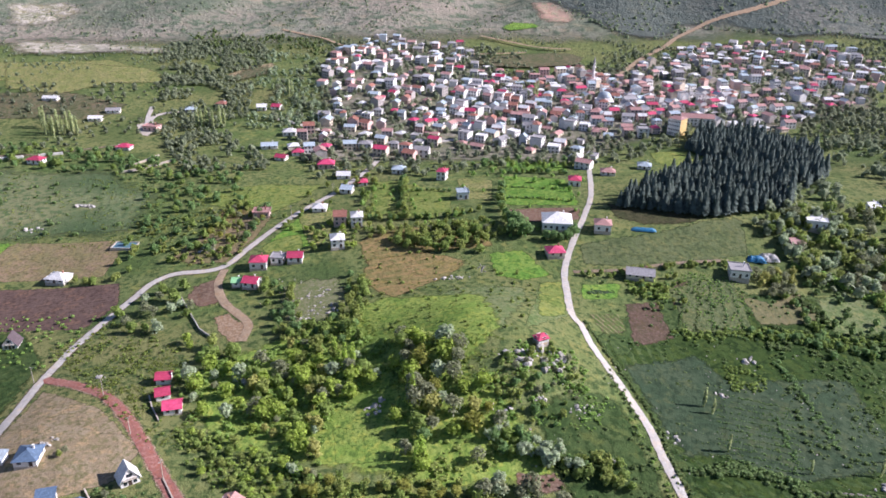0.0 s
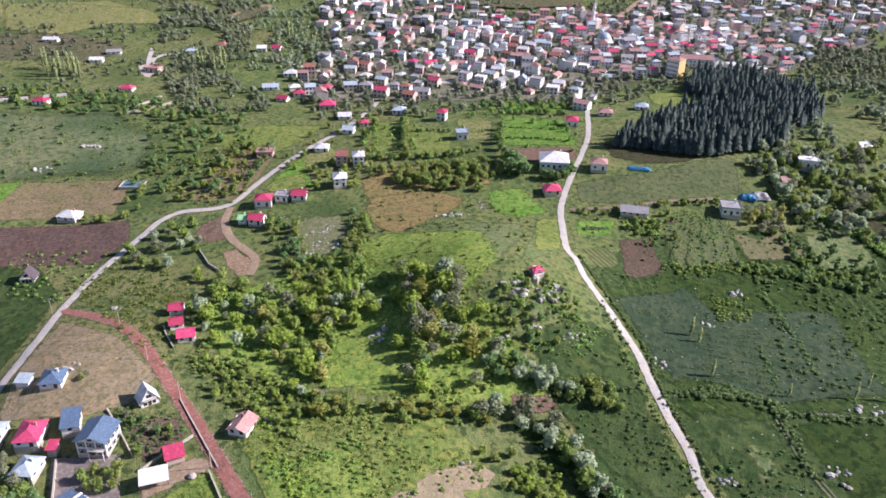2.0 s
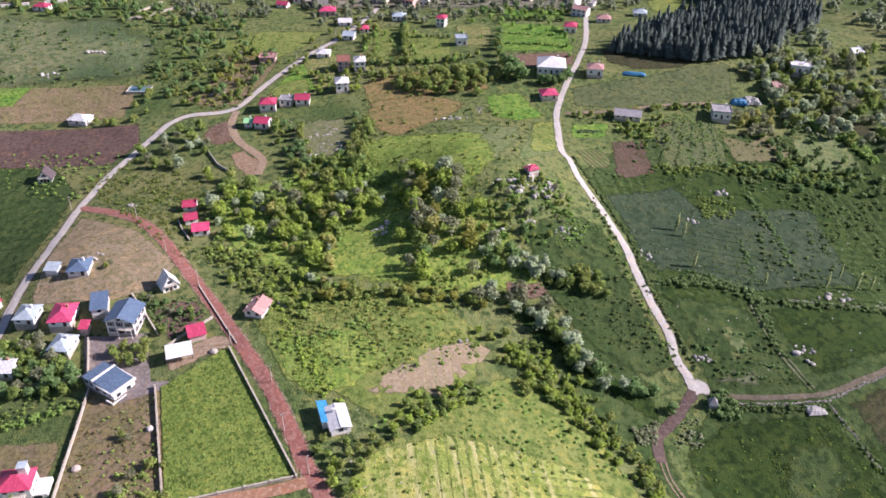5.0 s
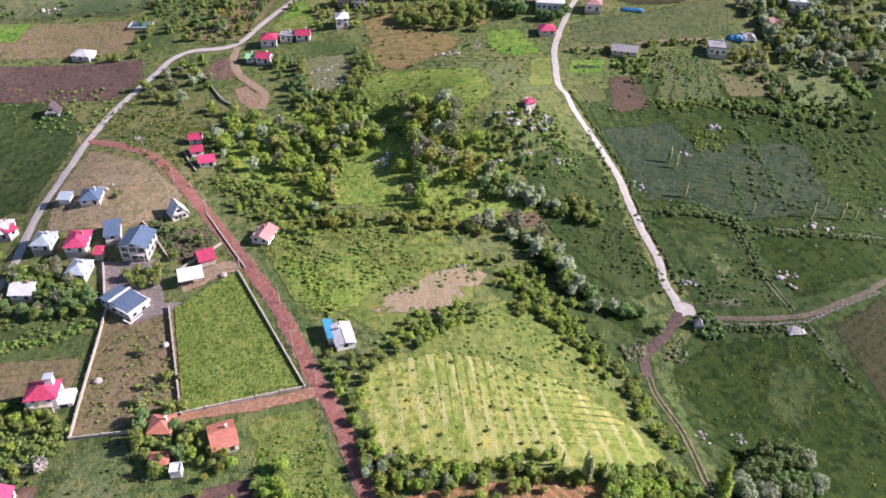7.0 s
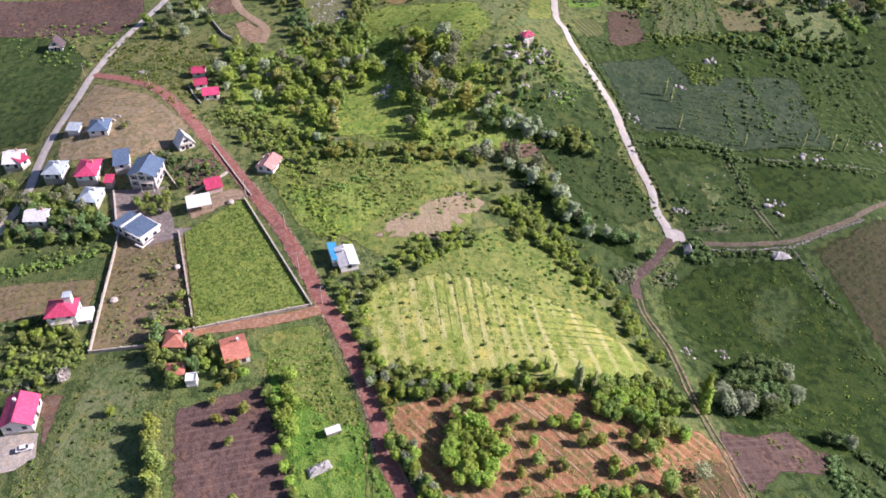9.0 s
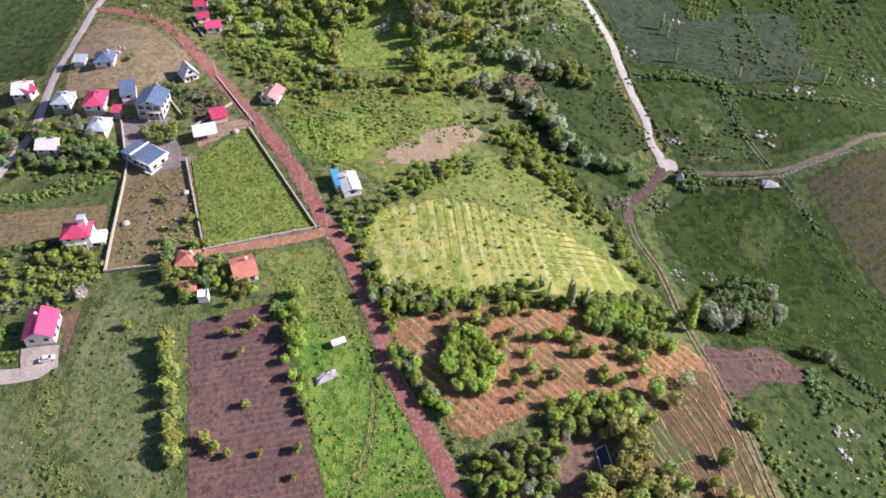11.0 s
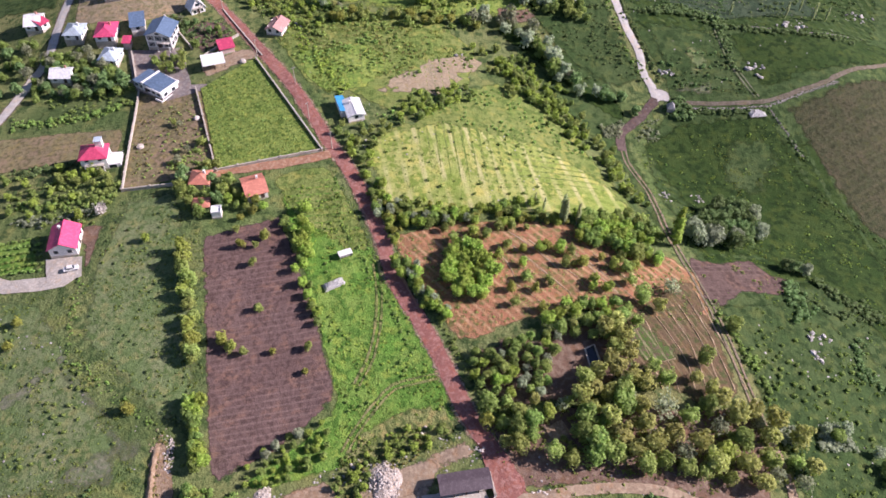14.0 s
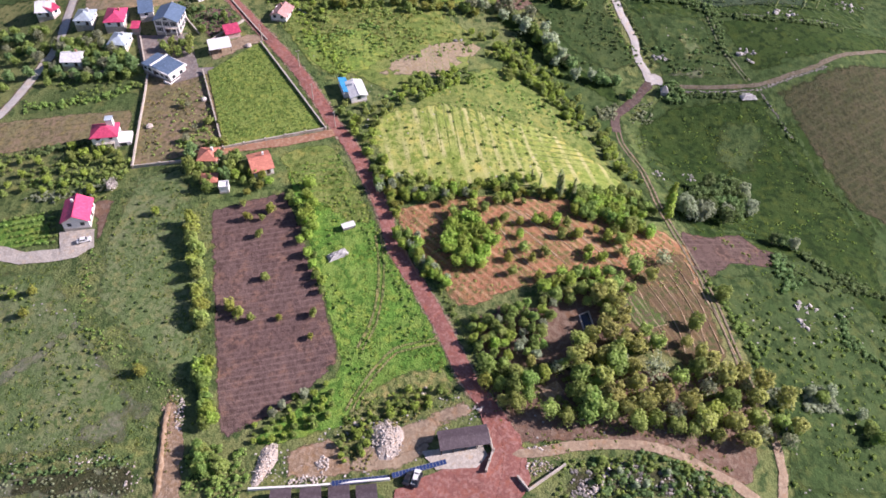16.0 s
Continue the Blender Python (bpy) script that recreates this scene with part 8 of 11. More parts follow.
# ---- trees near the path
trees(scatter([(41.9, 8.5), (55.9, 8.4), (68.3, 7.1), (89.9, 7.2), (99.8, -2.3), (82.5, -13.0), (63.9, -7.8), (46.6, -4.6), (38.3, -1.6)], 40, 5.0, 100), ['bronze', 'bronze', 'olive', 'bronze', 'yellow', 'bare', 'green'], 5.8, 8.6, "orchard trees", 100)
trees(scatter([(15.2, 12.9), (22.7, 12.5), (31.5, 10.3), (42.0, 9.0), (38.2, 5.6), (28.4, 5.7), (27.0, -2.9), (21.2, -2.3), (15.9, 4.6)], 16, 3.8, 940), ['olive', 'bronze', 'green', 'yellow'], 4.2, 6.6, "orchard trees", 940)
trees(scatter([(29.0, -3.8), (37.1, -3.8), (41.4, 6.1), (48.2, 5.6), (46.1, -6.8), (34.3, -6.6)], 9, 4.4, 942), ['bronze', 'olive', 'green'], 5.0, 7.4, "orchard trees", 942)
trees(scatter([(46.4, -5.3), (63.7, -8.6), (82.2, -13.7), (98.9, -8.6), (99.1, -16.2), (81.4, -15.9), (62.9, -11.1), (47.2, -8.1)], 14, 4.6, 943), ['bronze', 'olive', 'bare'], 4.4, 7.2, "orchard trees", 943)
trees(scatter([(13.1, 27.6), (20.3, 27.9), (30.3, 30.7), (39.4, 31.2), (36.4, 20.1), (32.6, 11.9), (22.9, 13.7), (14.8, 16.3)], 40, 2.5, 101), ['bright', 'green', 'green', 'silver', 'olive', 'green'], 3.1, 4.5, "grove trees", 101)
trees(scatter([(36.0, 34.9), (43.4, 39.2), (50.8, 41.8), (62.2, 39.1), (63.3, 33.4), (53.5, 28.0), (43.1, 29.6)], 22, 2.7, 102), ['bright', 'olive', 'bronze', 'green'], 3.3, 5.0, "grove trees", 102)
trees(scatter([(11.3, 64.8), (22.0, 63.8), (25.2, 54.4), (19.5, 44.2), (11.3, 47.2), (9.6, 56.0)], 34, 1.5, 103), ['bright'], 3.68, 5.06, "walnut clump", 103)
trees(scatter([(-4.5, 68.7), (14.0, 72.9), (51.0, 70.6), (66.2, 62.1), (78.2, 56.5), (65.1, 43.8), (42.0, 44.4), (26.3, 43.5), (28.2, 56.4), (9.9, 68.4)], 22, 4.2, 104), ['olive', 'bright', 'yellow', 'olive'], 2.3, 4.4, "young orchard trees", 104)
trees(along([(-68.7, 72.1), (-65.4, 55.2), (-63.5, 42.9), (-61.7, 31.2)], 26, 0.9, 106), ['olive', 'olive', 'yellow'], 3.79, 5.63, "hedgerow trees", 106)
trees(along([(-60.1, 22.0), (-60.0, 11.7), (-56.9, 1.5)], 24, 0.9, 107), ['green', 'bright'], 3.22, 4.60, "hedgerow bushes", 107)
trees(along([(-60.0, -4.4), (-55.3, -9.5), (-52.2, -12.7)], 16, 1.6, 108), ['green', 'olive'], 3.22, 4.83, "hedgerow bushes", 108)
trees(along([(-36.9, 80.3), (-32.2, 60.4), (-29.6, 49.7), (-27.1, 41.5)], 22, 0.8, 109), ['bright', 'green'], 2.30, 3.68, "hedge trees", 109)
trees(scatter([(-47.3, 0.6), (-38.7, 8.0), (-29.7, 10.5), (-23.7, 1.4), (-32.5, -2.5), (-41.2, -4.8)], 16, 2.2, 110), ['bright', 'green', 'bright'], 1.3, 2.7, "bank bushes", 110)
trees(scatter([(-20.8, -2.2), (-8.3, 8.0), (6.9, 6.1), (0.4, 1.9), (-10.3, -1.0), (-18.0, -8.8)], 22, 1.8, 111), ['bright', 'green', 'bright'], 1.3, 2.7, "bank bushes", 111)
trees(along([(-2.6, 57.3), (1.2, 49.4), (5.8, 43.7), (10.4, 39.1)], 14, 1.1, 112), ['green', 'bright', 'silver'], 2.53, 4.14, "roadside bushes", 112)
trees([(-54.2, 37.7), (-48.3, 34.2), (-40.2, 33.8), (-44.8, 48.1), (-30.5, 34.1), (-51.9, 82.0), (-52.7, 77.3), (-43.9, 73.9), (-46.5, 70.7), (-50.9, 71.2), (-47.1, 64.1), (-31.3, 26.7)], ['yellow', 'olive'], 2.42, 3.79, "young field trees", 4)
trees([(-80.4, 77.3), (-113.9, 51.7), (-119.9, 51.7), (-114.7, 43.8), (-77.6, 19.9)], ['bright', 'yellow'], 2.76, 4.14, "meadow trees", 4)
trees([(87.0, 70.6)], ['poplar'], 12.65, 13.22, "poplars", 4)
trees([(49.0, 74.6), (49.5, 72.7)], ['pale_poplar'], 10.35, 11.50, "poplars", 4)
trees([(54.4, 72.9), (44.0, 78.5), (41.7, 81.8)], ['pale_poplar'], 4.60, 6.90, "poplars", 4)
trees(scatter([(93.7, 80.0), (107.1, 89.1), (124.7, 83.5), (119.9, 67.6), (105.7, 64.4), (91.9, 66.8)], 22, 3.0, 113), ['silver', 'dark', 'dark'], 5.75, 8.51, "willow grove", 113)
trees([(123.3, 57.5), (127.4, 56.4), (121.1, 58.7)], ['dark', 'silver'], 4.60, 5.75, "willow grove", 4)
trees([(113.9, -0.4), (110.3, -2.2), (121.0, -7.0), (121.8, -11.1), (123.0, -14.3), (107.4, -0.6)], ['silver', 'green'], 4.02, 5.75, "meadow bushes", 4)
trees(along([(52.0, 66.6), (61.1, 64.4), (69.8, 61.1), (76.2, 56.3)], 18, 1.4, 114), ['green', 'bright'], 3.45, 5.06, "hedge trees", 114)
trees(scatter([(50.5, 76.3), (79.0, 79.4), (75.7, 66.4), (55.5, 64.9)], 22, 2.6, 115), ['green', 'bright', 'olive'], 3.45, 5.29, "hedge trees", 115)
trees(along([(-9.0, 90.3), (-1.6, 78.3), (7.5, 75.6), (18.3, 75.6), (29.8, 78.6), (43.1, 80.3)], 48, 1.7, 116), ['olive', 'bright', 'green'], 2.30, 3.91, "hedge trees", 116)
trees(along([(-17.1, 112.4), (-12.9, 100.9), (-7.4, 90.1)], 10, 1.4, 117), ['bright', 'green'], 2.88, 4.14, "roadside bushes", 117)
trees(scatter([(-24.2, 122.9), (-9.9, 126.6), (-1.2, 120.7), (-8.6, 107.0), (-17.1, 110.1)], 12, 2.6, 118), ['olive', 'green'], 2.53, 3.68, "garden trees", 118)
trees(scatter([(-74.7, 106.8), (-60.5, 106.7), (-56.0, 97.7), (-57.9, 88.1), (-67.4, 80.3), (-73.0, 94.1)], 16, 3.0, 119), ['green', 'olive', 'dark'], 4.02, 5.75, "garden trees", 119)
trees(scatter([(-60.6, 96.3), (-50.4, 91.0), (-42.1, 86.2), (-48.1, 84.2), (-57.9, 88.1)], 9, 3, 120), ['olive', 'yellow', 'bright'], 2.88, 4.14, "garden trees", 120)
trees(scatter([(-37.2, 82.0), (-31.1, 83.2), (-28.8, 64.4), (-33.0, 61.7)], 8, 2.4, 121), ['bright'], 3.45, 5.06, "hedge trees", 121)
trees(scatter([(-93.6, 172.8), (-80.6, 173.5), (-77.3, 165.5), (-89.2, 165.0)], 9, 3.0, 122), ['olive', 'green'], 3.22, 4.60, "yard trees", 122)
trees(scatter([(-129.0, 180.3), (-117.1, 183.3), (-112.7, 172.1), (-103.8, 167.8), (-99.4, 161.4), (-119.2, 165.3), (-137.0, 179.4)], 26, 3.2, 123), ['green', 'dark', 'dark', 'green', 'bare'], 4.02, 6.32, "garden trees", 123)
trees(scatter([(-138.9, 171.6), (-130.9, 164.7), (-111.9, 159.8), (-98.1, 159.8), (-99.2, 155.8), (-135.0, 158.6)], 16, 3.2, 124), ['green', 'dark', 'dark', 'green', 'bare'], 3.45, 5.29, "garden trees", 124)
trees(scatter([(-88.2, 196.8), (-80.3, 199.8), (-74.7, 189.7), (-68.8, 192.5), (-61.0, 179.9), (-72.5, 173.7), (-82.2, 184.1)], 9, 3.0, 125), ['green', 'dark', 'dark', 'green', 'bare'], 2.53, 4.14, "garden trees", 125)
trees([(-102.9, 214.2), (-101.8, 216.0), (-64.0, 118.7), (-72.3, 116.6), (-74.7, 111.2), (-79.0, 133.0), (-76.8, 131.2), (-67.6, 119.4)], ['olive', 'bare'], 2.30, 3.68, "garden trees", 4)
trees(scatter([(-118.3, 119.8), (-109.2, 113.3), (-96.9, 111.9), (-92.9, 103.5), (-107.0, 106.1), (-116.7, 110.2)], 12, 3.0, 126), ['bright', 'olive'], 2.76, 4.37, "garden trees", 126)
trees(scatter([(-169.3, 199.6), (-141.3, 190.9), (-137.4, 182.5), (-142.1, 165.5), (-152.5, 153.9), (-161.2, 153.9)], 24, 3.6, 127), ['green', 'dark', 'dark', 'green', 'bare'], 3.91, 5.98, "garden trees", 127)
trees(scatter([(-137.1, 180.9), (-124.5, 182.7), (-120.3, 169.4), (-99.5, 165.3), (-98.2, 156.5), (-122.9, 158.5), (-135.9, 162.6)], 18, 3.4, 128), ['green', 'dark', 'dark', 'green', 'bare'], 3.45, 5.52, "garden trees", 128)
trees(scatter([(-142.6, 118.8), (-109.5, 106.7), (-94.2, 92.3), (-98.1, 87.8), (-136.0, 95.8)], 16, 4.5, 130), ['green', 'bright'], 2.30, 3.68, "meadow bushes", 130)
trees(scatter([(42.0, -17.4), (56.8, -18.3), (70.4, -24.0), (65.6, -29.5), (38.3, -27.9)], 16, 2.6, 131), ['dark', 'silver', 'green'], 1.84, 2.99, "bank bushes", 131)
trees(scatter([(-10.7, 83.3), (0.2, 84.8), (14.9, 81.1), (25.7, 77.2), (23.2, 73.0), (6.8, 74.7), (-4.4, 70.5)], 34, 1.8, 601), ['bright', 'bright', 'yellow'], 1.95, 3.45, "meadow hedge trees", 601)
trees(scatter([(25.6, 76.4), (50.0, 74.6), (51.2, 71.7), (26.9, 72.8)], 12, 2.0, 602), ['yellow', 'bright'], 2.30, 3.68, "meadow hedge trees", 602)
trees(scatter([(54.1, 75.8), (68.3, 76.6), (80.7, 70.4), (80.8, 64.5), (67.2, 65.7), (54.8, 70.2)], 22, 2.4, 603), ['green', 'bright'], 3.68, 5.06, "meadow hedge trees", 603)
trees([(48.5, 73.2), (49.5, 72.4), (53.8, 72.9)], ['pale_poplar'], 8.05, 10.92, "poplars", 9)
trees([(84.9, 65.7)], ['poplar'], 11.50, 12.65, "poplars", 9)
trees(scatter([(-48.5, -3.3), (-41.5, 2.9), (-32.7, 8.7), (-26.6, 11.9), (-23.6, 2.2), (-32.6, -1.7), (-42.6, -5.4)], 26, 1.6, 604), ['bright', 'green', 'bright'], 1.3, 2.7, "bank bushes", 604)
trees([(23.9, 67.7), (32.3, 70.7), (34.3, 61.4), (33.4, 56.0), (47.0, 71.7), (45.7, 61.0), (39.6, 61.1), (46.4, 55.3), (51.6, 55.2), (61.1, 54.1), (40.6, 48.2), (53.6, 48.7), (28.7, 42.1), (43.2, 40.0), (36.5, 39.5), (29.8, 71.9), (-4.1, 68.0)], ['olive', 'bright', 'yellow'], 2.9, 4.4, "young orchard trees", 870)
trees(scatter([(51.7, 30.9), (57.1, 32.6), (56.8, 21.4), (56.3, 10.1), (40.7, 10.3), (39.8, 17.2), (49.6, 18.2)], 14, 3.2, 871), ['bronze', 'olive', 'bronze'], 5.6, 8.0, "grove trees", 871)
trees([(66.3, 41.5), (70.7, 38.4), (76.3, 44.9), (64.8, 52.5), (69.3, 58.5), (79.2, 20.9), (74.7, 14.6), (77.7, 11.1), (63.4, 18.4), (65.4, 14.0), (59.6, 13.3), (91.9, 31.7), (79.1, 7.6)], ['bronze', 'bare', 'olive'], 4.4, 7.0, "plot trees", 872)
trees([(57.9, -2.7), (87.7, 0.9)], ['blossom', 'bare'], 4.2, 5.0, "orchard trees", 876)
trees(scatter([(-12.0, 87.1), (0.5, 83.5), (14.3, 76.4), (23.0, 74.7), (20.9, 72.4), (-0.2, 73.1), (-10.6, 77.5)], 30, 2.0, 877), ['bright', 'olive', 'green', 'silver'], 2.4, 4.2, "meadow hedge trees", 877)
trees(along([(-2.4, 62.5), (0.2, 55.1), (4.5, 46.7), (8.7, 39.5)], 18, 1.2, 878), ['silver', 'green', 'bright'], 2.6, 4.4, "roadside bushes", 878)
trees([(-97.2, 91.3), (-96.6, 92.8)], ['blossom'], 3.33, 3.91, "blossoming bushes", 12)
trees([(-41.0, 3.9), (-38.7, 6.0), (-32.7, 8.7)], ['silver'], 3.22, 3.68, "grey-green bushes", 13)
trees([(-54.6, 38.9), (-51.8, 36.0)], ['yellow'], 3.91, 4.60, "young field trees", 14)
trees([(40.5, 11.3), (36.1, 9.0), (54.8, 10.3)], ['bare'], 4.02, 5.17, "bare garden trees", 15)

# ---- trees of the valley
far_trees(scatter([(-79.2, 295.8), (-60.0, 286.3), (-51.2, 276.4), (-28.2, 286.6), (-6.7, 288.9), (-0.6, 266.8), (6.9, 238.0), (-7.5, 239.7), (-19.3, 224.4), (-18.9, 197.3), (-28.8, 202.2), (-39.8, 222.4), (-58.7, 229.8), (-71.1, 244.9)], 62, 4.6, 132), ['green', 'bright', 'bronze', 'silver', 'bare', 'olive', 'bright'], 3.4, 8.6, "valley trees", 132)
far_trees(scatter([(-47.1, 257.4), (-17.3, 267.4), (4.8, 244.8), (-7.5, 237.7), (-19.3, 224.4), (-19.0, 199.2), (-28.8, 204.1), (-40.0, 225.9)], 30, 4.6, 801), ['green', 'bronze', 'bright', 'bare', 'bright'], 3.0, 7.4, "valley trees", 801)
far_trees(scatter([(11.7, 271.0), (30.1, 256.7), (41.6, 230.1), (44.8, 214.2), (34.8, 201.0), (27.9, 209.8), (18.3, 216.8), (11.8, 232.7)], 30, 4.8, 802), ['bare', 'bronze', 'bare', 'bright', 'silver', 'yellow'], 4.0, 9.2, "valley trees", 802)
far_trees(scatter([(9.5, 264.9), (18.8, 253.4), (20.5, 229.9), (16.9, 200.0), (11.2, 197.0), (6.1, 224.1)], 13, 4.2, 803), ['green', 'bright', 'bare', 'dark'], 4.0, 9.0, "valley trees", 803)
far_trees(scatter([(-67.4, 227.8), (-44.3, 222.1), (-25.4, 198.1), (-27.8, 178.9), (-44.3, 194.8), (-60.4, 207.2)], 60, 2.8, 804), ['green', 'olive', 'bright', 'green'], 1.0, 3.8, "slope bushes", 804)
far_trees(along([(-25.2, 192.6), (-12.5, 193.1), (4.4, 190.5), (17.4, 192.0), (32.0, 187.6), (38.2, 184.8)], 44, 1.9, 805), ['yellow', 'olive', 'green', 'olive'], 2.4, 5.4, "valley hedge", 805)
far_trees([(-12.7, 259.2), (-10.1, 261.6), (-7.1, 258.6), (-14.2, 266.1), (14.8, 231.7), (14.2, 201.7), (15.8, 204.8), (16.5, 202.5)], ['poplar'], 9.0, 11.5, "poplars", 806)
far_trees(scatter([(47.5, 239.3), (65.8, 253.8), (78.0, 249.2), (77.7, 228.9), (65.3, 214.4), (49.5, 218.0), (42.6, 228.6)], 44, 3.2, 807), ['green', 'dark', 'olive', 'bare'], 1.6, 4.6, "knoll bushes", 807)
far_trees(scatter([(41.4, 218.3), (57.2, 207.4), (72.3, 201.9), (73.4, 196.0), (60.6, 200.6), (40.9, 205.0)], 34, 2.8, 808), ['dark', 'green', 'silver'], 2.4, 5.6, "valley hedge", 808)
far_trees(along([(36.4, 191.5), (43.9, 188.6), (54.7, 185.5), (58.6, 176.2), (62.8, 164.1), (67.7, 157.1)], 24, 2.6, 135), ['silver', 'silver', 'bare', 'green'], 3.6, 8.6, "silver willows", 135)
far_trees(along([(50.8, 204.6), (58.6, 202.2)], 6, 1.5, 136), ['silver'], 5.17, 6.90, "silver willows", 136)
far_trees(along([(70.8, 151.7), (77.7, 149.3), (84.9, 144.3), (89.9, 139.3)], 8, 2.2, 137), ['silver', 'dark'], 4.60, 6.32, "silver willows", 137)
far_trees(scatter([(34.7, 170.4), (45.9, 172.8), (61.1, 150.9), (74.4, 128.2), (83.2, 94.7), (82.9, 84.6), (76.1, 91.1), (64.8, 115.7), (50.9, 132.2), (37.6, 147.8)], 40, 2.3, 138), ['green', 'bright', 'olive'], 2.30, 3.91, "stream bushes", 138)
far_trees(scatter([(1.3, 133.9), (13.3, 142.6), (27.4, 146.5), (30.1, 137.6), (11.8, 125.4), (-1.2, 120.7)], 26, 2.6, 139), ['green', 'bright'], 2.30, 3.68, "knoll bushes", 139)
far_trees(scatter([(66.6, 201.6), (83.1, 201.6), (84.9, 188.9), (67.3, 192.7)], 12, 3.2, 140), ['olive', 'green'], 4.02, 5.75, "valley trees", 140)
far_trees([(128.1, 227.9), (124.9, 207.0), (150.0, 196.1), (175.4, 194.9), (188.3, 194.5), (186.8, 203.8), (196.5, 196.7), (126.2, 231.9)], ['pale_poplar'], 5.75, 9.20, "poplars", 4)
far_trees(scatter([(-53.5, 345.8), (-36.7, 342.4), (-31.0, 299.2), (-13.5, 297.1), (-3.5, 341.7), (-1.0, 312.6), (-8.4, 282.1), (-42.5, 292.0)], 36, 3.6, 143), ['green', 'olive', 'dark'], 3.45, 6.90, "knoll trees", 143)
far_trees(scatter([(14.8, 379.7), (55.2, 385.5), (67.4, 383.4), (57.2, 355.0), (14.3, 367.5)], 34, 4.2, 144), ['green', 'olive', 'olive'], 4.60, 8.05, "valley trees", 144)
far_trees([(94.1, 365.0), (97.5, 363.6), (100.9, 362.7), (104.9, 364.0), (108.8, 366.5)], ['dark'], 5.75, 8.05, "trees before the hall", 4)
far_trees([(76.4, 372.8), (81.5, 375.1), (83.4, 369.0), (79.5, 381.6)], ['dark'], 9.20, 11.50, "tall dark trees", 4)
trees(scatter([(-25.2, -6.5), (-20.0, 0.2), (-14.6, 2.0), (-16.6, -9.0), (-21.0, -13.8)], 12, 1.7, 149), ['bright', 'green', 'bright'], 1.3, 2.7, "bank bushes", 149)
far_trees(scatter([(-141.0, 469.1), (-117.9, 492.8), (-90.3, 479.5), (-55.2, 433.9), (-57.6, 410.3), (-77.4, 366.7), (-102.9, 372.0), (-129.8, 411.0)], 75, 3.6, 150), ['dark', 'green', 'dark'], 2.6, 6.8, "slope trees", 150)
far_trees(scatter([(-117.1, 324.2), (-99.3, 355.3), (-83.9, 339.8), (-81.4, 313.2), (-102.2, 301.4)], 16, 4.5, 151), ['silver', 'green', 'bare'], 4.60, 7.47, "roadside willows", 151)
far_trees(along([(-150.4, 364.2), (-127.7, 362.9), (-126.0, 393.2), (-133.8, 408.2)], 16, 2.2, 152), ['green', 'olive', 'dark'], 2.88, 4.83, "field edge trees", 152)
far_trees(along([(24.3, 476.4), (22.2, 444.1), (20.3, 414.9)], 16, 0.8, 900), ['dark', 'green'], 3.5, 6.5, "plot hedge", 900)
far_trees(along([(25.0, 449.6), (38.6, 448.9), (52.3, 441.8)], 14, 0.8, 901), ['green', 'dark'], 1.6, 3.0, "plot hedge", 901)
far_trees(along([(0.3, 406.7), (21.4, 399.9), (44.4, 399.9), (61.2, 402.4)], 30, 1.6, 902), ['green', 'dark', 'olive'], 2.4, 5.0, "plot hedge", 902)
far_trees(along([(89.5, 482.2), (110.5, 480.2), (131.9, 471.7)], 24, 1.4, 903), ['dark', 'green'], 2.4, 4.6, "plot hedge", 903)
far_trees(along([(79.8, 424.3), (97.8, 418.1), (120.0, 409.6)], 26, 0.7, 904), ['dark', 'green'], 1.2, 2.4, "plot hedge", 904)
far_trees(along([(83.6, 446.7), (102.2, 439.9), (122.3, 433.2)], 22, 0.6, 905), ['dark', 'green'], 1.0, 2.0, "plot hedge", 905)
far_trees(scatter([(-94.3, 439.2), (-75.0, 449.5), (-58.4, 422.1), (-73.5, 382.9), (-83.7, 378.6)], 46, 3.0, 906), ['olive', 'yellow', 'olive', 'bare'], 2.0, 4.4, "roadside scrub", 906)
far_trees(along([(24.0, 477.8), (20.6, 398.3)], 16, 1.0, 153), ['green', 'olive'], 3.45, 5.75, "plot hedge", 153)
far_trees(along([(81.6, 442.7), (75.5, 383.5)], 10, 1.2, 154), ['dark', 'green'], 4.02, 6.90, "plot hedge", 154)
far_trees(along([(-3.3, 467.5), (4.1, 476.2), (-0.2, 396.8), (-3.3, 393.7)], 16, 2.0, 155), ['green', 'olive'], 2.88, 5.17, "plot hedge", 155)
far_trees(scatter([(-38.2, 405.7), (-3.3, 401.4), (-3.4, 370.8), (-27.0, 369.3)], 22, 4.0, 156), ['green', 'bright', 'olive'], 2.88, 4.83, "garden trees", 156)
far_trees(scatter([(-3.3, 393.7), (71.0, 386.3), (73.5, 364.4), (31.8, 364.5), (-0.4, 376.3)], 40, 4.0, 157), ['green', 'olive', 'olive', 'bare'], 2.88, 5.75, "valley trees", 157)
far_trees(scatter([(-38.1, 295.9), (-31.7, 309.4), (-23.3, 294.9), (-13.7, 305.2), (-7.8, 354.0), (0.5, 335.2), (-1.1, 300.9), (-10.7, 278.2), (-37.2, 286.2)], 40, 3.4, 158), ['olive', 'dark', 'green'], 2.88, 5.29, "knoll trees", 158)
far_trees(scatter([(193.2, 333.0), (214.2, 332.2), (204.0, 311.7), (190.3, 317.0)], 14, 4.0, 159), ['bronze', 'bare', 'olive'], 5.0, 7.6, "trees by the frame house", 159)
far_trees(scatter([(213.4, 371.6), (248.9, 389.7), (307.4, 394.6), (309.5, 334.9), (257.8, 302.7), (223.3, 326.0), (220.0, 350.5)], 130, 4.0, 160), ['green', 'olive', 'bare', 'silver'], 4.6, 8.6, "eastern trees", 160)
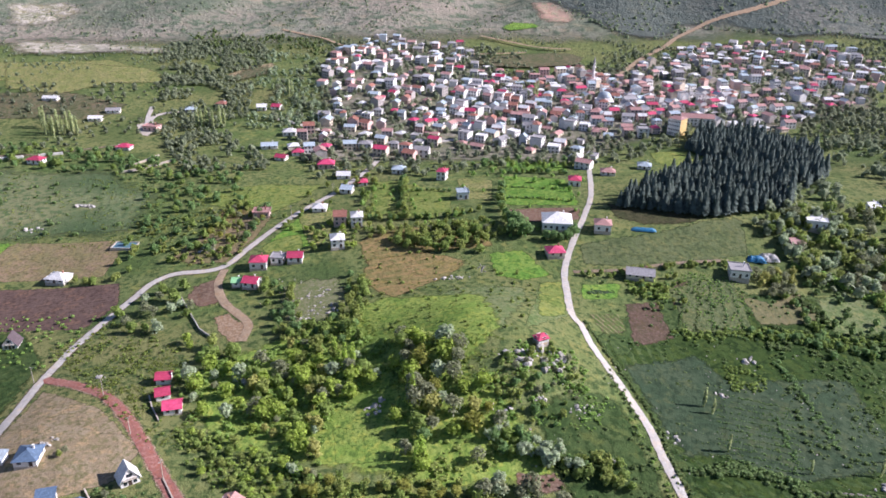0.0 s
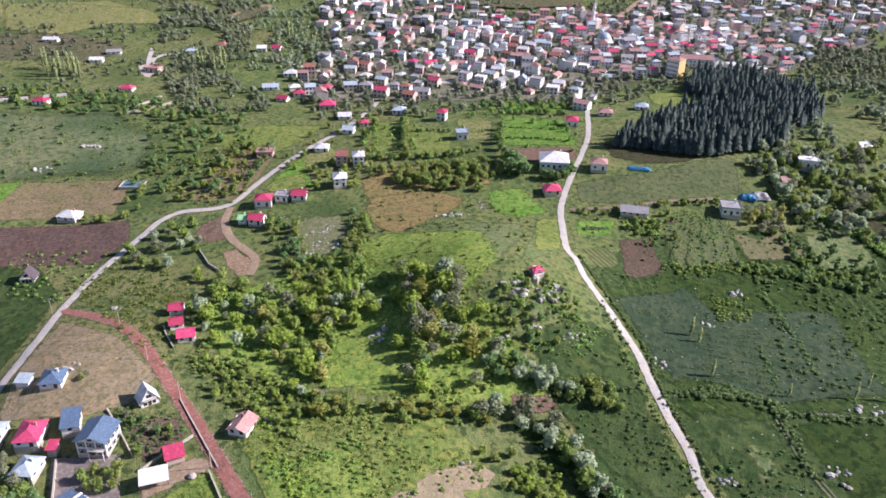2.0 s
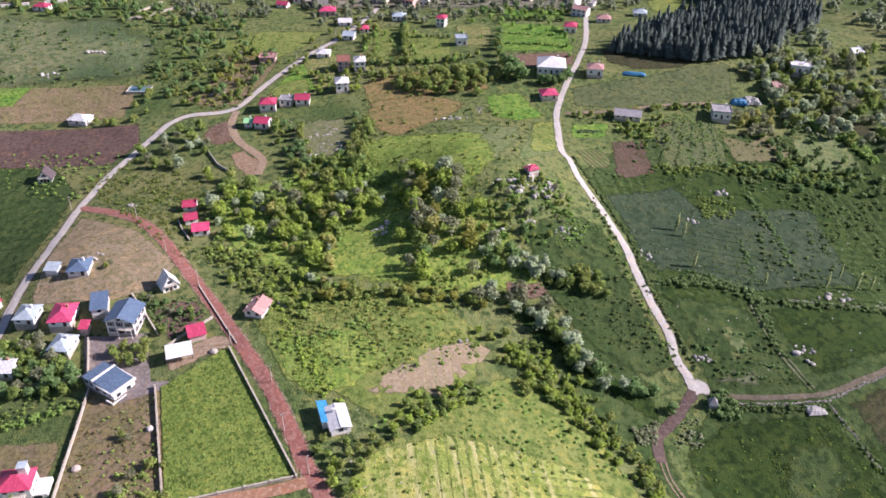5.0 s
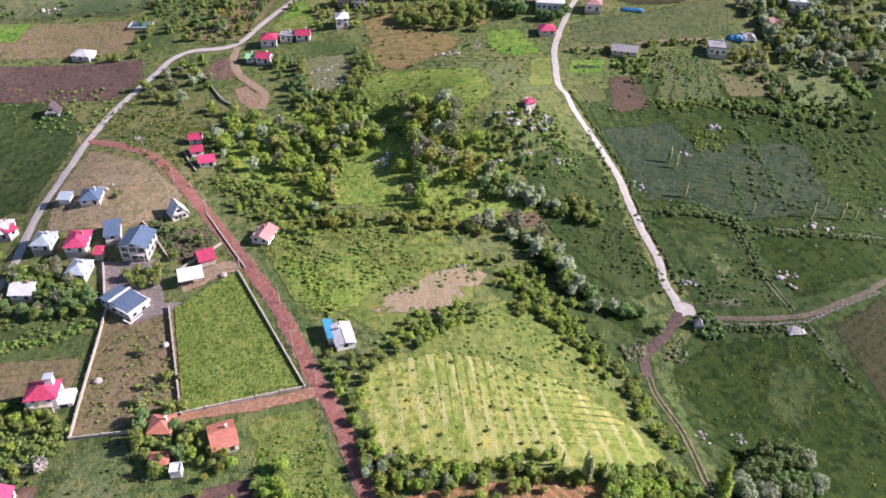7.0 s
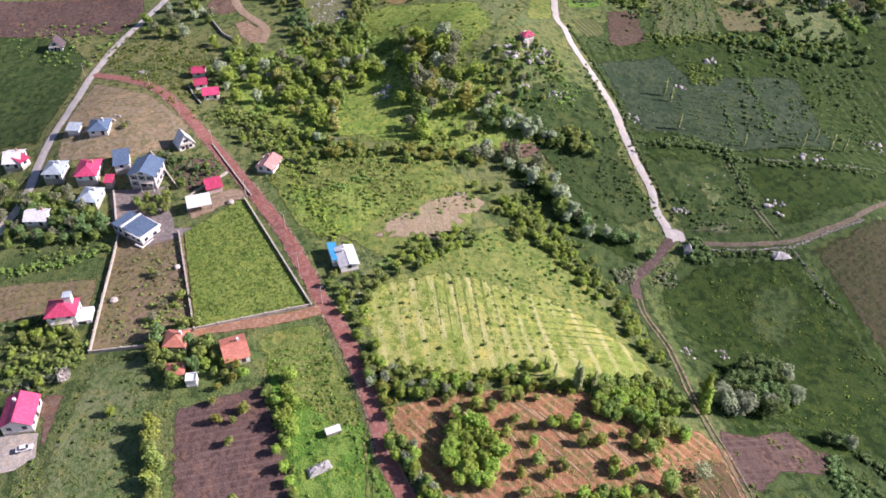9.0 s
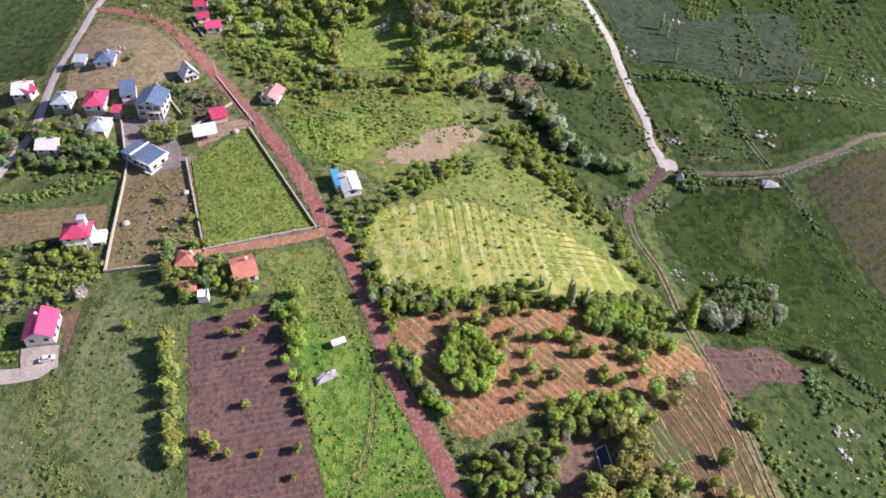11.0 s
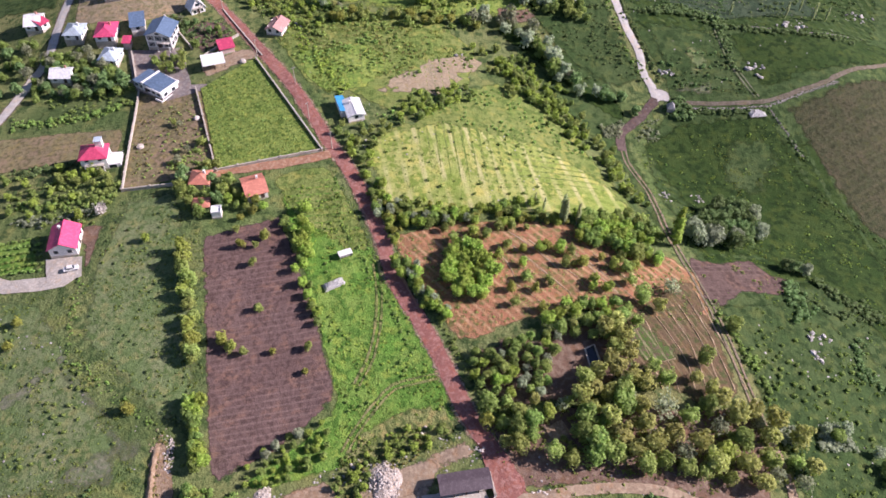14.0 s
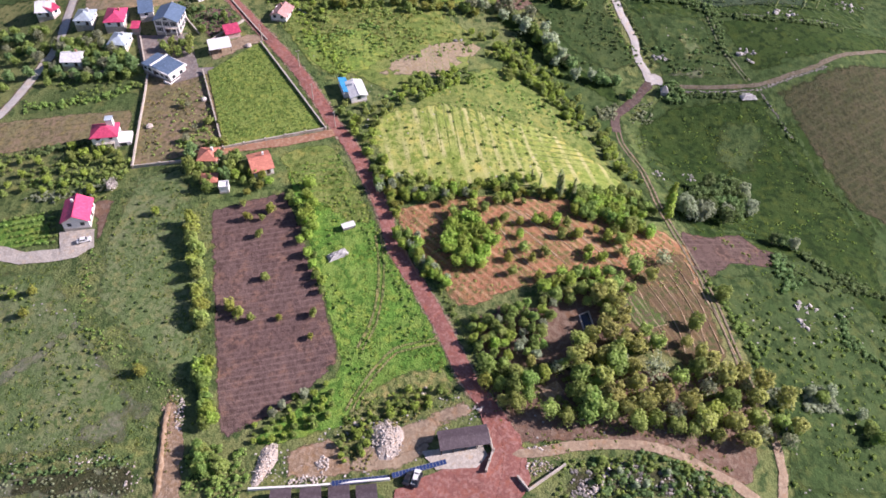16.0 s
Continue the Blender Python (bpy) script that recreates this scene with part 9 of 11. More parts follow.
far_trees(along([(104.3, 330.8), (124.4, 331.0), (155.6, 336.8), (186.9, 339.6)], 36, 1.4, 161), ['green', 'olive'], 2.07, 3.68, "lane hedge", 161)
far_trees(scatter([(125.1, 324.0), (152.8, 329.0), (146.1, 296.5), (123.7, 302.2)], 26, 3.2, 162), ['green', 'dark', 'olive'], 2.07, 3.91, "farm trees", 162)
far_trees(along([(203.6, 313.8), (204.8, 291.1), (204.0, 269.6)], 20, 1.6, 163), ['dark', 'green'], 2.88, 4.83, "field edge trees", 163)
far_trees(along([(172.2, 281.4), (197.2, 282.2), (229.5, 271.9)], 40, 1.8, 164), ['dark', 'green'], 2.53, 4.37, "field edge trees", 164)
far_trees(scatter([(-57.6, 410.3), (-31.6, 461.4), (-3.2, 506.8), (4.3, 492.1), (-16.8, 436.8), (-40.3, 391.2)], 18, 5, 165), ['green', 'olive'], 2.88, 4.60, "roadside trees", 165)
far_trees(scatter([(72.9, 520.6), (152.5, 511.0), (145.4, 485.3), (73.5, 495.9)], 26, 4, 166), ['green', 'dark'], 3.45, 5.75, "garden trees", 166)
far_trees(scatter([(-266.7, 574.0), (-181.2, 553.6), (-136.2, 528.0), (-80.3, 513.3), (-83.3, 480.6), (-169.1, 509.2), (-246.5, 522.7)], 90, 4.5, 167), ['dark', 'green', 'dark'], 3.0, 6.8, "slope trees", 167)
far_trees(along([(41.8, 161.1), (52.7, 141.1), (63.6, 126.4), (70.3, 114.0), (76.0, 101.5), (81.0, 86.8)], 55, 2.2, 611), ['bright', 'green', 'bright'], 1.4, 3.9, "stream hedge", 611)
far_trees(along([(40.7, 167.6), (52.4, 149.9), (65.8, 135.0)], 26, 2.2, 612), ['bright', 'green'], 1.4, 3.9, "stream hedge", 612)
far_trees(along([(36.8, 172.6), (42.7, 164.1), (51.3, 150.1), (64.5, 138.4), (72.7, 126.7), (76.5, 107.0), (77.7, 86.8)], 55, 2.2, 613), ['bright', 'green', 'bright', 'olive'], 1.4, 3.9, "stream hedge", 613)
far_trees(along([(49.4, 168.8), (59.9, 153.4), (70.0, 144.7)], 20, 2.2, 614), ['green', 'bright'], 1.4, 3.9, "stream hedge", 614)

# ---- shrubs, hedges and far woods
stuff("undergrowth", "dense bushy undergrowth between valley trees", "shrubs", SHRUB, scatter([(-81.1, 296.2), (-60.0, 286.3), (-51.2, 276.4), (-28.2, 286.6), (-6.7, 288.9), (8.3, 265.9), (11.5, 236.2), (-7.5, 239.7), (-17.0, 221.9), (-16.8, 193.5), (-28.5, 196.6), (-39.5, 217.4), (-58.2, 225.4), (-72.2, 237.3)], 560, 1.3, 810, 9.0), 0.6, 3.0, LEAF["green"], 810, 1.0)
stuff("undergrowth", "dense bushy undergrowth in light shade", "shrubs", SHRUB, scatter([(-72.2, 237.3), (-58.4, 227.6), (-39.6, 219.4), (-16.8, 193.5), (4.6, 193.8), (36.0, 184.7), (4.1, 183.7), (-24.7, 178.5), (-59.5, 199.9)], 360, 1.3, 811, 12.0), 0.6, 1.9, LEAF["olive"], 811, 1.0)
stuff("undergrowth", "dark bushy undergrowth beside the glade", "shrubs", SHRUB, scatter([(6.4, 280.4), (32.8, 258.5), (44.5, 215.5), (72.0, 200.4), (70.5, 193.2), (40.2, 199.5), (17.5, 193.6), (4.7, 197.2)], 300, 1.3, 812, 9.0), 0.6, 2.6, LEAF["olive"], 812, 1.0)
stuff("undergrowth", "leafy bushes round the rocky knoll", "shrubs", SHRUB, scatter([(42.1, 234.1), (56.5, 251.1), (78.4, 251.4), (88.3, 231.4), (89.4, 214.9), (65.1, 213.0), (47.1, 218.0)], 260, 1.2, 813, 10.0), 0.6, 1.8, LEAF["green"], 813, 1.0)
stuff("undergrowth", "olive scrub under the orchard trees", "shrubs", SHRUB, scatter([(16.0, 2.2), (34.6, -5.1), (63.1, -10.5), (93.0, -14.9), (96.8, -5.5), (67.1, 3.0), (37.2, 8.1), (19.5, 11.6)], 230, 1.3, 944, 6.0), 0.5, 1.8, LEAF["olive"], 944, 1.0)
stuff("shrubs", "thin dark garden scrub behind the house", "shrubs", SHRUB, scatter([(-90, 200), (-82, 198), (-68, 197), (-62, 187), (-72, 176), (-83, 189)], 90, 1.1, 941), 0.4, 1.3, LEAF["dark"], 941, 1.0)
for k, row in enumerate((([(136.8, 285.1), (148.9, 310.3), (157.8, 325.7)]), ([(144.2, 283.8), (155.2, 308.1), (162.8, 325.9)]), ([(152.4, 284.4), (161.4, 307.0), (167.8, 326.1)]), ([(160.4, 286.0), (167.5, 307.3), (172.8, 326.3)]), ([(168.5, 287.6), (173.7, 307.8), (177.3, 326.6)]))):
    stuff("hedge", "row of low bushes in the plot", "hedge", SHRUB, along(row, 44, 0.5, 920 + k), 0.5, 1.3, LEAF["dark"], 920 + k, 1.0)
stuff("hedge", "bushy hedge along the plots", "hedge", SHRUB, along([(137.4, 279.4), (156.9, 282.9), (175.2, 285.5), (202.0, 286.0), (219.2, 284.5), (243.1, 284.4)], 240, 1.8, 930), 0.8, 2.4, LEAF["green"], 930, 1.0)
stuff("hedge", "bushy hedge between the plots", "hedge", SHRUB, along([(198.8, 327.1), (208.4, 318.5), (212.5, 308.2), (215.5, 296.4)], 110, 1.4, 931), 0.8, 2.2, LEAF["dark"], 931, 1.0)
stuff("hedge", "tall bushy hedge below the soil strip", "hedge", SHRUB, along([(220.0, 339.1), (235.3, 329.9), (248.7, 318.3), (256.6, 297.9)], 220, 2.0, 932), 1.0, 3.0, LEAF["green"], 932, 1.0)
stuff("hedge", "bushes behind the garden plots", "hedge", SHRUB, scatter([(124.4, 325.3), (144.7, 322.8), (141.7, 310.0), (134.3, 308.7), (122.9, 313.6)], 90, 1.2, 933), 0.8, 2.4, LEAF["olive"], 933, 1.0)
stuff("shrubs", "low rough shrubs scattered over the meadow", "shrubs", SHRUB, scatter([(62.7, 192.8), (87.9, 201.7), (97.5, 175.9), (103.0, 156.0), (88.4, 149.3), (70.7, 165.7)], 70, 1.6, 663, 12.0), 0.5, 1.4, LEAF["dark"], 663, 1.0)
ROW_SPOTS = []
for k, line in enumerate([[(134.1, 241.6), (145.6, 238.6), (158.0, 235.7), (164.5, 233.1)],
    [(132.8, 238.0), (144.3, 235.0), (156.5, 232.1), (163.0, 229.4)],
    [(131.6, 234.4), (142.9, 231.4), (155.0, 228.5), (161.4, 225.8)],
    [(130.3, 230.8), (141.6, 227.9), (153.5, 224.9), (159.8, 222.2)],
    [(129.1, 227.4), (140.2, 224.4), (152.1, 221.3), (158.2, 218.6)],
    [(127.9, 223.9), (138.9, 220.9), (150.6, 217.8), (156.6, 215.0)],
    [(126.7, 220.5), (137.6, 217.5), (149.1, 214.4), (155.1, 211.5)],
    [(125.5, 217.2), (136.3, 214.1), (147.7, 210.9), (153.5, 208.0)],
    [(124.4, 214.0), (135.0, 210.8), (146.3, 207.6), (152.0, 204.6)],
    [(123.3, 210.8), (133.8, 207.6), (144.9, 204.3), (150.5, 201.3)],
    [(122.2, 207.6), (132.6, 204.4), (143.5, 201.0), (149.1, 198.1)],
    [(121.1, 204.5), (131.4, 201.3), (142.2, 197.9), (147.7, 194.9)],
    [(120.0, 201.5), (130.2, 198.2), (140.9, 194.8), (146.3, 191.8)],
    [(119.0, 198.6), (129.1, 195.3), (139.6, 191.8), (145.0, 188.8)]]):
    ROW_SPOTS += along(line, 46, 0.28, 820 + k)
stuff("terrace_rows", "close rows of low dark bushes on a terraced slope", "hedge", SHRUB, ROW_SPOTS, 0.3, 0.75, LEAF["dark"], 650, 1.0)
stuff("hedge", "thick dark hedge across the pasture", "hedge", SHRUB, along([(117.9, 197.5), (125.3, 198.1), (131.9, 196.4), (137.8, 193.2), (142.3, 188.1)], 110, 1.5, 830), 1.0, 2.6, LEAF["dark"], 830, 1.0)
stuff("hedge", "thin hedge across the pasture", "hedge", SHRUB, along([(103.9, 197.9), (119.3, 197.9)], 40, 0.5, 831), 0.5, 1.2, LEAF["dark"], 831, 1.0)
stuff("hedge", "straggling hedge down the pasture", "hedge", SHRUB, along([(142.3, 188.1), (140.9, 178.2), (139.9, 168.0), (139.7, 159.7)], 70, 1.2, 832), 0.6, 1.8, LEAF["dark"], 832, 1.0)
stuff("hedge", "straggling bushes along the stone wall", "hedge", SHRUB, along([(143.9, 185.1), (159.8, 184.2), (176.9, 180.5), (199.5, 181.6)], 90, 0.9, 833), 0.5, 1.4, LEAF["dark"], 833, 1.0)
stuff("shrubs", "dark bush rows in the paddock", "hedge", SHRUB, (along([(123.3, 169.1), (130.0, 168.0), (137.9, 165.7)], 18, 0.7, 840) + along([(124.1, 161.1), (133.3, 159.7), (141.1, 156.8)], 18, 0.7, 841) + along([(123.1, 155.5), (130.9, 153.7), (138.9, 150.0)], 18, 0.7, 842) + along([(113.4, 151.7), (123.3, 150.2), (130.5, 147.4)], 18, 0.7, 843) + along([(96.0, 163.4), (106.7, 163.6), (114.7, 161.9)], 18, 0.7, 844)), 0.5, 1.4, LEAF["dark"], 834, 1.0)
stuff("shrubs", "dark bush masses on the slope", "shrubs", SHRUB, scatter([(171.2, 289.8), (189.3, 290.9), (212.8, 286.2), (203.3, 270.1), (182.3, 273.7), (171.3, 276.0)], 170, 1.2, 835, 8.0), 0.8, 2.4, LEAF["dark"], 835, 1.0)
stuff("shrubs", "grey-green bushes among pale rocks", "shrubs", SHRUB, scatter([(146.2, 261.1), (164.2, 261.3), (158.5, 243.6), (142.8, 241.8)], 60, 1.3, 836, 6.0), 0.8, 2.0, LEAF["green"], 836, 1.0)
stuff("hedge", "line of dark bushes up the slope", "hedge", SHRUB, along([(173.1, 267.0), (173.8, 256.7), (173.8, 243.5), (172.6, 230.3), (169.1, 210.2)], 80, 1.0, 837), 0.7, 2.0, LEAF["dark"], 837, 1.0)
stuff("hedge", "line of dark bushes on the terrace edge", "hedge", SHRUB, along([(153.7, 227.9), (150.6, 210.8), (146.1, 195.6)], 44, 0.9, 838), 0.5, 1.4, LEAF["dark"], 838, 1.0)
stuff("hedge", "bushy hedge along the field edge", "hedge", SHRUB, along([(129.1, 280.0), (141.5, 282.7), (156.1, 282.5), (168.6, 280.4)], 60, 1.0, 839), 0.6, 1.6, LEAF["dark"], 839, 1.0)
stuff("hedge", "dark hedge below the lane wall", "hedge", SHRUB, along([(116.1, 138.2), (124.5, 136.9), (134.7, 136.0), (144.8, 135.7)], 80, 0.9, 850), 0.5, 1.5, LEAF["dark"], 850, 1.0)
stuff("shrubs", "dark bushes round the fork hut", "shrubs", SHRUB, scatter([(106.5, 143.6), (115.6, 145.7), (115.2, 136.8), (118.5, 134.7), (110.9, 133.6), (104.9, 138.0)], 50, 0.9, 851, 0.0), 0.8, 2.4, LEAF["dark"], 851, 1.0)
stuff("shrubs", "bushes beside the purple track", "shrubs", SHRUB, scatter([(77.8, 131.9), (88.2, 135.1), (83.5, 125.7), (78.1, 125.2)], 40, 1.0, 852, 0.0), 0.6, 1.7, LEAF["bare"], 852, 1.0)
stuff("shrubs", "bushes inside the track bend", "shrubs", SHRUB, scatter([(95.6, 134.9), (102.1, 135.8), (98.4, 123.4), (89.6, 125.2)], 36, 1.0, 853, 0.0), 0.5, 1.6, LEAF["bare"], 853, 1.0)
stuff("hedge", "bushes along the field wall", "hedge", SHRUB, along([(146.6, 135.5), (147.5, 130.7), (149.3, 124.4), (150.3, 119.1), (152.1, 111.3)], 50, 0.8, 854), 0.4, 1.2, LEAF["dark"], 854, 1.0)
stuff("shrubs", "bushes and rocks beside the road", "shrubs", SHRUB, along([(92.2, 247.6), (94.3, 233.0), (95.3, 219.0), (94.2, 205.4), (96.4, 200.4)], 46, 1.2, 855), 0.5, 1.6, LEAF["dark"], 855, 1.0)
stuff("hedge", "dark hedge across the stream meadow", "hedge", SHRUB, along([(74.0, 198.9), (83.3, 199.4), (91.3, 198.8), (96.9, 198.1)], 40, 0.9, 856), 0.5, 1.6, LEAF["dark"], 856, 1.0)
stuff("shrubs", "dark low bushes in the stream meadow", "shrubs", SHRUB, scatter([(71.4, 197.5), (100.8, 195.5), (98.8, 165.8), (77.8, 167.0), (68.7, 184.5)], 90, 2.0, 857, 8.0), 0.4, 1.4, LEAF["dark"], 857, 1.0)
stuff("hedge", "bright weed streak down the pasture", "hedge", SHRUB, along([(120.5, 120.0), (122.0, 109.3), (121.8, 95.1), (118.7, 71.3), (117.9, 62.7)], 150, 1.6, 858), 0.2, 0.6, LEAF["tuft"], 858, 1.0)
stuff("hedge", "ragged hedge at the pasture foot", "hedge", SHRUB, along([(148.6, 93.6), (154.4, 86.7), (161.0, 77.4), (165.2, 69.9)], 60, 0.9, 859), 0.3, 0.9, LEAF["dark"], 859, 1.0)
stuff("hedge", "dark hedge beside the south meadow", "hedge", SHRUB, along([(120.1, 52.3), (118.4, 42.6), (118.2, 35.9)], 50, 1.6, 860), 0.8, 2.2, LEAF["dark"], 860, 1.0)
stuff("hedge", "dark hedge above the south meadow", "hedge", SHRUB, along([(130.2, 54.2), (133.3, 48.3), (138.7, 42.8), (147.6, 40.1)], 80, 1.3, 861), 0.8, 2.0, LEAF["dark"], 861, 1.0)
stuff("hedge", "straggling bushes beside the wheel track", "hedge", SHRUB, along([(89.8, 40.7), (92.0, 29.5), (94.1, 21.0), (95.7, 13.8), (95.0, 5.3)], 80, 1.3, 862), 0.5, 1.7, LEAF["green"], 862, 1.0)
stuff("shrubs", "silvery bushes in the south meadow", "shrubs", SHRUB, scatter([(94.8, 2.8), (99.8, 0.4), (99.6, -4.3), (94.0, -3.5)], 30, 0.9, 863, 0.0), 0.8, 2.0, LEAF["silver"], 863, 1.0)
stuff("shrubs", "silvery bush clump in the south meadow", "shrubs", SHRUB, scatter([(105.9, 0.5), (116.1, 1.5), (115.3, -5.8), (104.0, -5.9)], 50, 0.9, 864, 0.0), 0.9, 2.2, LEAF["silver"], 864, 1.0)
stuff("shrubs", "dark bushes at the meadow edge", "shrubs", SHRUB, along([(132.2, 28.5), (130.1, 22.4), (127.7, 15.7)], 40, 1.0, 865), 0.7, 1.8, LEAF["dark"], 865, 1.0)
stuff("shrubs", "dark scrub on the rocky bank", "shrubs", SHRUB, scatter([(39.2, -16.7), (54.4, -15.9), (65.6, -19.4), (76.0, -25.7), (75.0, -28.6), (37.1, -26.5)], 150, 0.9, 880, 5.0), 0.5, 1.6, LEAF["dark"], 880, 1.0)
stuff("shrubs", "yellow-green scrub on the rocky bank", "shrubs", SHRUB, scatter([(37.7, -17.0), (54.3, -16.3), (65.5, -19.7), (74.5, -25.6), (73.5, -28.6), (35.7, -26.4)], 90, 1.0, 881, 5.0), 0.4, 1.3, LEAF["olive"], 881, 1.0)
stuff("bank_stones", "grey broken rocks on the steep bank", "stones", STONE, scatter([(34.4, -19.0), (53.9, -17.7), (67.8, -22.5), (73.5, -28.6), (32.9, -26.2)], 260, 0.6, 882, 6.0), 0.3, 1.3, M["grey_stone"], 882)
stuff("shrubs", "scrub above the rubble heap", "shrubs", SHRUB, scatter([(-22.9, 0.5), (-14.4, 7.1), (-2.2, 7.3), (7.1, 7.8), (6.6, 2.8), (-8.8, -1.1), (-17.9, -7.3), (-22.3, -8.3)], 150, 0.9, 883, 5.0), 0.4, 1.4, LEAF["green"], 883, 1.0)
stuff("shrubs", "dry weeds above the rubble heap", "shrubs", SHRUB, scatter([(-22.3, -5.2), (-16.1, 2.2), (0.7, 5.2), (4.9, 1.3), (-10.4, -3.4), (-16.7, -13.6), (-21.0, -13.1)], 90, 0.9, 884, 5.0), 0.3, 1.0, LEAF["dry_tuft"], 884, 1.0)
stuff("shrubs", "dark scrub along the ditch", "shrubs", SHRUB, along([(-110.2, -5.6), (-101.4, -5.7), (-92.8, -5.4), (-84.3, -4.7), (-76.4, -4.5)], 60, 0.9, 885), 0.4, 1.2, LEAF["dark"], 885, 1.0)
stuff("shrubs", "dry weeds on the ditch bank", "shrubs", SHRUB, scatter([(-109.9, -6.8), (-92.6, -6.6), (-76.2, -6.0), (-75.0, -14.7), (-109.1, -10.2)], 120, 0.9, 886, 6.0), 0.25, 0.8, LEAF["bare"], 886, 1.0)
stuff("shrubs", "bushes below the trench", "shrubs", SHRUB, scatter([(-62.9, -4.1), (-55.8, -3.3), (-47.0, -5.7), (-46.5, -13.3), (-49.0, -17.6), (-61.6, -16.2)], 90, 1.0, 887, 5.0), 0.6, 1.7, LEAF["green"], 887, 1.0)
stuff("shrubs", "pale dry weeds on the earth bank", "shrubs", SHRUB, along([(-68.2, 11.6), (-68.3, 5.9), (-68.9, -2.0), (-69.9, -10.8)], 70, 0.9, 888), 0.3, 0.8, LEAF["dry_tuft"], 888, 1.0)
stuff("shrubs", "stony weeds beside the earth road", "shrubs", SHRUB, along([(22.6, -11.1), (31.6, -10.4), (42.1, -10.5), (57.3, -10.7), (64.3, -13.3)], 60, 1.2, 889), 0.2, 0.7, LEAF["olive"], 889, 1.0)
stuff("bank_stones", "reddish stones beside the yard entrance", "stones", STONE, scatter([(19.4, -13.1), (28.3, -12.4), (35.3, -14.6), (32.9, -18.9), (21.1, -20.7), (17.1, -18.8)], 130, 0.5, 890, 4.0), 0.2, 0.7, M["earth_rock"], 890)
stuff("shrubs", "olive bushes along the garden wall", "shrubs", SHRUB, scatter([(-76.3, 121.1), (-66.9, 122.1), (-62.8, 110.4), (-61.8, 105.5), (-72.3, 105.5), (-78.3, 109.1)], 60, 1.0, 891, 5.0), 0.6, 1.6, LEAF["olive"], 891, 1.0)
stuff("shrubs", "low olive weeds in the brown garden", "shrubs", SHRUB, scatter([(-93.3, 146.0), (-70.4, 142.6), (-66.1, 123.4), (-76.3, 121.1), (-89.9, 107.4), (-91.8, 127.5)], 70, 1.0, 892, 6.0), 0.3, 0.9, LEAF["dry_tuft"], 892, 1.0)
stuff("hedge", "leafy green hedge beside the brown strip", "hedge", SHRUB, along([(-140.9, 146.8), (-128.7, 145.1), (-116.8, 145.8), (-104.9, 147.9), (-101.2, 150.2)], 110, 1.3, 893), 0.6, 1.6, LEAF["green"], 893, 1.0)
stuff("hedge", "dark leafy hedge below the white house", "hedge", SHRUB, along([(-132.3, 117.7), (-121.0, 116.7), (-111.7, 117.4), (-106.3, 118.5)], 70, 1.4, 894), 0.7, 1.9, LEAF["dark"], 894, 1.0)
stuff("hedge", "leafy garden bushes below the white house", "hedge", SHRUB, scatter([(-120.6, 115.2), (-103.4, 114.2), (-93.2, 105.5), (-94.0, 95.7), (-116.5, 100.1)], 90, 1.2, 895, 6.0), 0.6, 1.9, LEAF["olive"], 895, 1.0)
stuff("hedge", "ragged grey-green hedge above the vine plot", "hedge", SHRUB, along([(-124.8, 92.3), (-114.3, 91.3), (-105.6, 92.0), (-98.1, 94.1)], 90, 1.2, 896), 0.6, 1.5, LEAF["silver"], 896, 1.0)
stuff("hedge", "ragged green hedge across the meadow", "hedge", SHRUB, along([(-126.8, 99.3), (-115.9, 97.5), (-105.2, 97.8), (-94.4, 97.7)], 90, 1.2, 897), 0.5, 1.4, LEAF["green"], 897, 1.0)
stuff("shrubs", "dark thicket behind the cottage", "shrubs", SHRUB, scatter([(-93.4, 193.1), (-83.8, 200.7), (-76.3, 192.1), (-63.0, 187.5), (-70.6, 180.0), (-78.9, 179.5), (-86.1, 186.5)], 110, 1.1, 898, 0.0), 0.6, 1.6, LEAF["dark"], 898, 1.0)
stuff("hedge", "bright bushes along the red road bank", "hedge", SHRUB, along([(-44.5, 209.3), (-38.9, 191.2), (-31.6, 170.7), (-23.1, 153.5), (-17.2, 138.1)], 110, 1.5, 907), 0.6, 1.7, LEAF["bright"], 907, 1.0)
stuff("hedge", "bright bush line across the low hill", "hedge", SHRUB, along([(-34.2, 162.8), (-25.4, 166.6), (-17.3, 170.9), (-9.1, 175.6), (-5.0, 173.7)], 80, 1.2, 908), 0.5, 1.5, LEAF["green"], 908, 1.0)
stuff("shrubs", "dense dark scrub", "shrubs", SHRUB, scatter([(170.3, 260.0), (212.1, 273.1), (244.6, 264.0), (214.8, 198.4), (172.8, 192.4), (155.1, 209.1)], 240, 1.3, 660, 11.0), 0.6, 1.9, LEAF["dark"], 660, 1.0)
stuff("shrubs", "dotted rows of low shrubs", "shrubs", SHRUB, scatter([(149.0, 333.1), (183.7, 329.3), (175.5, 289.9), (138.8, 282.9)], 240, 1.6, 661, 9.0), 0.5, 1.1, LEAF["green"], 661, 1.0)
stuff("hedge", "dense dark hedge beside the village road", "hedge", SHRUB, along([(92.6, 284.5), (94.0, 269.9), (96.2, 255.0), (99.0, 242.8), (102.2, 228.9), (103.5, 217.9), (102.4, 205.7), (102.7, 193.8), (103.8, 181.1), (105.2, 169.7), (106.0, 160.0), (107.1, 154.1)], 170, 0.45, 500), 0.7, 1.5, LEAF["dark"], 500, 1.0)
